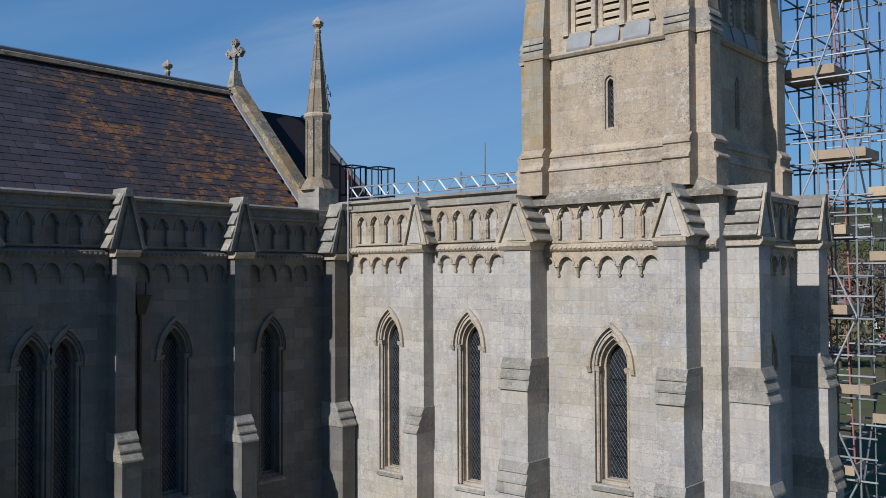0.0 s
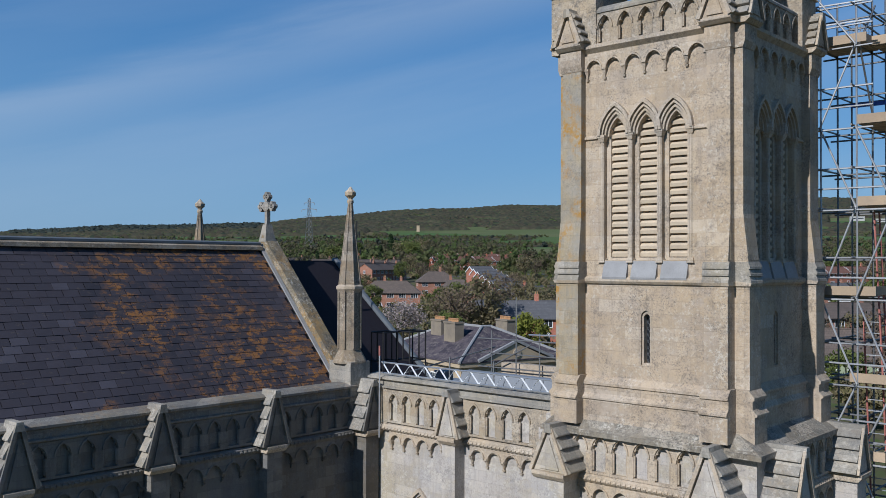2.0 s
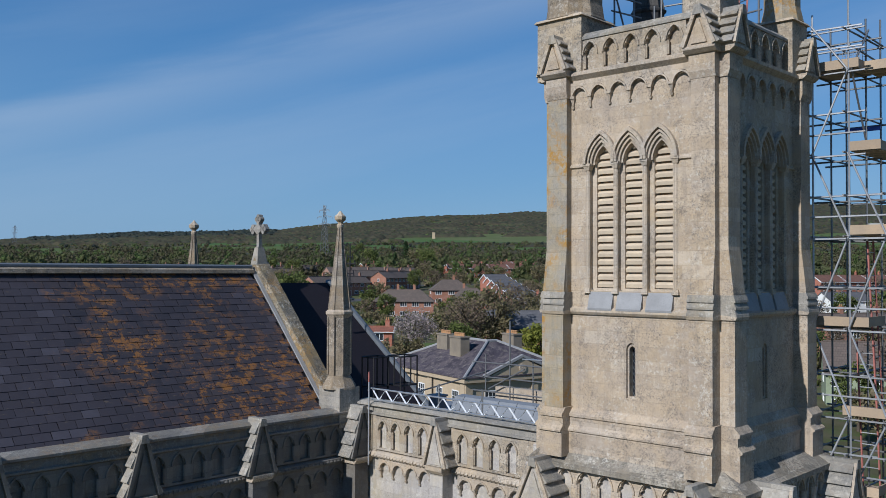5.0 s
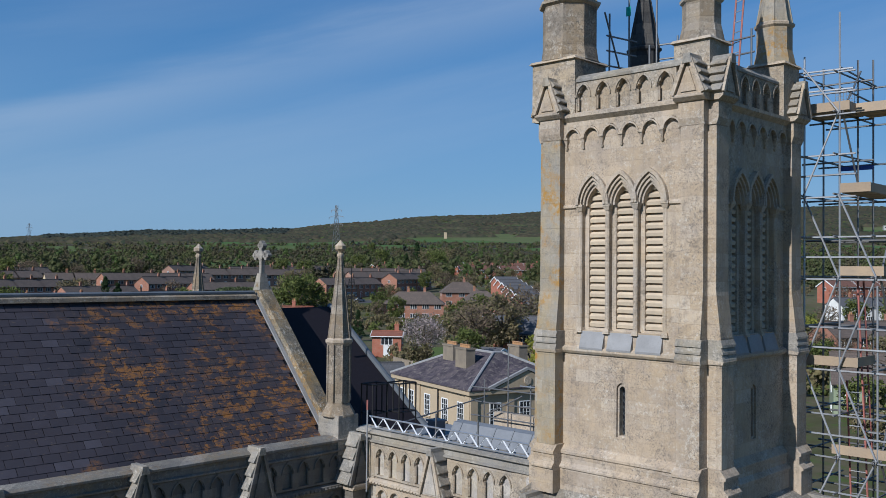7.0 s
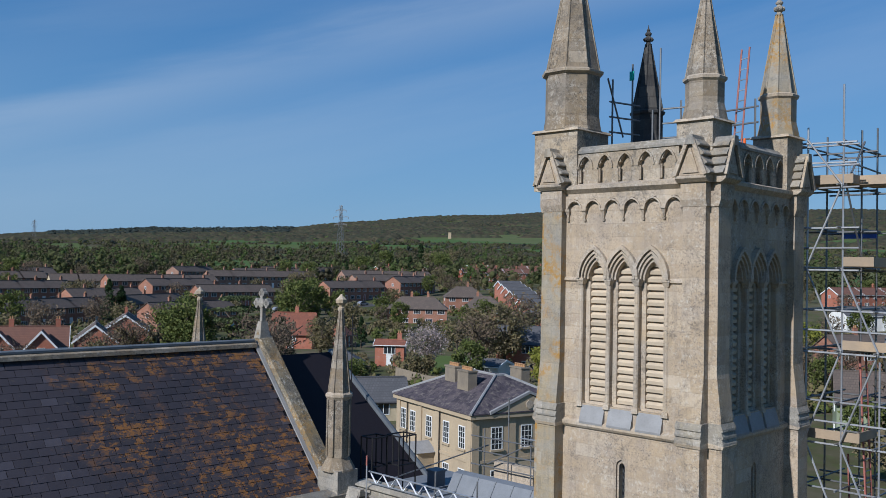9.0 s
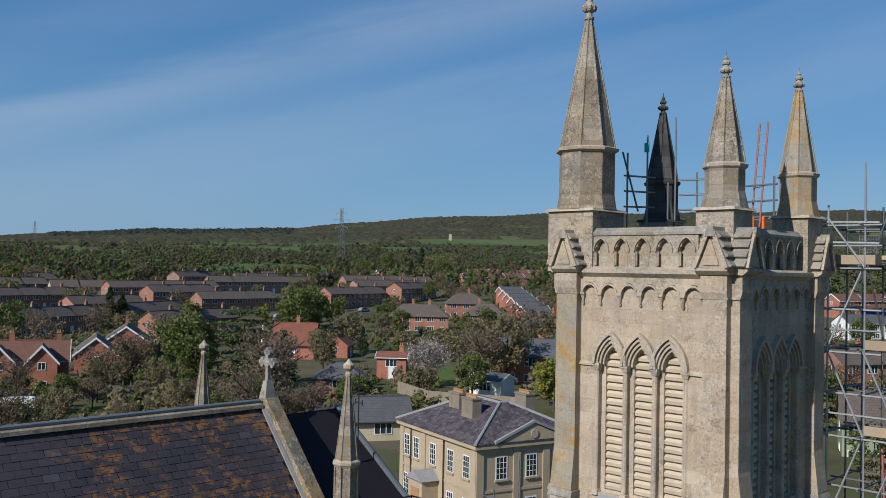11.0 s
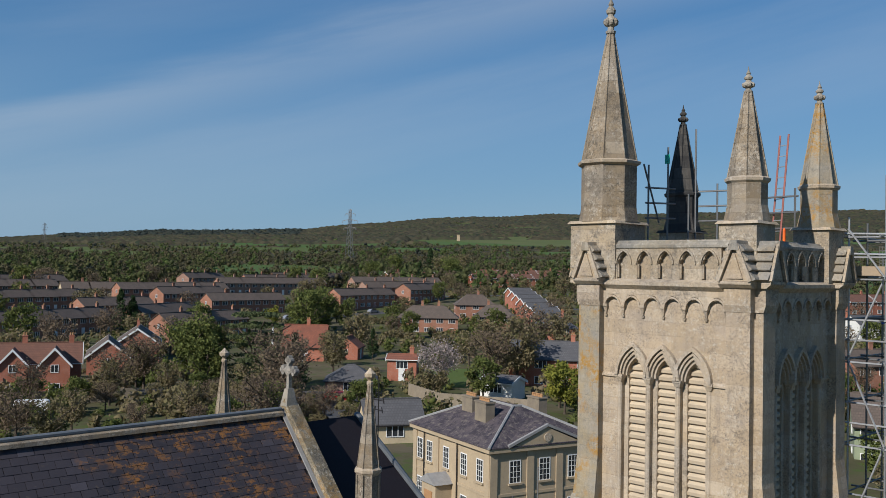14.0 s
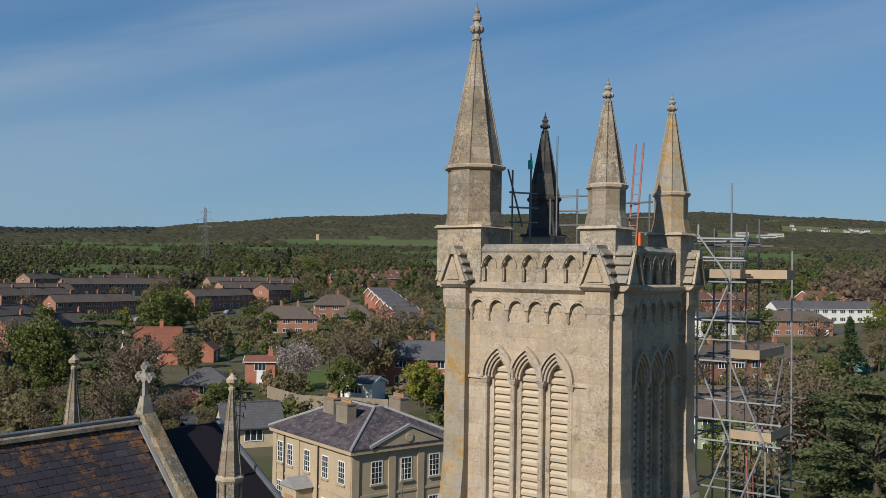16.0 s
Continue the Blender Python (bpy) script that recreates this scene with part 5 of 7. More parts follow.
def field_material():
    """Gardens near by, a patchwork of fields further off."""
    m = Mat("gardens_and_fields", 0.95).matt()
    near = m.mix(m.ramp(m.noise(0.07, 5, 0.7), 0.4, 0.62), (0.075, 0.075, 0.036), (0.13, 0.11, 0.075))
    near = m.mix(m.ramp(m.noise(0.35, 4, 0.7), 0.5, 0.66), near, (0.075, 0.105, 0.032))
    v = m.n.new("ShaderNodeTexVoronoi")
    v.inputs["Scale"].default_value = 0.0042
    mp = m.n.new("ShaderNodeMapping")
    mp.inputs["Rotation"].default_value, mp.inputs["Scale"].default_value = (0, 0, radians(45)), (0.55, 1.25, 1)
    m.l.new(m.pos(), mp.inputs["Vector"])
    m.l.new(mp.outputs["Vector"], v.inputs["Vector"])
    s = m.n.new("ShaderNodeSeparateColor")
    m.l.new(v.outputs["Color"], s.inputs[0])
    r = m.n.new("ShaderNodeValToRGB")
    e = r.color_ramp
    e.interpolation = "CONSTANT"
    e.elements[0].color, e.elements[1].position, e.elements[1].color = (0.09, 0.12, 0.042, 1), 0.3, (0.075, 0.13, 0.042, 1)
    for p, col in ((0.5, (0.12, 0.135, 0.06, 1)), (0.66, (0.07, 0.125, 0.04, 1)), (0.82, (0.14, 0.14, 0.07, 1))):
        e.elements.new(p).color = col
    m.l.new(s.outputs[0], r.inputs["Fac"])
    far = m.mix(m.ramp(m.noise(0.01, 4, 0.7), 0.4, 0.7), r.outputs["Color"], (0.09, 0.115, 0.045))
    d = m.n.new("ShaderNodeVectorMath")
    d.operation = "LENGTH"
    m.l.new(m.pos(), d.inputs[0])
    return m.color(m.mix(m.ramp(m.math("MULTIPLY", d.outputs["Value"], 0.001), 0.42, 0.5), near, far)).m


GRASS = field_material()
rings = [0, 25, 60, 110, 170, 240, 300, 370, 450, 560, 700, 900, 1150, 1450, 1800, 2100, 2350, 2600, 2800, 3000, 3250, 3600, 4100, 4800]
verts, faces, seg = [(13, -18, 0)], [], 240
for r in rings[1:]:
    for i in range(seg):
        a = math.tau * i / seg
        x, y = 13 + r * math.cos(a), -18 + r * math.sin(a)
        verts.append((x, y, ground_z(x, y)))
for i in range(seg):
    faces.append((0, 1 + i, 1 + (i + 1) % seg))
for k in range(len(rings) - 2):
    o = 1 + k * seg
    for i in range(seg):
        j = (i + 1) % seg
        faces.append((o + i, o + seg + i, o + seg + j, o + j))
me = bpy.data.meshes.new("ground")
me.from_pydata(verts, [], faces)
me.materials.append(GRASS)
ground = tagged(new("ground", me), "grassy ground rising to distant hills", "ground", kind="structure")

# ---- materials of the town ----
def brick_wall(name, a, b):
    m = Mat(name, 0.9)
    br = m.bricks(m.wall_uv(), 0.225, 0.075, 0.006, a, b, (0.32, 0.28, 0.24))
    c = m.mix(m.ramp(m.noise(0.6, 5, 0.7), 0.4, 0.7), br.outputs["Color"], tuple(v * 0.7 for v in a))
    c = m.mix(m.math("MULTIPLY", m.rand(), 0.25), c, tuple(v * 0.55 for v in b))
    return m.color(c).bump(br.outputs["Fac"], -0.3, 0.01).m


def tile_roof(name, a, b):
    m = Mat(name, 0.88)
    s = m.n.new("ShaderNodeSeparateXYZ")
    m.l.new(m.co.outputs["Object"], s.inputs[0])
    v = m.n.new("ShaderNodeCombineXYZ")
    m.l.new(s.outputs[0], v.inputs[0])
    m.l.new(s.outputs[2], v.inputs[1])
    br = m.bricks(v.outputs[0], 0.33, 0.24, 0.02, a, b, tuple(x * 0.45 for x in a))
    c = m.mix(m.ramp(m.noise(0.7, 5, 0.7), 0.4, 0.66), br.outputs["Color"], tuple(x * 0.75 for x in b))
    c = m.mix(m.math("MULTIPLY", m.rand(), 0.3), c, tuple(x * 0.6 for x in a))
    return m.color(c).bump(br.outputs["Fac"], -0.5, 0.03).m


BRICK_RED = brick_wall("red_brick", (0.44, 0.145, 0.08), (0.36, 0.115, 0.065))
BRICK_BROWN = brick_wall("brown_brick", (0.38, 0.165, 0.095), (0.31, 0.13, 0.08))
BRICK_PINK = brick_wall("pale_brick", (0.36, 0.20, 0.14), (0.30, 0.17, 0.12))
RENDER_WHITE = plain("white_render", (0.74, 0.73, 0.69), (0.66, 0.65, 0.6), 0.6, 0.9, 0, 0.1, 5)
RENDER_GREEN = plain("green_render", (0.27, 0.31, 0.20), (0.23, 0.27, 0.17), 0.6, 0.9, 0, 0.1, 5)
RENDER_CREAM = plain("cream_render", (0.55, 0.45, 0.29), (0.47, 0.38, 0.25), 0.6, 0.9, 0, 0.1, 5)
TILE_BROWN = tile_roof("brown_tiles", (0.155, 0.115, 0.092), (0.12, 0.095, 0.077))
TILE_RED = tile_roof("red_clay_tiles", (0.32, 0.12, 0.07), (0.25, 0.095, 0.058))
TILE_GREY = tile_roof("grey_slates", (0.13, 0.125, 0.13), (0.10, 0.10, 0.105))
WHITE_PAINT = plain("white_paint", (0.78, 0.78, 0.76), (0.7, 0.7, 0.68), 1.5, 0.6, 0, 0.05, 10)
PANE = plain("window_pane", (0.02, 0.024, 0.03), (0.04, 0.045, 0.05), 0.8, 0.08)
POT = plain("clay_pot", (0.40, 0.22, 0.10), (0.34, 0.18, 0.08), 3, 0.85)
TARMAC = plain("tarmac", (0.055, 0.055, 0.058), (0.075, 0.073, 0.07), 0.4, 0.9, 0, 0.1, 6)
HEDGE_FENCE = plain("fence_boards", (0.22, 0.18, 0.13), (0.28, 0.23, 0.17), 1.5, 0.9, 0, 0.2, 8)


def window(parent, x, y, z, w, h, side=0, bars=1):
    """A white framed sash or casement; side 0: front, 1: right end, -1: left end."""
    m = Matrix.Translation((x, y, z)) @ Euler((0, 0, side * math.pi / 2)).to_matrix().to_4x4()
    t, n = 0.08, bars + 1
    cell = (w - t * (n + 1)) / n
    holes = [[(-w / 2 + t + i * (cell + t), -h / 2 + t), (-w / 2 + (i + 1) * (cell + t), -h / 2 + t), (-w / 2 + (i + 1) * (cell + t), h / 2 - t), (-w / 2 + t + i * (cell + t), h / 2 - t)] for i in range(n)]
    f = part("window", plate(B(), [(-w / 2, -h / 2), (w / 2, -h / 2), (w / 2, h / 2), (-w / 2, h / 2)], holes, 0.07, -0.05, lambda u, d, q: m @ Vector((u, -d, q))), WHITE_PAINT, parent)
    part("pane", box(B(), -w / 2 + 0.03, w / 2 - 0.03, -0.012, 0.03, -h / 2 + 0.03, h / 2 - 0.03, m), PANE, f)
    return f


def chimney(parent, x, y, z0, z1, mat, w=0.75, d=0.55, pots=2, tall=0.45):
    c = part("chimney", box(B(), x - w / 2, x + w / 2, y - d / 2, y + d / 2, z0, z1), mat, parent)
    part("chimney_cap", box(B(), x - w / 2 - 0.06, x + w / 2 + 0.06, y - d / 2 - 0.06, y + d / 2 + 0.06, z1, z1 + 0.12), mat, c)
    for i in range(pots):
        part("chimney_pot", lathe(B(), x + (i - (pots - 1) / 2) * w / max(pots, 1) * 0.9, y, [(z1 + 0.1, 0.13), (z1 + tall, 0.10), (z1 + tall + 0.05, 0.13), (z1 + tall + 0.1, 0.11)], 8), POT, c)


def house(at, L, D, eave, ridge, wall, roof, label, hip=0.0, verge=None, wins=2, stack=(0.3,), name="house", group="", storeys=2, ends=True, gable_win=False, cat="house"):
    """A house round its own origin, long side along x, front to -y."""
    h = thing(name, at, label, cat, group)
    hl, hd, mid = L / 2, D / 2, 0.0
    bm = B()
    if hip:
        box(bm, -hl, hl, -hd, hd, -1.5, eave)
    else:
        slab(bm, [(-hl, -hd, -1.5), (-hl, hd, -1.5), (-hl, hd, eave), (-hl, 0, ridge - 0.12), (-hl, -hd, eave)], [(hl, -hd, -1.5), (hl, hd, -1.5), (hl, hd, eave), (hl, 0, ridge - 0.12), (hl, -hd, eave)])
    part("wall", bm, wall, h)
    o, t, ge = 0.35, 0.14, (0.25 if not hip else 0.35)
    drop = (ridge - eave) / hd * o
    for s in (-1, 1):
        bm = B()
        if hip:
            a = [(-hl - ge, s * (hd + o), eave - drop), (hl + ge, s * (hd + o), eave - drop), (hl - hip, 0, ridge), (-hl + hip, 0, ridge)]
        else:
            a = [(-hl - ge, s * (hd + o), eave - drop), (hl + ge, s * (hd + o), eave - drop), (hl + ge, 0, ridge), (-hl - ge, 0, ridge)]
        slab(bm, a, [(x, y, z + t) for x, y, z in a])
        part("roof_slope", bm, roof, h)
        if hip:
            a = [(s * (hl + ge), -hd - o, eave - drop), (s * (hl + ge), hd + o, eave - drop), (s * (hl - hip), 0, ridge)]
            part("roof_slope", slab(B(), a, [(x, y, z + t) for x, y, z in a]), roof, h)
        elif verge:
            for e in (-1, 1):
                q = [(s * (hd + o + 0.05), eave - drop - 0.22), (0, ridge - 0.2), (0, ridge + t + 0.05), (s * (hd + o + 0.05), eave - drop + t)]
                part("bargeboard", slab(B(), [(e * (hl + ge + 0.01), y, z) for y, z in q], [(e * (hl + ge + 0.09), y, z) for y, z in q]), verge, h)
    part("gutter", box(B(), -hl - 0.2, hl + 0.2, -hd - o - 0.08, -hd - o + 0.02, eave - drop - 0.08, eave - drop + 0.04), WHITE_PAINT if verge or wall is RENDER_WHITE else IRON, h)
    part("ridge_tiles", box(B(), -hl + hip, hl - hip, -0.12, 0.12, ridge + t - 0.06, ridge + t + 0.1), roof, h)
    for c in stack:
        chimney(h, c * hl, 0.15, ridge - 0.7, ridge + 1.15, wall if wall not in (RENDER_WHITE, RENDER_CREAM) else BRICK_BROWN)
    rows = (eave - 0.95,) if storeys == 1 else (eave - 0.95, eave - 3.55)
    for k, z in enumerate(rows):
        for i in range(wins):
            x = -hl + L * (i + 0.5) / wins
            if k == 1 and i == wins - 1:
                d = part("front_door", box(B(), x - 0.45, x + 0.45, -hd - 0.06, -hd + 0.05, 0, 2.05), RUST_RED if int(L * 10) % 2 else WHITE_PAINT, h)
                part("door_frame", plate(B(), [(x - 0.55, 0), (x + 0.55, 0), (x + 0.55, 2.2), (x - 0.55, 2.2)], [[(x - 0.46, 0.02), (x + 0.46, 0.02), (x + 0.46, 2.06), (x - 0.46, 2.06)]], 0.09, 0.0, face_of((0, -hd, 0), (1, 0, 0))), WHITE_PAINT, d)
            else:
                window(h, x, -hd, z, min(2.0, L / wins * 0.62), 1.3, 0, 2)
    if ends:
        for s in (-1, 1):
            window(h, s * hl, 0.0, eave - 0.95, 0.9, 1.1, s, 1)
            if gable_win:
                window(h, s * hl, 0.0, eave - 3.5, 1.4, 1.3, s, 2)
    return h


def on_ground(x, y, angle, lift=0.0):
    return pose(x, y, ground_z(x, y) + lift, 0, 0, angle)


T_BROWN = (BRICK_BROWN, TILE_BROWN, None, "brown brick terraced house with brown tiled roof")
T_DARK = (BRICK_BROWN, TILE_BROWN, None, "dark brick terraced house with plain tiled roof")
T_CREAM = (RENDER_CREAM, TILE_BROWN, None, "cream rendered terraced house with brown roof")
T_WHITEWIN = (BRICK_PINK, TILE_BROWN, None, "pale brick terraced house with white windows")
TILE_RUST = tile_roof("rust_brown_tiles", (0.22, 0.10, 0.065), (0.17, 0.085, 0.06))
T_RED = (BRICK_RED, TILE_RUST, WHITE_PAINT, "red brick house with clay tiled roof")
T_WHITE = (RENDER_WHITE, TILE_GREY, None, "white rendered house with dark slate roof")
T_VERGE = (BRICK_RED, TILE_GREY, WHITE_PAINT, "new red brick terraced house with white bargeboards")
ROWS = (
    ((-208.5, 50.9), (-228.8, 94.8), 5, T_BROWN),
    ((-279.2, 76.0), (-288.7, 112.8), 4, T_BROWN),
    ((-307.2, 112.7), (-303.3, 131.5), 2, T_CREAM),
    ((-292.0, 127.3), (-294.9, 172.0), 4, T_BROWN),
    ((-272.4, 132.9), (-280.1, 161.7), 3, T_DARK),
    ((-224.4, 101.7), (-237.5, 125.8), 2, T_BROWN),
    ((-305.2, 175.0), (-303.8, 226.3), 5, T_WHITEWIN),
    ((-294.0, 234.3), (-285.0, 278.7), 4, T_WHITEWIN),
    ((-238.7, 182.4), (-244.0, 213.2), 3, T_BROWN),
    ((-240.8, 218.1), (-250.0, 245.9), 3, T_BROWN),
    ((-354.7, 188.7), (-366.2, 214.5), 3, T_WHITEWIN),
    ((-342.5, 227.1), (-346.0, 274.0), 4, T_BROWN),
    ((-338.2, 293.9), (-336.9, 327.4), 3, T_RED),
    ((-306.7, 323.6), (-290.7, 368.8), 4, T_RED),
    ((-350.0, 374.7), (-324.1, 433.9), 5, T_RED),
    ((-74.3, 285.3), (-48.3, 313.9), 4, T_WHITE),
    ((-83.4, 241.3), (-73.0, 261.7), 3, T_WHITE),
    ((-43.2, 131.4), (-32.2, 150.6), 3, T_DARK),
    ((-107.4, 297.4), (-95.1, 332.3), 3, T_RED),
    ((-74.9, 328.3), (-54.3, 360.5), 3, T_RED),
    ((-247.4, 136.6), (-248.6, 165.9), 3, T_BROWN),
    ((-191.3, 91.6), (-200.1, 119.8), 3, T_BROWN),
    ((-320.6, 91.0), (-323.3, 118.2), 3, T_BROWN),
    ((-249.3, 95.7), (-255.9, 121.3), 3, T_DARK),
    ((-327.8, 202.2), (-331.7, 241.9), 3, T_BROWN),
    ((-348.2, 106.0), (-356.4, 135.1), 3, T_BROWN),
    ((-258.7, 211.6), (-257.3, 247.2), 4, T_WHITEWIN),
    ((-95.0, 414.3), (-74.6, 467.7), 4, T_BROWN),
)
taken = []
for k, ((xa, ya), (xb, yb), n, kind) in enumerate(ROWS):
    wall, roof, verge, label = kind
    ang = math.degrees(math.atan2(yb - ya, xb - xa))
    L = math.hypot(xb - xa, yb - ya) / n
    spots = [(xa + (xb - xa) * (i + 0.5) / n, ya + (yb - ya) * (i + 0.5) / n) for i in range(n)]
    # the front stands on the line, the house behind it
    off = (-math.sin(radians(ang)) * 3.6, math.cos(radians(ang)) * 3.6)
    spots = [(x + off[0], y + off[1]) for x, y in spots]
    level = sum(ground_z(x, y) for x, y in spots) / n
    first = house(pose(*spots[0], level, 0, 0, ang), L - 0.02, 6.8, 4.9, 7.1, wall, roof, label, 0.0, verge, 3 if L > 9 else 2, (0.55,), "terraced_house", f"houses of one terrace, {label}")
    taken += spots
    for x, y in spots[1:]:
        copy_thing(first, pose(x, y, level, 0, 0, ang))

# stepped modern terrace, brick fronts in echelon under white verges
for i in range(6):
    x, y = -214 + i * 9.8, 250 - i * 9.2
    if i == 0:
        step_house = house(on_ground(x, y, 62), 8.6, 8.4, 4.9, 6.9, BRICK_RED, TILE_GREY, T_VERGE[3], 0, WHITE_PAINT, 2, (), "terraced_house", "stepped terrace with white bargeboards")
    else:
        copy_thing(step_house, on_ground(x, y, 62))
    taken.append((x, y))

TILE_COTTAGE = tile_roof("weathered_red_tiles", (0.30, 0.10, 0.055), (0.19, 0.075, 0.05))
SINGLES = (
    (-144.5, 54.5, 155, 12, 6.8, 3.2, 5.9, BRICK_RED, TILE_BROWN, "red brick house with plain white-edged gable", 0, WHITE_PAINT, (), 2, False),
    (-160.0, 68.0, 152, 14, 8.0, 3.8, 6.6, BRICK_RED, TILE_BROWN, "brick house with brown roof behind bare trees", 0, WHITE_PAINT, (0.2,), 2, True),
    (-180.0, 168.5, 44, 17.5, 8.5, 5.2, 8.4, BRICK_BROWN, TILE_BROWN, "pair of hipped brick houses with white windows", 4.0, None, (-0.2, 0.35), 5, True),
    (-170.0, 186.5, 42, 12, 8.5, 5.2, 8.4, BRICK_BROWN, TILE_BROWN, "hipped brown brick house behind trees", 3.8, None, (-0.3,), 3, True),
    (-196.0, 205.5, 50, 13, 8.5, 5.2, 8.4, BRICK_BROWN, TILE_BROWN, "hipped brick house with brown tiles", 3.8, None, (0.2,), 3, True),
    (-141.0, 95.5, 42, 8.8, 7.0, 3.1, 7.1, BRICK_RED, TILE_COTTAGE, "orange brick cottage with steep red clay roof", 0, None, (0.1,), 1, True),
    (-138.0, 104.5, 130, 7.0, 5.0, 2.6, 4.6, BRICK_RED, TILE_RED, "small red roofed outbuilding of a cottage", 0, None, (), 1, False),
    (-103.5, 88.5, 42, 5.0, 4.6, 3.7, 4.3, BRICK_RED, TILE_RED, "small red brick house with white fascia", 0, WHITE_PAINT, (0.6,), 1, True),
    (-83.5, 104.5, 36, 14, 7.5, 4.6, 7.2, BRICK_RED, TILE_GREY, "red brick house with grey roof and white windows", 0, None, (0.5,), 4, True),
    (-137.0, 173.0, 40, 12, 9.0, 4.6, 7.6, BRICK_RED, TILE_GREY, "house with grey pyramid roof and white gutter", 4.6, None, (0.4,), 2, False),
    (-20.5, 86.0, 24, 11.5, 8.0, 3.6, 6.4, RENDER_GREEN, TILE_BROWN, "large house of pale green render with broad brown roof", 0, None, (0.4,), 4, True),
    (-64.5, 263.5, 40.5, 23, 8.4, 4.8, 7.4, BRICK_BROWN, TILE_BROWN, "long hipped brick house with many white windows", 4.0, None, (), 6, True),
    (-5.0, 260.0, 10, 16, 9.0, 5.0, 8.2, RENDER_WHITE, TILE_GREY, "white house with long slate roof and chimneys", 0, None, (-0.4, 0.5), 4, True),
)
for x, y, ang, L, D, ev, rg, wall, roof, label, hip, verge, stack, wins, gw in SINGLES:
    house(on_ground(x, y, ang), L, D, ev, rg, wall, roof, label, hip, verge, wins, stack, gable_win=gw)
    taken.append((x, y))

def bay(h, x, front, back, w, eave, ridge, wall, roof):
    """A gabled wing in front of a house, with white bargeboards."""
    b = part("gabled_bay", slab(B(), [(x - w / 2, front, -1), (x + w / 2, front, -1), (x + w / 2, front, eave), (x, front, ridge), (x - w / 2, front, eave)],
                                [(x - w / 2, back, -1), (x + w / 2, back, -1), (x + w / 2, back, eave), (x, back, ridge), (x - w / 2, back, eave)]), wall, h)
    k = (ridge - eave) / (w / 2)
    for s in (-1, 1):
        a = [(x + s * (w / 2 + 0.3), eave - 0.3 * k), (x, ridge), (x, ridge + 0.16), (x + s * (w / 2 + 0.3), eave - 0.3 * k + 0.16)]
        part("roof_slope", slab(B(), [(p, front - 0.3, q) for p, q in a], [(p, back, q) for p, q in a]), roof, b)
        e = [(x + s * (w / 2 + 0.34), eave - 0.3 * k - 0.2), (x, ridge - 0.22), (x, ridge + 0.2), (x + s * (w / 2 + 0.34), eave - 0.3 * k + 0.18)]
        part("bargeboard", slab(B(), [(p, front - 0.38, q) for p, q in e], [(p, front - 0.31, q) for p, q in e]), WHITE_PAINT, b)
    window(b, x, front, eave - 0.6, 1.1, 1.2, 0, 1)
    window(b, x, front, eave - 3.5, 1.6, 1.4, 0, 2)


twin = house(on_ground(-131.2, 37.6, 66), 11.6, 6.5, 4.0, 6.6, BRICK_RED, TILE_RUST, "red brick villa with two white-edged gables", 0, WHITE_PAINT, 2, (-0.4, 0.75), gable_win=True)
bay(twin, -3.6, -5.6, -2.0, 3.9, 3.9, 6.1, BRICK_RED, TILE_RUST)
bay(twin, 2.2, -6.4, -2.0, 4.3, 3.9, 6.3, BRICK_RED, TILE_RUST)
taken += [(-130, 35), (-131, 42), (-127, 38)]

# low grey-roofed building by the yard
hall = house(on_ground(-95.0, 70.0, 48), 7.4, 6.0, 2.4, 4.3, BRICK_PINK, TILE_GREY, "low pink brick building with grey hipped roof", 3.0, None, 1, (), "outbuilding", storeys=1, ends=False, cat="outbuilding")
hut = house(on_ground(-63.5, 50.0, 60), 6.4, 5.0, 2.3, 4.4, RENDER_CREAM, TILE_GREY, "stone outbuilding with dark slate roof beside the chancel", 0, None, 1, (), "outbuilding", storeys=1, ends=False, cat="outbuilding")
gar = house(on_ground(-77.5, 85.0, 14), 5.2, 4.5, 2.6, 3.3, RENDER_WHITE, TILE_GREY, "white garage with shallow roof", 0, WHITE_PAINT, 1, (), "garage", storeys=1, ends=False, cat="garage")
taken += [(-95, 93), (-100, 98), (-105, 103), (-95, 70), (-67, 47), (-77, 85), (-103, 88), (-89, 63)]
blue = house(on_ground(-30.0, 186.0, 12), 7.0, 5.0, 2.4, 2.9, BRICK_PINK, TILE_GREY, "double garage with pale blue doors", 0, None, 0, (), "garage", storeys=1, ends=False, cat="garage")
for s in (-1, 1):
    part("garage_door", box(B(), s * 1.7 - 1.4, s * 1.7 + 1.4, -2.56, -2.45, 0.05, 2.1), plain("pale_blue_paint", (0.12, 0.33, 0.42), (0.1, 0.28, 0.36), 1, 0.6), blue)

# ---- the large stone house behind the church ----
CHIMNEY_STONE = plain("sooty_chimney_stone", (0.25, 0.205, 0.145), (0.18, 0.15, 0.115), 1.2, 0.9, 0, 0.2, 7)
HONEY = plain("honey_ashlar", (0.44, 0.345, 0.225), (0.37, 0.29, 0.195), 0.8, 0.9, 0, 0.2, 7)


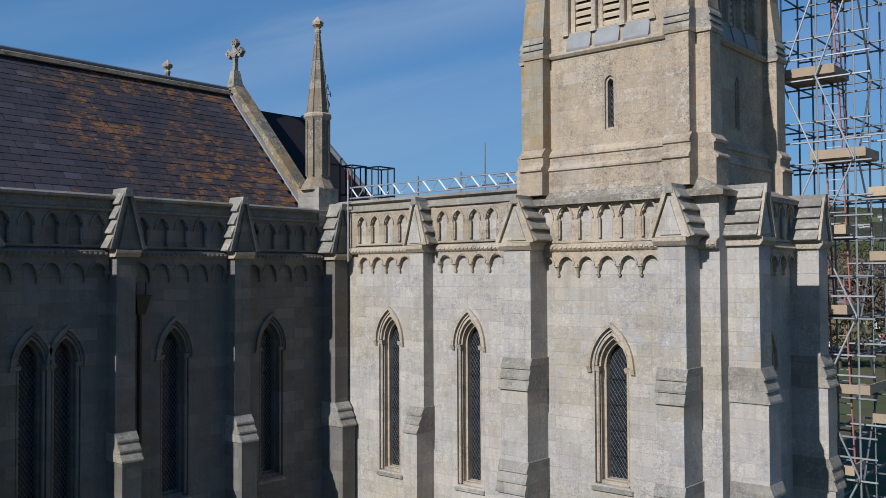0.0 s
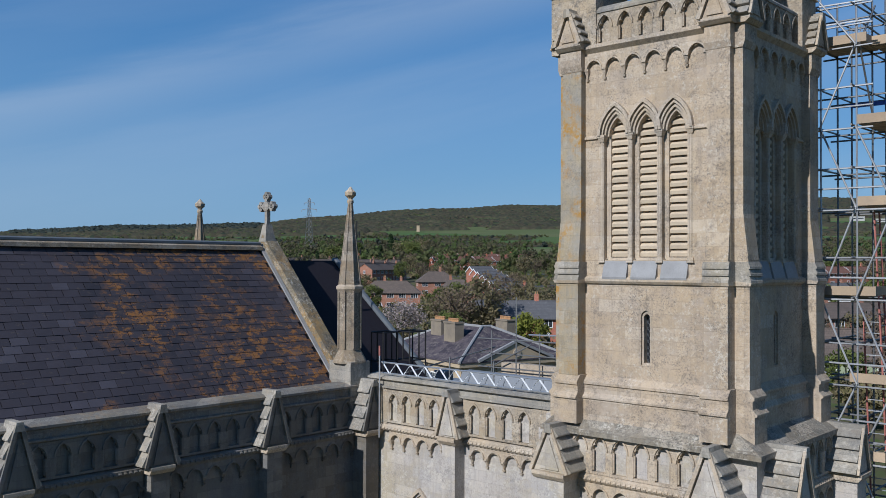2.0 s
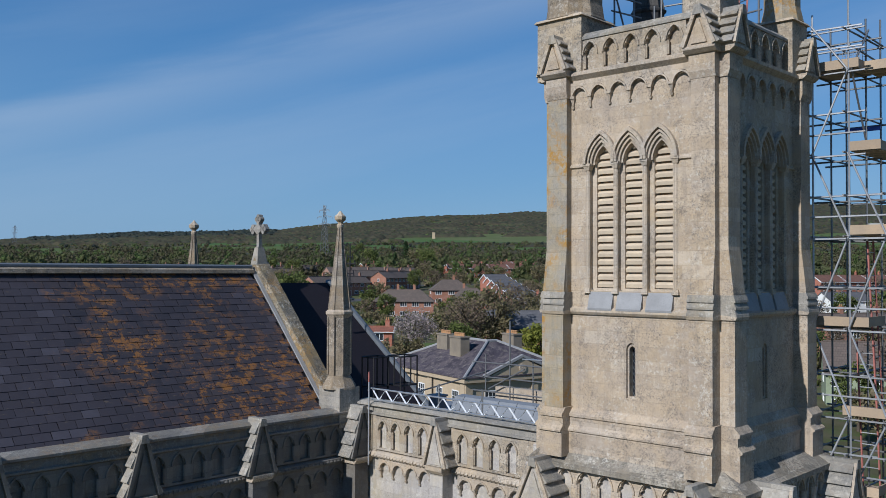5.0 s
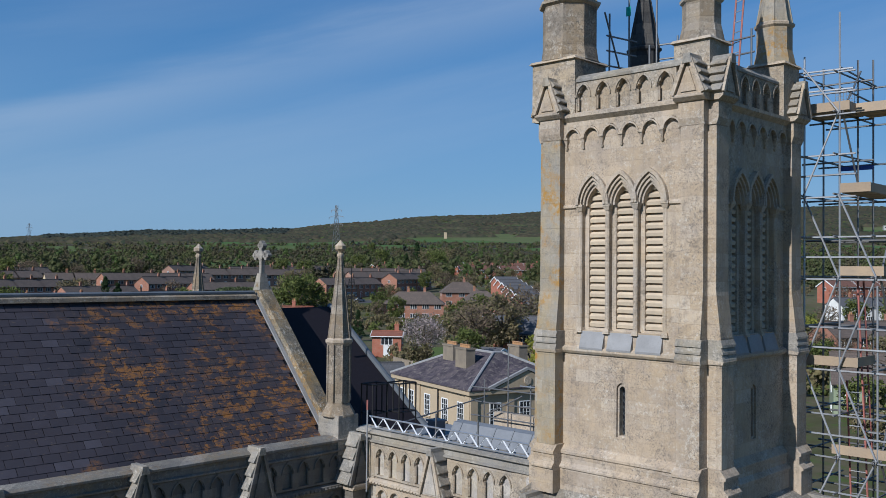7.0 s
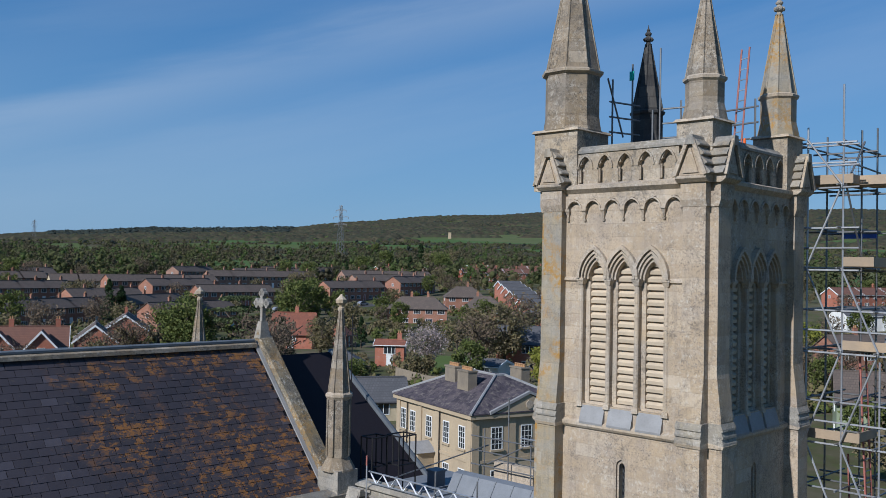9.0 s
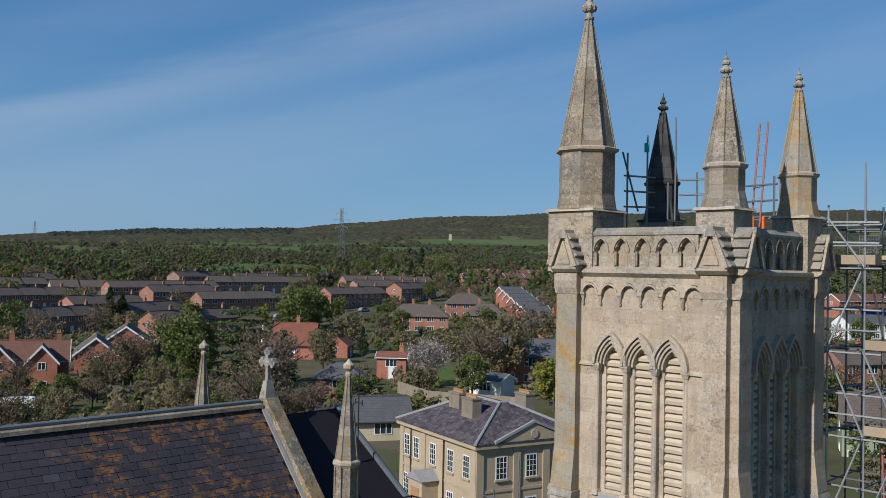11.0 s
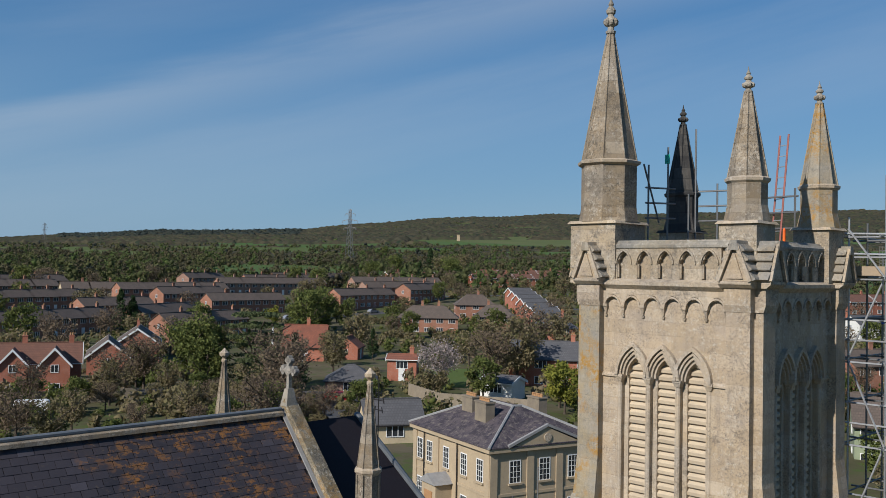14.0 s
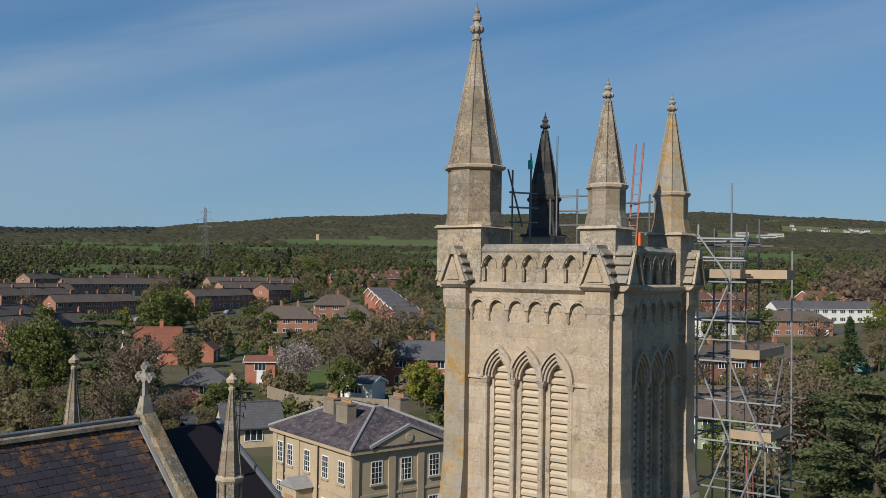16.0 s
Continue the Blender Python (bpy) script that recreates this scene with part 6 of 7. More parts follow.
def manor_slates():
    """Old slates, purple-grey, streaked and patched with pale lichen."""
    m = Mat("old_slates", 0.9).matt()
    c = m.mix(m.ramp(m.noise(1.0, 7, 0.75), 0.42, 0.6), (0.070, 0.060, 0.072), (0.105, 0.088, 0.092))
    c = m.mix(m.math("MULTIPLY", m.ramp(m.noise(2.4, 8, 0.8), 0.52, 0.58), 0.7), c, (0.19, 0.165, 0.145))
    c = m.mix(m.math("MULTIPLY", m.ramp(m.noise(1.7, 7, 0.75, stretch=(1, 1, 0.3)), 0.5, 0.58), 0.7), c, (0.036, 0.033, 0.042))
    s = m.n.new("ShaderNodeSeparateXYZ")
    m.l.new(m.pos(), s.inputs[0])
    row = m.ramp(m.math("FRACT", m.math("MULTIPLY", s.outputs[2], 7.0)), 0.0, 0.25)
    return m.color(c).bump(row, 0.4, 0.02).m


GA = 164.0
manor = thing("stone_house", pose(-30.4, 29.9, 0, 0, 0, GA - 180), "honey stone house with hipped slate roof and sash windows", "house")
W, D, EV = 11.8, 9.4, 6.15          # local: x from -W to 0 along the garden side, y from 0 back
MAT_MANOR = manor_slates()
part("wall", box(B(), -W, 0, 0, D, -0.5, EV), HONEY, manor)
part("cornice", box(B(), -W - 0.3, 0.3, -0.3, D + 0.3, EV, EV + 0.28), HONEY, manor)
part("string_course", box(B(), -W - 0.06, 0.06, -0.06, D + 0.06, 2.95, 3.15), HONEY, manor)
RH, ins = 8.6, 3.7
for pts in ([(-W - 0.35, -0.35), (0.35, -0.35), (-ins, ins + 0.6), (-W + ins, ins + 0.6)], [(0.35, -0.35), (0.35, D + 0.35), (-ins, D - ins - 0.6), (-ins, ins + 0.6)],
            [(0.35, D + 0.35), (-W - 0.35, D + 0.35), (-W + ins, D - ins - 0.6), (-ins, D - ins - 0.6)], [(-W - 0.35, D + 0.35), (-W - 0.35, -0.35), (-W + ins, ins + 0.6), (-W + ins, D - ins - 0.6)]):
    a = [(x, y, EV + 0.29 if i < 2 else RH) for i, (x, y) in enumerate(pts)]
    part("roof_slope", slab(B(), a, [(x, y, z + 0.1) for x, y, z in a]), MAT_MANOR, manor)
for a, b in (((0.35, -0.35, EV + 0.4), (-ins, ins + 0.6, RH + 0.12)), ((-W - 0.35, -0.35, EV + 0.4), (-W + ins, ins + 0.6, RH + 0.12)), ((-W + ins, ins + 0.6, RH + 0.12), (-ins, ins + 0.6, RH + 0.12)),
             ((0.35, D + 0.35, EV + 0.4), (-ins, D - ins - 0.6, RH + 0.12)), ((-ins, ins + 0.6, RH + 0.12), (-ins, D - ins - 0.6, RH + 0.12))):
    part("lead_hip", rod(B(), a, b, 0.11, 6), CAP_LEAD, manor)
part("flat_top", box(B(), -W + ins, -ins, ins + 0.6, D - ins - 0.6, RH - 0.2, RH + 0.06), MAT_MANOR, manor)
for x, y in ((-7.6, 2.9), (-4.6, 2.3), (-5.2, 7.6)):
    chimney(manor, x, y, EV + 0.6, 9.0, CHIMNEY_STONE, 1.6, 0.8, 5, 0.28)


def sash(parent, x, z, w, h, side):
    """A recessed-looking sash window with glazing bars, white frame and stone sill."""
    m = Matrix.Translation((x, 0, z)) if side == 0 else Matrix.Translation((0, x, z)) @ Euler((0, 0, math.pi / 2)).to_matrix().to_4x4()
    t, cw, ch = 0.03, (w - 0.03 * 4) / 3, (h - 0.03 * 5) / 4
    holes = [[(-w / 2 + t + i * (cw + t), -h / 2 + t + k * (ch + t)), (-w / 2 + (i + 1) * (cw + t), -h / 2 + t + k * (ch + t)), (-w / 2 + (i + 1) * (cw + t), -h / 2 + (k + 1) * (ch + t)), (-w / 2 + t + i * (cw + t), -h / 2 + (k + 1) * (ch + t))] for i in range(3) for k in range(4)]
    f = part("sash_window", plate(B(), [(-w / 2 - 0.04, -h / 2 - 0.04), (w / 2 + 0.04, -h / 2 - 0.04), (w / 2 + 0.04, h / 2 + 0.04), (-w / 2 - 0.04, h / 2 + 0.04)], holes, 0.03, -0.06, lambda u, d, q: m @ Vector((u, -d, q))), WHITE_PAINT, parent, "white sash window with glazing bars")
    part("pane", box(B(), -w / 2, w / 2, -0.012, 0.03, -h / 2, h / 2, m), PANE, f)
    part("window_sill", box(B(), -w / 2 - 0.12, w / 2 + 0.12, -0.14, 0.05, -h / 2 - 0.14, -h / 2, m), HONEY, f)


for x in (-10.7, -9.1, -6.4, -3.7, -1.4):
    for z in (4.65, 1.55):
        if not (z < 2 and -7.5 < x < -5.5):
            sash(manor, x, z, 0.85, 1.6, 0)
for y in (2.1, 4.7, 7.3):
    for z in (4.65, 1.55):
        sash(manor, y, z, 0.92, 1.6, 1)
# pediment over the middle of the yard front, and pilaster strips
ped = [(1.6, EV + 0.3), (7.8, EV + 0.3), (4.7, EV + 1.6)]
p = part("pediment", slab(B(), [(0.32, y, z) for y, z in ped], [(-3.0, y, z) for y, z in ped]), HONEY, manor)
part("roundel", slab(B(), [(0.33, 4.7 + 0.32 * math.cos(math.tau * i / 14), EV + 0.85 + 0.32 * math.sin(math.tau * i / 14)) for i in range(14)], [(0.39, 4.7 + 0.32 * math.cos(math.tau * i / 14), EV + 0.85 + 0.32 * math.sin(math.tau * i / 14)) for i in range(14)]), STONE_TRIM, p)
for s in (-1, 1):
    q = [(4.7 + s * 3.4, EV + 0.3), (4.7, EV + 1.65), (4.7, EV + 1.85), (4.7 + s * 3.4, EV + 0.52)]
    part("raking_cornice", slab(B(), [(0.42, y, z) for y, z in q], [(0.2, y, z) for y, z in q]), CAP_LEAD, p)
    part("pediment_roof", slab(B(), [(0.2, y, z - 0.03) for y, z in q], [(-3.2, y, z - 0.03) for y, z in q]), MAT_MANOR, p)
for y in (0.25, 3.4, 6.0, 9.15):
    part("pilaster", box(B(), 0.0, 0.1, y - 0.3, y + 0.3, -0.4, EV), HONEY, manor)
for x in (-11.5, -7.8, -5.0, -0.3):
    part("pilaster", box(B(), x - 0.3, x + 0.3, -0.1, 0.0, -0.4, EV), HONEY, manor)
porch = part("porch", box(B(), -7.5, -5.3, -1.5, 0, -0.4, 2.9), HONEY, manor, "stone porch with pediment and ochre door")
part("porch_roof", slab(B(), [(-7.7, -1.7, 2.9), (-5.1, -1.7, 2.9), (-6.4, -1.7, 3.6)], [(-7.7, 0, 2.9), (-5.1, 0, 2.9), (-6.4, 0, 3.6)]), CAP_LEAD, porch)
part("front_door", box(B(), -7.0, -5.8, -1.56, -1.45, 0, 2.3), POT, porch)
part("rainwater_pipe", rod(B(), (-4.6, -0.1, 0), (-4.6, -0.1, EV), 0.05, 6), IRON, manor)
part("rainwater_pipe", rod(B(), (-9.9, -0.1, 0), (-9.9, -0.1, EV), 0.05, 6), IRON, manor)
taken += [(-36, 36), (-40, 38), (-32, 38)]

# ---- yards, roads, fences, vehicles ----
def strip(name, pts, w, label, mat=TARMAC):
    """A road laid over the ground along a line."""
    verts, faces = [], []
    dense = []
    for (xa, ya), (xb, yb) in zip(pts, pts[1:]):
        n = max(2, int(math.hypot(xb - xa, yb - ya) / 12))
        dense += [(xa + (xb - xa) * i / n, ya + (yb - ya) * i / n) for i in range(n)]
    dense.append(pts[-1])
    for i, (x, y) in enumerate(dense):
        a, b = dense[max(i - 1, 0)], dense[min(i + 1, len(dense) - 1)]
        t = Vector((b[0] - a[0], b[1] - a[1], 0)).normalized()
        for s in (-1, 1):
            px, py = x - s * t.y * w / 2, y + s * t.x * w / 2
            verts.append((px, py, ground_z(px, py) + 0.06))
    for i in range(len(dense) - 1):
        faces.append((2 * i, 2 * i + 2, 2 * i + 3, 2 * i + 1))
    me = bpy.data.meshes.new(name)
    me.from_pydata(verts, [], faces)
    me.materials.append(mat)
    return tagged(new(name, me), label, "road", kind="structure")


strip("road_1", [(-60, 40), (-95, 58), (-118, 45), (-200, 30)], 6.5, "grey tarmac lane between gardens")
strip("road_2", [(-200, 100), (-232, 150), (-228, 205), (-190, 265)], 6.5, "estate road of grey tarmac")
strip("road_3", [(-262, 80), (-268, 160), (-266, 250), (-240, 330)], 6.5, "estate road of grey tarmac")
strip("road_4", [(-60, 140), (-90, 230), (-40, 300)], 7, "town street of grey tarmac")
strip("yard", [(-78, 52), (-98, 70)], 13, "tarmac yard beside the low brick building")


def car(at, paint, label, name="car"):
    c = thing(name, at, label, "car")
    b = B()
    prof = [(-2.05, 0.3), (2.05, 0.3), (2.1, 0.7), (1.9, 0.88), (1.0, 0.95), (0.45, 1.42), (-1.2, 1.45), (-1.95, 0.95), (-2.1, 0.7)]
    slab(b, [(x, -0.84, z) for x, z in prof], [(x, 0.84, z) for x, z in prof])
    bmesh.ops.bevel(b, geom=b.edges[:], offset=0.06, segments=2, affect="EDGES")
    part("body", b, paint, c)
    part("windows", slab(B(), [(0.93, -0.86, 0.97), (0.42, -0.86, 1.37), (-1.15, -0.86, 1.38), (-1.75, -0.86, 0.97)], [(0.93, 0.86, 0.97), (0.42, 0.86, 1.37), (-1.15, 0.86, 1.38), (-1.75, 0.86, 0.97)]), PANE, c)
    for x in (-1.3, 1.3):
        for y in (-0.78, 0.78):
            part("wheel", rod(B(), (x, y - 0.1, 0.31), (x, y + 0.1, 0.31), 0.31, 14), TARMAC, c)
    return c


RED_PAINT = plain("red_car_paint", (0.5, 0.02, 0.02), (0.42, 0.02, 0.02), 1, 0.3)
SILVER = plain("silver_car_paint", (0.45, 0.46, 0.48), (0.4, 0.41, 0.43), 1, 0.3, 0.5)
car(on_ground(-89.4, 63.1, 20, 0.06), RED_PAINT, "small red car parked in the yard")
silver = car(on_ground(-210, 47, 70, 0.06), SILVER, "silver car parked by the terrace")
for x, y, a in ((-205, 112, 65), (-231, 155, 90), (-230, 190, 92), (-266, 110, 88), (-267, 150, 88), (-266, 220, 95), (-264, 240, 95), (-196, 250, 120), (-80, 205, 70), (-86, 222, 70), (-62, 150, 70)):
    copy_thing(silver, on_ground(x, y, a, 0.06))
van = thing("van", on_ground(-101.4, 25.6, 65), "white panel van parked on the lane", "van")
b = B()
prof = [(-2.5, 0.35), (2.5, 0.35), (2.55, 0.95), (2.1, 1.25), (1.5, 2.1), (1.2, 2.25), (-2.45, 2.25), (-2.5, 2.1)]
slab(b, [(x, -0.95, z) for x, z in prof], [(x, 0.95, z) for x, z in prof])
bmesh.ops.bevel(b, geom=b.edges[:], offset=0.08, segments=2, affect="EDGES")
part("body", b, WHITE_PAINT, van)
part("windscreen", slab(B(), [(2.08, -0.85, 1.32), (1.55, -0.85, 2.05), (1.5, -0.85, 2.0), (2.0, -0.85, 1.3)], [(2.08, 0.85, 1.32), (1.55, 0.85, 2.05), (1.5, 0.85, 2.0), (2.0, 0.85, 1.3)]), PANE, van)
for x in (-1.6, 1.6):
    for y in (-0.88, 0.88):
        part("wheel", rod(B(), (x, y - 0.1, 0.34), (x, y + 0.1, 0.34), 0.34, 14), TARMAC, van)


def fence(pts, h, label):
    f = thing("garden_fence", pose(pts[0][0], pts[0][1], 0), label, "fence")
    for (xa, ya), (xb, yb) in zip(pts, pts[1:]):
        n = max(1, round(math.hypot(xb - xa, yb - ya) / 1.9))
        for i in range(n):
            a, b2 = i / n, (i + 1) / n
            p, q = Vector((xa + (xb - xa) * a - pts[0][0], ya + (yb - ya) * a - pts[0][1], 0)), Vector((xa + (xb - xa) * b2 - pts[0][0], ya + (yb - ya) * b2 - pts[0][1], 0))
            t = (q - p).normalized().cross(Vector((0, 0, 1))) * 0.03
            part("panel", slab(B(), [p - t, q - t, q + t, p + t], [v + Vector((0, 0, h)) for v in (p - t, q - t, q + t, p + t)]), HEDGE_FENCE, f)
            part("post", box(B(), p.x - 0.06, p.x + 0.06, p.y - 0.06, p.y + 0.06, 0, h + 0.1), HEDGE_FENCE, f)


fence(((-88.5, 76.0), (-78.0, 72.0), (-66.0, 77.0)), 1.8, "weathered board fence round a garden")
fence(((-112.0, 30.0), (-108.0, 42.0)), 1.8, "weathered board fence beside a lane")
LAWN = plain("mown_lawn", (0.085, 0.12, 0.036), (0.10, 0.135, 0.045), 0.3, 0.95, 0, 0.1, 3)
strip("lawn_1", [(-90, 88), (-110, 108)], 15, "bright green garden lawn", LAWN)
strip("lawn_2", [(-70, 66), (-80, 74)], 10, "bright green garden lawn", LAWN)
strip("lawn_3", [(-330, 60), (-345, 150)], 22, "green playing field beyond the terraces", LAWN)
strip("lawn_4", [(-372, 150), (-400, 260)], 26, "green meadow beyond the houses", LAWN)

mast = thing("garden_post", on_ground(-145.5, 90.3, 0), "tall tapered white post beside a cottage", "post")
part("shaft", lathe(B(), 0, 0, [(0, 0.3), (3.0, 0.26), (5.5, 0.18), (7.0, 0.06)], 8), WHITE_PAINT, mast)
part("collar", lathe(B(), 0, 0, [(4.9, 0.22), (5.0, 0.34), (5.1, 0.34), (5.2, 0.2)], 8), WHITE_PAINT, mast)

# ---- pylons and the small tower on the hill ----
def pylon(x, y, h):
    p = thing("pylon", on_ground(x, y, 20), "grey lattice electricity pylon", "pylon", "pylons of one line")
    def width(z):
        return 3.2 * (1 - z / h * 0.82) if z < h * 0.75 else 0.9
    zs = [h * i / 11 for i in range(12)]
    for sx in (-1, 1):
        for sy in (-1, 1):
            for a, b2 in zip(zs, zs[1:]):
                part("leg", rod(B(), (sx * width(a), sy * width(a), a), (sx * width(b2), sy * width(b2), b2), 0.2, 4), TUBE_DARK, p)
                part("brace", rod(B(), (sx * width(a), sy * width(a), a), (-sx * width(b2) if sx == sy else sx * width(b2), sy * width(b2) if sx == sy else -sy * width(b2), b2), 0.13, 4), TUBE_DARK, p)
    for z, w in ((h * 0.66, 6.5), (h * 0.79, 8.0), (h * 0.91, 5.5)):
        for s in (-1, 1):
            part("crossarm", rod(B(), (0, 0, z + 1.6), (s * w, 0, z), 0.2, 4), TUBE_DARK, p)
            part("crossarm", rod(B(), (0, 0, z), (s * w, 0, z), 0.2, 4), TUBE_DARK, p)
            part("insulator", rod(B(), (s * w, 0, z), (s * w, 0, z - 2), 0.2, 4), TUBE_DARK, p)
    return p


pylon(-644.6, 515.5, 52)
pylon(-1845, 704, 100 - ground_z(-1845, 704))
folly = thing("hill_tower", on_ground(-1166, 1199, 40), "small square stone tower on a green hill", "tower")
part("wall", slab(B(), [(x, y, -2) for x, y in ((-3, -3), (3, -3), (3, 3), (-3, 3))], [(x, y, 11) for x, y in ((-2.6, -2.6), (2.6, -2.6), (2.6, 2.6), (-2.6, 2.6))]), HONEY, folly)
part("parapet", box(B(), -2.9, 2.9, -2.9, 2.9, 11, 12), HONEY, folly)

# ---- far white buildings on the eastern hill ----
RENDER_PALE = plain("weathered_white_render", (0.42, 0.41, 0.38), (0.36, 0.35, 0.33), 0.6, 0.9, 0, 0.1, 5)
for k, (yaw, d, w, dep, h) in enumerate(((18.0, 1980, 26, 16, 8), (16.6, 1930, 36, 18, 6), (16.1, 1990, 30, 16, 6))):
    x, y = 13 - d * math.sin(radians(yaw)), -18 + d * math.cos(radians(yaw))
    shed = thing("warehouse", on_ground(x, y, yaw + 8), "long white flat-roofed warehouse below the hill", "building")
    part("wall", box(B(), -w / 2, w / 2, -dep / 2, dep / 2, -2, h), RENDER_PALE, shed)
    part("roof", box(B(), -w / 2 - 0.4, w / 2 + 0.4, -dep / 2 - 0.4, dep / 2 + 0.4, h, h + 0.7), RENDER_PALE, shed)
    part("window_band", box(B(), -w / 2 + 2, w / 2 - 2, -dep / 2 - 0.05, -dep / 2 + 0.05, h * 0.45, h * 0.7), PANE, shed)
hill_rng = random.Random(12)
for i in range(26):
    yaw, d = hill_rng.uniform(9.0, 15.4), hill_rng.uniform(2240, 2400)
    x, y = 13 - d * math.sin(radians(yaw)), -18 + d * math.cos(radians(yaw))
    if i == 0:
        hill_house = house(on_ground(x, y, yaw), 9, 7, 4.6, 6.8, RENDER_PALE, TILE_GREY, "white house in a village on the far hill", 0, None, 2, (), "house", "white houses on the far hill", ends=False)
    else:
        copy_thing(hill_house, on_ground(x, y, yaw + hill_rng.uniform(-40, 40)))

# ---- trees ----
def leaf_material(name, a, b, c, trans=0.3, patch=None):
    m = Mat(name, 0.75).matt()
    col = m.mix(m.ramp(m.noise(0.35, 3, 0.6), 0.35, 0.65), a, b)
    col = m.mix(m.ramp(m.island(), 0.3, 1.0), col, c)
    col = m.mix(m.math("MULTIPLY", m.rand(), 0.35), col, tuple(v * 0.55 for v in a))
    if patch:
        col = m.mix(m.ramp(m.noise(0.009, 5, 0.65), 0.38, 0.62), col, patch)
    m.color(col)
    thin = m.n.new("ShaderNodeBsdfTranslucent")
    both = m.n.new("ShaderNodeMixShader")
    both.inputs[0].default_value = trans
    m.l.new(col, thin.inputs["Color"])
    m.l.new(m.b.outputs[0], both.inputs[1])
    m.l.new(thin.outputs[0], both.inputs[2])
    m.l.new(both.outputs[0], m.n["Material Output"].inputs["Surface"])
    return m.m


LEAF_FRESH = leaf_material("fresh_green_leaves", (0.14, 0.17, 0.05), (0.185, 0.20, 0.062), (0.095, 0.112, 0.042))
LEAF_OLIVE = leaf_material("olive_spring_leaves", (0.22, 0.185, 0.092), (0.165, 0.155, 0.07), (0.235, 0.186, 0.122))
LEAF_DARK = leaf_material("dark_evergreen", (0.055, 0.088, 0.036), (0.07, 0.11, 0.045), (0.038, 0.06, 0.03))
LEAF_CEDAR = leaf_material("cedar_needles", (0.12, 0.145, 0.066), (0.155, 0.18, 0.08), (0.07, 0.088, 0.044))
LEAF_BROWN = leaf_material("budding_twigs", (0.23, 0.172, 0.118), (0.188, 0.15, 0.094), (0.152, 0.11, 0.085))
LEAF_BLOSSOM = leaf_material("pale_blossom", (0.554, 0.462, 0.447), (0.431, 0.339, 0.323), (0.154, 0.154, 0.092))
LEAF_YELLOW = leaf_material("yellow_green_leaves", (0.306, 0.288, 0.054), (0.216, 0.234, 0.046), (0.126, 0.144, 0.036))
BARK = plain("bark", (0.075, 0.06, 0.045), (0.11, 0.09, 0.07), 1.5, 0.95, 0, 0.4, 8)
rng = np.random.default_rng(7)


def leaves_mesh(name, centres, radii, per, size, mat, flat=0.0):
    """Many small leaf tufts, scattered in clumps."""
    n = len(centres) * per
    c = np.repeat(np.array(centres), per, 0)
    r = np.repeat(np.array(radii), per)[:, None]
    d = rng.normal(size=(n, 3))
    d /= np.linalg.norm(d, axis=1)[:, None]
    d[:, 2] *= (1 - flat)
    p = c + d * r * rng.random((n, 1)) ** 0.45
    u = rng.normal(size=(n, 3))
    u[:, 2] *= (1 - 0.8 * flat)
    u /= np.linalg.norm(u, axis=1)[:, None]
    v = np.cross(u, rng.normal(size=(n, 3)))
    v /= np.linalg.norm(v, axis=1)[:, None]
    s = size * (0.6 + 0.8 * rng.random((n, 1)))
    quad = np.stack([p - u * s, p + v * s * 0.55, p + u * s, p - v * s * 0.55], 1).reshape(-1, 3)
    me = bpy.data.meshes.new(name)
    me.from_pydata(quad.tolist(), [], np.arange(4 * n).reshape(-1, 4).tolist())
    me.materials.append(mat)
    return me


def tree(kind, h, w, mat, label, name="tree", clumps=46, per=46, leaf=0.26, at=None, limbs=9, sparse=False):
    t = thing(name, at or pose(0, 0, -60), label, "tree")
    bm = B()
    th = h * (0.32 if kind != "cone" else 0.2)
    lathe(bm, 0, 0, [(-0.5, h * 0.036), (0.4, h * 0.026), (th, h * 0.018), (h * 0.75, h * 0.006)], 7)
    for i in range(limbs):
        a, z = math.tau * i / limbs + rng.random() * 0.6, th * 0.8 + rng.random() * h * 0.35
        reach = w * (0.28 + 0.2 * rng.random())
        rod(bm, (0, 0, z), (reach * math.cos(a), reach * math.sin(a), z + h * 0.2 * (0.6 + rng.random())), h * 0.008, 4)
    part("trunk", bm, BARK, t)
    cs, rs = [], []
    while len(cs) < clumps:
        q = rng.random(3) * 2 - 1
        if kind == "cone":
            z = rng.random() ** 0.8
            rad = w / 2 * (1 - z) * (0.5 + 0.5 * rng.random())
            a = rng.random() * math.tau
            cs.append((rad * math.cos(a), rad * math.sin(a), h * (0.1 + 0.88 * z)))
            rs.append(w * 0.15 * (1.1 - 0.6 * z))
        elif kind == "cedar":
            layer = rng.integers(0, 7)
            z = h * (0.18 + 0.12 * layer)
            rad = w / 2 * (1.0 - 0.09 * layer) * math.sqrt(rng.random())
            a = rng.random() * math.tau
            cs.append((rad * math.cos(a), rad * math.sin(a), z - rad * 0.10))
            rs.append(w * 0.10)
        else:
            if np.dot(q, q) > 1 or np.dot(q, q) < 0.18:
                continue
            squash = 1.0 if q[2] > 0 else 0.75
            cs.append((q[0] * w * 0.42 * squash, q[1] * w * 0.42 * squash, h * 0.60 + q[2] * h * 0.36))
            rs.append(w * (0.10 + 0.07 * rng.random()))
    part("crown", leaves_mesh("crown", cs, rs, int(per * (0.5 if sparse else 1.25)), leaf * (1.15 if sparse else 0.84), mat, 0.75 if kind == "cedar" else 0.0), mat, t)
    return t


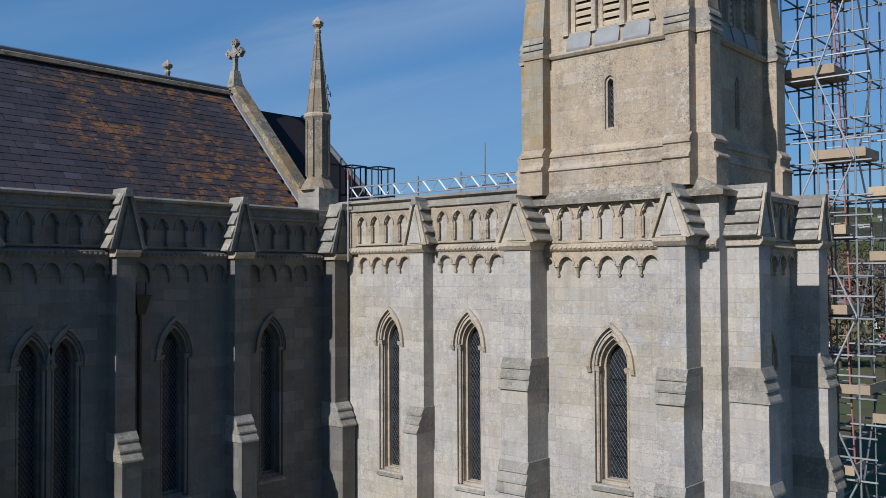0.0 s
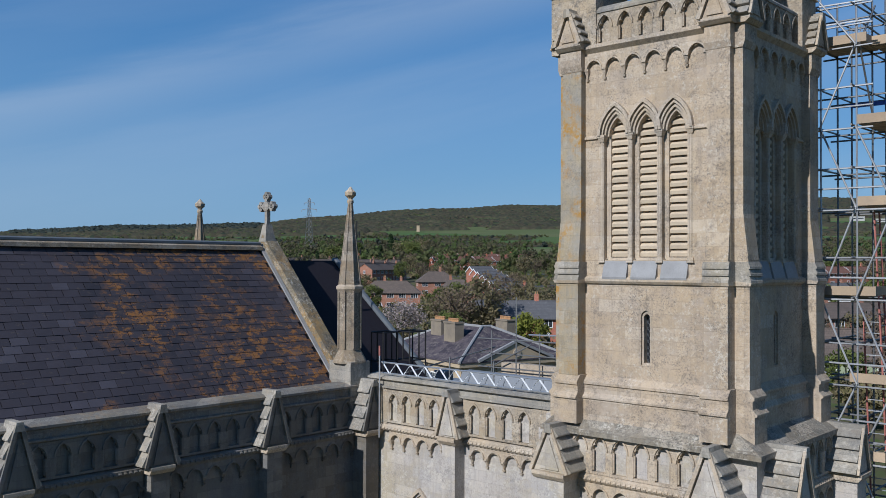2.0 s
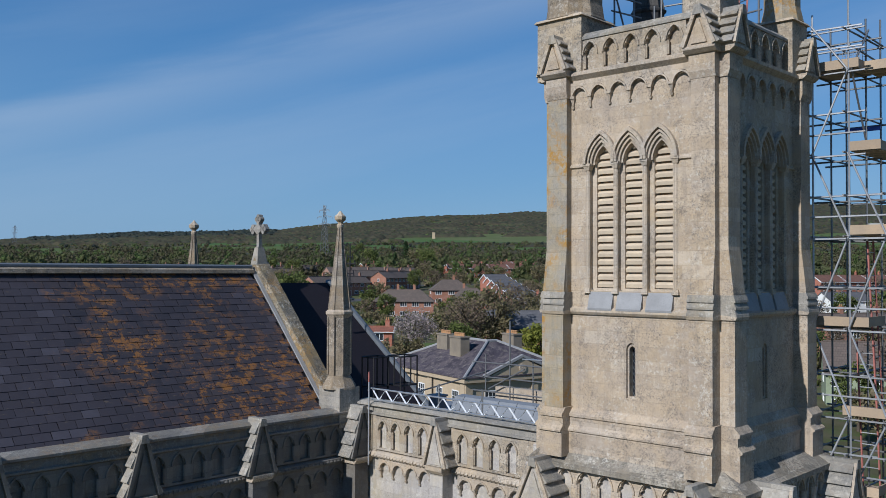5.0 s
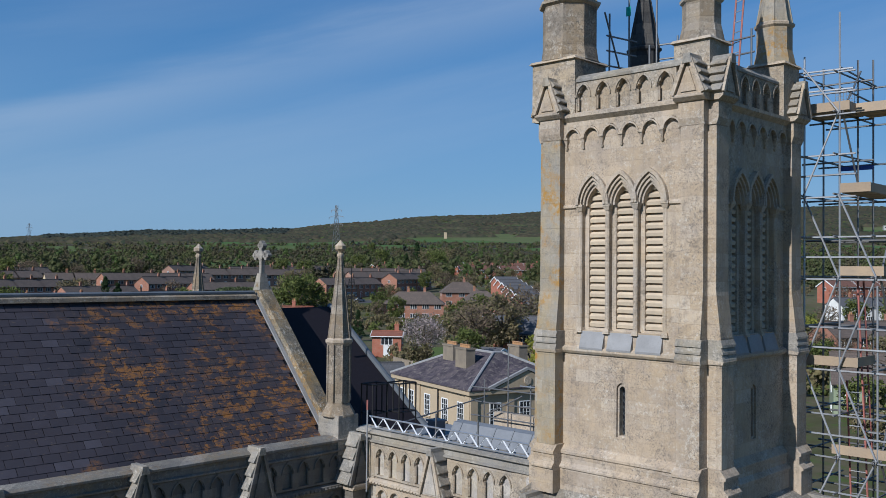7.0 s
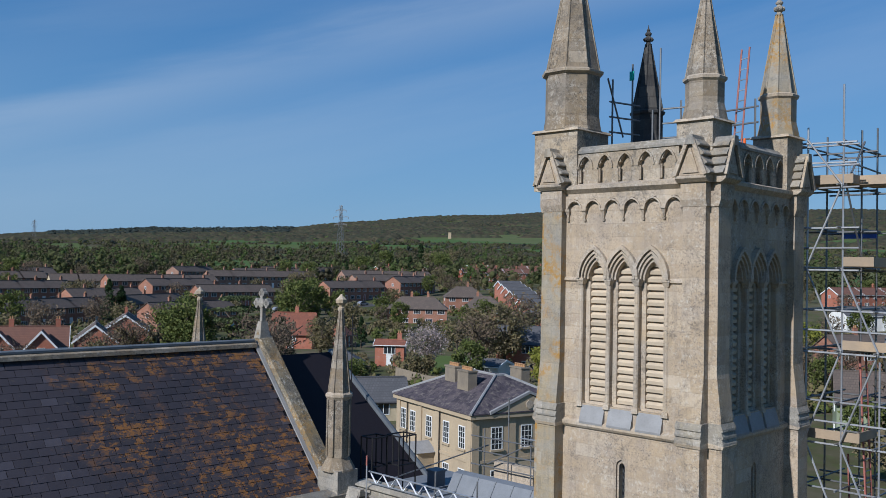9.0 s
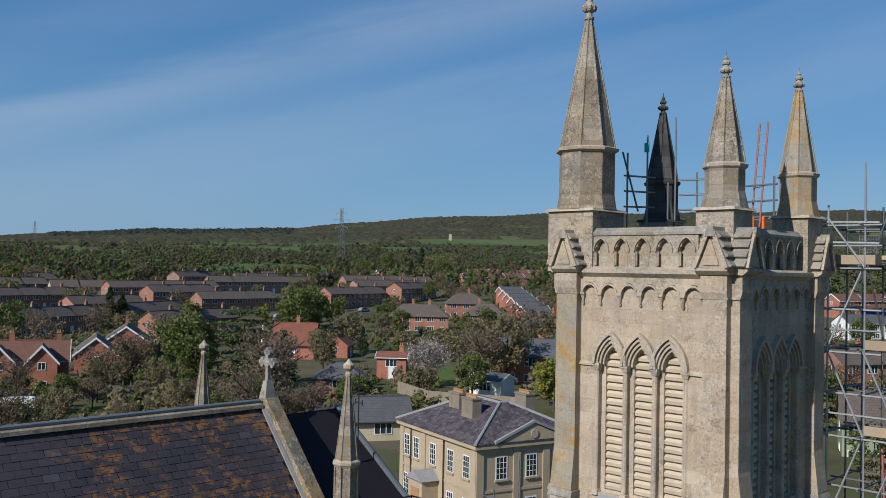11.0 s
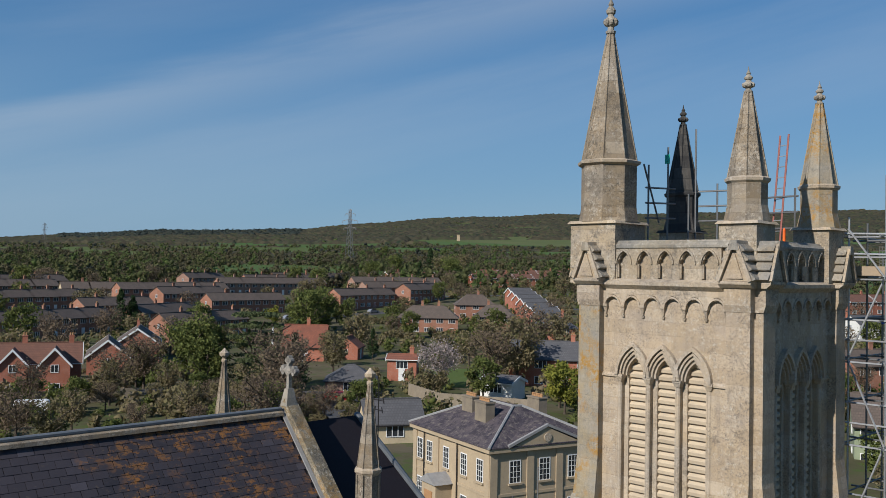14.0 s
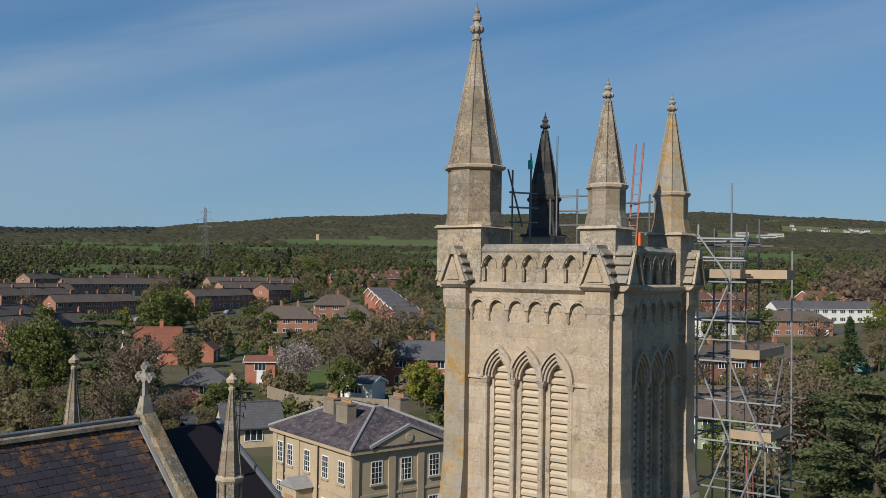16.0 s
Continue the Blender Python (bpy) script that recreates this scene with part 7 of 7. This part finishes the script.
PROTO = {
    "fresh": tree("round", 10, 8.5, LEAF_FRESH, "broad tree in fresh green leaf", clumps=60, per=60, at=on_ground(-204, 139, 0)),
    "fresh2": tree("round", 8, 6.5, LEAF_FRESH, "rounded garden tree in new leaf", clumps=44, per=50, at=on_ground(-168, 150, 10)),
    "olive": tree("round", 9, 7.5, LEAF_OLIVE, "tree with sparse olive spring foliage", clumps=46, per=40, at=on_ground(-120, 128, 40)),
    "brown": tree("round", 9, 8.0, LEAF_BROWN, "budding tree with bare brown twigs", clumps=60, per=26, leaf=0.2, limbs=16, at=on_ground(-118, 48, 0)),
    "dark": tree("cone", 11, 6.0, LEAF_DARK, "dark evergreen conifer with pointed crown", clumps=70, per=55, at=on_ground(-226, 99, 0)),
    "cedar": tree("cedar", 13.2, 13.5, LEAF_CEDAR, "spreading cedar with layered branches", clumps=130, per=60, at=on_ground(-107.5, 61, 0)),
    "blossom": tree("round", 8, 8, LEAF_BLOSSOM, "tree covered in pale pink blossom", clumps=60, per=44, leaf=0.18, at=on_ground(-91, 85, 0)),
    "yellow": tree("round", 7, 6.5, LEAF_YELLOW, "tree in bright yellow-green leaf", clumps=40, per=40, at=on_ground(-62, 80, 0)),
    "bush": tree("round", 3.2, 4.2, LEAF_OLIVE, "rounded garden shrub with olive leaves", "shrub", 26, 34, 0.2, limbs=5, at=on_ground(-110, 36, 0)),
    "bush2": tree("round", 3.0, 4.0, LEAF_FRESH, "leafy green shrub in a garden", "shrub", 26, 34, 0.2, limbs=5, at=on_ground(-105, 30, 0)),
}


# the same kinds with fewer, larger tufts, for the far gardens
PROTO_FAR = {
    "fresh": tree("round", 10, 8.5, LEAF_FRESH, "broad tree in fresh green leaf", clumps=60, per=60, at=on_ground(-204, 146, 0), sparse=True),
    "fresh2": tree("round", 8, 6.5, LEAF_FRESH, "rounded garden tree in new leaf", clumps=44, per=50, at=on_ground(-214, 166, 10), sparse=True),
    "olive": tree("round", 9, 7.5, LEAF_OLIVE, "tree with sparse olive spring foliage", clumps=46, per=40, at=on_ground(-205, 182, 40), sparse=True),
    "brown": tree("round", 9, 8.0, LEAF_BROWN, "budding tree with bare brown twigs", clumps=60, per=26, leaf=0.2, limbs=16, at=on_ground(-170, 216, 0), sparse=True),
    "dark": tree("cone", 11, 6.0, LEAF_DARK, "dark evergreen conifer with pointed crown", clumps=70, per=55, at=on_ground(-300, 240, 0), sparse=True),
    "yellow": tree("round", 7, 6.5, LEAF_YELLOW, "tree in bright yellow-green leaf", clumps=40, per=40, at=on_ground(-218, 140, 0), sparse=True),
    "bush": tree("round", 3.2, 4.2, LEAF_OLIVE, "rounded garden shrub with olive leaves", "shrub", 26, 34, 0.2, limbs=5, at=on_ground(-190, 180, 0), sparse=True),
    "bush2": tree("round", 3.0, 4.0, LEAF_FRESH, "leafy green shrub in a garden", "shrub", 26, 34, 0.2, limbs=5, at=on_ground(-178, 200, 0), sparse=True),
}


def plant(kind, x, y, s=1.0, turn=None):
    kinds_here = PROTO_FAR if bearing(x, y)[1] > 165 and kind in PROTO_FAR else PROTO
    o = copy_thing(kinds_here[kind], on_ground(x, y, (x * 37 + y * 17) % 360 if turn is None else turn))
    o.matrix_basis = o.matrix_basis @ Matrix.Diagonal((s, s, s * (0.92 + 0.16 * ((x * 7.3) % 1)), 1))
    taken.append((x, y))
    return o


for k, x, y, s in (("fresh", -113.5, 54, 1.2), ("fresh2", -108, 53, 1.1), ("olive", -109, 47, 0.6), ("dark", -104, 66, 0.8), ("brown", -95, 57, 1.2), ("brown", -88, 53, 1.1),
                   ("olive", -90, 48, 0.8), ("brown", -113, 41, 0.9), ("olive", -106, 37, 0.75), ("fresh", -190, 137, 1.35), ("fresh", -197, 141, 1.3), ("dark", -150, 100, 0.75), ("olive", -128, 92, 0.8),
                   ("dark", -132, 106, 0.6), ("olive", -110, 112, 0.9), ("olive", -84, 96, 1.25), ("brown", -86, 92, 1.2),
                   ("yellow", -66, 84, 1.0), ("fresh2", -76, 79, 0.9), ("bush", -84, 77, 1.3), ("olive", -130, 138, 0.6), ("bush2", -140, 142, 1.1), ("bush", -146, 140, 1.2), ("olive", -110, 132, 0.95),
                   ("olive", -118, 150, 1.1), ("dark", -112, 158, 0.7), ("cedar", -2, 60, 0.95), ("cedar", -9, 74, 0.7), ("brown", -13, 72, 1.2), ("brown", -17, 92, 1.1), ("olive", -22, 106, 0.9), ("dark", -27, 168, 1.0), ("fresh", -36, 240, 1.0), ("fresh2", -22, 128, 0.9), ("bush2", -15, 104, 1.6), ("bush2", -18, 112, 1.8), ("bush", -12, 96, 1.7), ("dark", -6, 66, 0.8), ("dark", -1, 70, 0.75), ("olive", -13, 84, 1.1), ("brown", -9, 80, 1.15), ("dark", 3, 72, 0.95), ("dark", 8, 70, 0.9),
                   ("fresh2", -16, 66, 0.8), ("bush", -12, 60, 1.5), ("olive", 2, 92, 1.2), ("fresh2", 10, 80, 1.1), ("fresh", -6, 140, 1.1), ("olive", 4, 160, 1.3),
                   ("fresh", -60, 222, 1.2), ("brown", -46, 220, 1.2), ("dark", -28, 240, 1.1), ("olive", -20, 230, 1.4), ("brown", 0, 250, 1.5), ("olive", 20, 290, 1.6), ("brown", -50, 380, 1.8), ("olive", -20, 400, 1.8),
                   ("dark", -227, 96, 1.05), ("fresh", -185, 128, 1.35), ("olive", -371, 381, 1.9), ("olive", -418, 421, 1.6), ("dark", -420, 402, 1.9), ("olive", -400, 392, 1.9), ("fresh", -430, 380, 1.6), ("fresh", -727, 631, 1.3), ("brown", -111, 132, 1.35), ("brown", -116, 136, 1.2), ("olive", -130, 139, 0.9), ("fresh2", -199, 104, 1.3), ("bush2", -72, 58, 1.0), ("dark", -70, 55, 0.35), ("bush", -64, 52, 0.9), ("bush2", -116, 30, 1.2), ("fresh2", -135, 28, 0.9), ("olive", -150, 40, 1.0), ("brown", -160, 52, 1.1), ("olive", -175, 75, 1.0),
                   ("fresh", -330, 330, 1.7), ("fresh", -322, 322, 1.5), ("olive", -340, 345, 1.6), ("dark", -335, 312, 1.2), ("fresh", -360, 300, 1.4), ("brown", -300, 300, 1.2)):
    plant(k, x, y, s)

# gardens between the houses
kinds = ("fresh2", "olive", "olive", "brown", "brown", "fresh2", "bush", "bush2", "bush", "bush2", "fresh", "yellow")
for attempt in range(430):
    yaw, d = radians(6 + 70 * rng.random()), 105 + 330 * rng.random() ** 0.8
    x, y = 13 - d * math.sin(yaw), -18 + d * math.cos(yaw)
    if any((x - a) ** 2 + (y - b2) ** 2 < 48 for a, b2 in taken):
        continue
    k = kinds[int(rng.integers(0, len(kinds)))]
    if k == "yellow" and rng.random() < 0.6:
        k = "olive"
    plant(k, x, y, 0.5 + 0.45 * rng.random() + d / 1500)


# close planting in the gardens below the nave
for attempt in range(150):
    yaw, d = radians(50 + 26 * rng.random()), 98 + 36 * rng.random()
    x, y = 13 - d * math.sin(yaw), -18 + d * math.cos(yaw)
    if any((x - a) ** 2 + (y - b2) ** 2 < 9 for a, b2 in taken):
        continue
    plant(("olive", "brown", "fresh2", "bush", "bush2", "bush2")[int(rng.integers(0, 6))], x, y, 0.36 + 0.34 * rng.random())


# far belts and hill woods: past counting
ICO = np.array([(0, 0, 1)] + [(0.894 * math.cos(math.tau * i / 5), 0.894 * math.sin(math.tau * i / 5), 0.447) for i in range(5)]
               + [(0.894 * math.cos(math.tau * (i + 0.5) / 5), 0.894 * math.sin(math.tau * (i + 0.5) / 5), -0.447) for i in range(5)] + [(0, 0, -1)])
ICO_FACES = np.array([f for i in range(5) for f in ((0, 1 + i, 1 + (i + 1) % 5), (1 + i, 6 + i, 1 + (i + 1) % 5), (1 + (i + 1) % 5, 6 + i, 6 + (i + 1) % 5), (6 + i, 11, 6 + (i + 1) % 5))])


def woods(name, label, n, place, size, mat, per=26, leaf=0.34, core=0.78, tall=1.0, squash=1.0, tiers=3):
    """A mass of trees or shrubs past counting: uneven clumps wrapped in leaf tufts, each standing on the ground."""
    cs, rs = [], []
    for i in range(n):
        x, y = place()
        s = size * (0.55 + 0.75 * rng.random())
        z = ground_z(x, y)
        for k in range(tiers):
            cs.append((x + s * 0.5 * rng.normal(), y + s * 0.5 * rng.normal(), z + s * tall * (0.3 + 0.42 * k)))
            rs.append(s * (0.75 - 0.12 * k))
    m = len(cs)
    v = np.repeat(ICO[None], m, 0) * np.array((1, 1, squash)) * (0.7 + 0.55 * rng.random((m, 12, 1))) * np.array(rs)[:, None, None] * core + np.array(cs)[:, None]
    f = (ICO_FACES[None] + 12 * np.arange(m)[:, None, None]).reshape(-1, 3)
    me = bpy.data.meshes.new(name)
    verts, faces = v.reshape(-1, 3).tolist(), f.tolist()
    if per:
        tufts = leaves_mesh(name, cs, np.array(rs) * 1.05, per, size * leaf, mat)
        co = np.empty(len(tufts.vertices) * 3)
        tufts.vertices.foreach_get("co", co)
        faces += (np.arange(len(tufts.vertices)).reshape(-1, 4) + len(verts)).tolist()
        verts += co.reshape(-1, 3).tolist()
        bpy.data.meshes.remove(tufts)
    me.from_pydata(verts, [], faces)
    me.polygons.foreach_set("use_smooth", [True] * len(faces))
    me.materials.append(mat)
    return tagged(new(name, me), label, "trees", kind="stuff")


def sector(d0, d1, power=1.0, y0=2, y1=80):
    def place():
        for attempt in range(12):
            yaw, d = radians(y0 + (y1 - y0) * rng.random()), d0 + (d1 - d0) * rng.random() ** power
            x, y = 13 - d * math.sin(yaw), -18 + d * math.cos(yaw)
            gap = -0.2 if d < 1500 else -0.4
            if not is_field(x, y) and noise.noise(Vector((x / 130, y / 130, 2.2))) > gap:
                break
        return x, y
    return place


def between_houses():
    for attempt in range(12):
        x, y = sector(108, 430, 0.9, 6, 76)()
        if all((x - a) ** 2 + (y - b2) ** 2 > 30 for a, b2 in spots_built):
            break
    return x, y


FAR_A = leaf_material("far_wood_olive", (0.122, 0.128, 0.05), (0.135, 0.132, 0.058), (0.098, 0.11, 0.046), 0.3, (0.09, 0.104, 0.046))
FAR_B = leaf_material("far_wood_brown", (0.12, 0.105, 0.058), (0.108, 0.10, 0.052), (0.13, 0.11, 0.066), 0.3, (0.10, 0.092, 0.058))
FAR_C = leaf_material("far_wood_dark", (0.040, 0.050, 0.042), (0.048, 0.056, 0.046), (0.035, 0.043, 0.038), 0.1)
FAR_D = leaf_material("far_wood_green", (0.10, 0.14, 0.045), (0.13, 0.165, 0.055), (0.08, 0.115, 0.04), 0.3)
spots_built = [p for p in taken[:190]]


def canopy_material():
    """Spring woods seen from afar: brown, olive and fresh green crowns side by side."""
    m = Mat("far_canopy", 0.9).matt()
    v = m.n.new("ShaderNodeTexVoronoi")
    v.inputs["Scale"].default_value = 0.12
    m.l.new(m.pos(), v.inputs["Vector"])
    crown = m.n.new("ShaderNodeSeparateColor")
    m.l.new(v.outputs["Color"], crown.inputs[0])
    c = m.mix(m.ramp(crown.outputs[0], 0.1, 0.9), (0.050, 0.042, 0.030), (0.088, 0.078, 0.046))
    c = m.mix(m.ramp(crown.outputs[1], 0.72, 0.8), c, (0.060, 0.069, 0.034))
    c = m.mix(m.ramp(crown.outputs[2], 0.84, 0.9), c, (0.030, 0.040, 0.026))
    c = m.mix(m.math("MULTIPLY", m.ramp(m.noise(0.007, 4, 0.6), 0.42, 0.6), 0.6), c, (0.052, 0.052, 0.036))
    return m.color(c).bump(m.noise(0.4, 5, 0.7), 0.6, 1.0).m


def canopy(label, d0, d1, rows, cols, height, cell, gap):
    """The closed roof of a wood: one rolling surface of crowns that sinks to the ground at its clearings."""
    verts = []
    for i in range(rows):
        for j in range(cols):
            yaw, d = 1 + 80 * (j + 0.5 * (i % 2)) / cols, d0 + (d1 - d0) * i / (rows - 1)
            x, y = 13 - d * math.sin(radians(yaw)), -18 + d * math.cos(radians(yaw))
            n = noise.noise(Vector((x / 130, y / 130, 2.2))) - gap
            up = 0.0 if is_field(x, y) or i in (0, rows - 1) else max(0.0, min(1.0, n * 12))
            lump = noise.noise(Vector((x / cell, y / cell, 3.0))) + 0.6 * noise.noise(Vector((x / cell * 2.3, y / cell * 2.3, 8.0)))
            verts.append((x, y, ground_z(x, y) - 2 + up * (height * (0.75 + 0.75 * lump) + 2)))
    faces = [(i * cols + j, i * cols + j + 1, (i + 1) * cols + j + 1, (i + 1) * cols + j) for i in range(rows - 1) for j in range(cols - 1)]
    me = bpy.data.meshes.new("wood_canopy")
    me.from_pydata(verts, [], faces)
    me.polygons.foreach_set("use_smooth", [True] * len(faces))
    me.materials.append(CANOPY)
    return tagged(new("wood_canopy", me), label, "woods", kind="stuff")


CANOPY = canopy_material()
canopy("closed canopy of brown and olive woods on hills", 1490, 3100, 230, 720, 6.5, 12, -0.4)
canopy("closed canopy of olive woods in the valley", 800, 1490, 130, 480, 2.2, 12, -0.12)
woods("garden_shrubbery", "low shrubs and hedges filling the gardens", 1300, between_houses, 1.6, LEAF_OLIVE, 26, 0.22, 0.5)
woods("garden_shrubbery", "green shrubs and hedges among houses", 700, between_houses, 1.4, LEAF_FRESH, 26, 0.22, 0.5)
woods("tree_belt", "belt of olive trees beyond the town", 750, sector(420, 800), 4.3, FAR_A, 34, 0.17, 0.5, 1.6)
woods("tree_belt", "belt of brown budding trees beyond the town", 1200, sector(440, 1000), 4.2, FAR_B, 32, 0.17, 0.5, 1.5)
woods("tree_belt", "fresh green trees in the valley", 420, sector(430, 1200), 4.8, FAR_D, 34, 0.16, 0.5, 1.4)
woods("tree_belt", "brown and olive trees among the eastern houses", 130, sector(340, 520, 1.0, 3, 13.5), 6.0, LEAF_BROWN, 60, 0.11, 0.4, 1.5)
woods("tree_belt", "belt of trees between distant fields", 2300, sector(800, 1480), 3.6, FAR_B, 12, 0.3, 0.7, 1.1, 0.8, 2)
woods("tree_belt", "olive trees between distant fields", 1900, sector(800, 1480), 3.6, FAR_A, 12, 0.3, 0.7, 1.1, 0.8, 2)
woods("tree_belt", "dark trees in distant hedgerows", 110, sector(480, 1450), 4.0, FAR_C, 26, 0.24)
woods("hill_wood", "woods covering the distant hills", 1800, sector(1500, 3100, 0.7), 4.6, FAR_B, 4, 0.35, 1.1, 0.9, 0.7, 2)
woods("hill_wood", "olive woods on the distant hills", 1500, sector(1500, 3050, 0.7), 4.6, FAR_A, 4, 0.35, 1.1, 0.9, 0.7, 2)
woods("hill_wood", "green trees on the distant slopes", 600, sector(1500, 2700, 0.9), 5.0, FAR_D, 4, 0.4, 1.1, 0.9, 0.7, 2)
woods("hill_wood", "dark plantation on the distant hills", 1900, sector(2350, 3000, 0.8, 54, 68), 9.0, FAR_C, 2, 0.4, 1.5, 0.6, 0.5, 2)
woods("hill_wood", "dark conifers along the hill crest", 500, sector(2300, 2950, 0.8, 4, 50), 6.0, FAR_C, 2, 0.4, 1.3, 0.7, 0.6, 2)

# ---- slates of the nave roof, course by course ----
def slate_courses():
    along = Vector((0, 1, 0))
    up = Vector((RX - EX, 0, RZ - EZ)).normalized()
    out = along.cross(up) * -1
    if out.z < 0:
        out = -out
    length = math.hypot(RX - EX, RZ - EZ)
    w, h = 0.46, 0.262
    start = Vector((EX, 0, EZ - 0.115))
    pieces = []
    for r in range(int(length / h)):
        k = 0
        y = -12.6 + (0.23 if r % 2 else 0.0)
        while y < -0.3:
            pieces.append((r, y, start + up * (r * h) + along * y))
            y += w
    return pieces, up, out, along, w, h


def slate_piece(up, out, along, w, h, dw, lift):
    g = 0.005
    a = [along * g, along * (w - g - dw), along * (w - g - dw) + up * (h * 1.25), along * g + up * (h * 1.25)]
    tails = (0.013 + lift, 0.013 + lift * 0.4, 0.003, 0.003)
    low = [p + out * t for p, t in zip(a, tails)]
    return low, [p + out * 0.009 for p in low]


pieces, up, out, along, sw, sh = slate_courses()
srng = random.Random(5)
shapes = []
for i in range(6):
    shapes.append(mesh_of(slab(B(), *slate_piece(up, out, along, sw, sh, srng.uniform(0, 0.012), srng.uniform(0, 0.012))), "slate", SLATE))
near = [p for p in pieces if -7.4 < p[1] < -1.4][:300]
far = [p for p in pieces if p not in near]
for r, y, place in near:
    o = new("slate", shapes[srng.randrange(6)])
    o.parent = nave_roof
    o.matrix_local = Matrix.Translation(place)
bm = B()
for r, y, place in far:
    lo, hi = slate_piece(up, out, along, sw, sh, srng.uniform(0, 0.012), srng.uniform(0, 0.012))
    slab(bm, [p + place for p in lo], [p + place for p in hi])
tagged(part("slate_rest", bm, SLATE, nave_roof), kind="stuff")
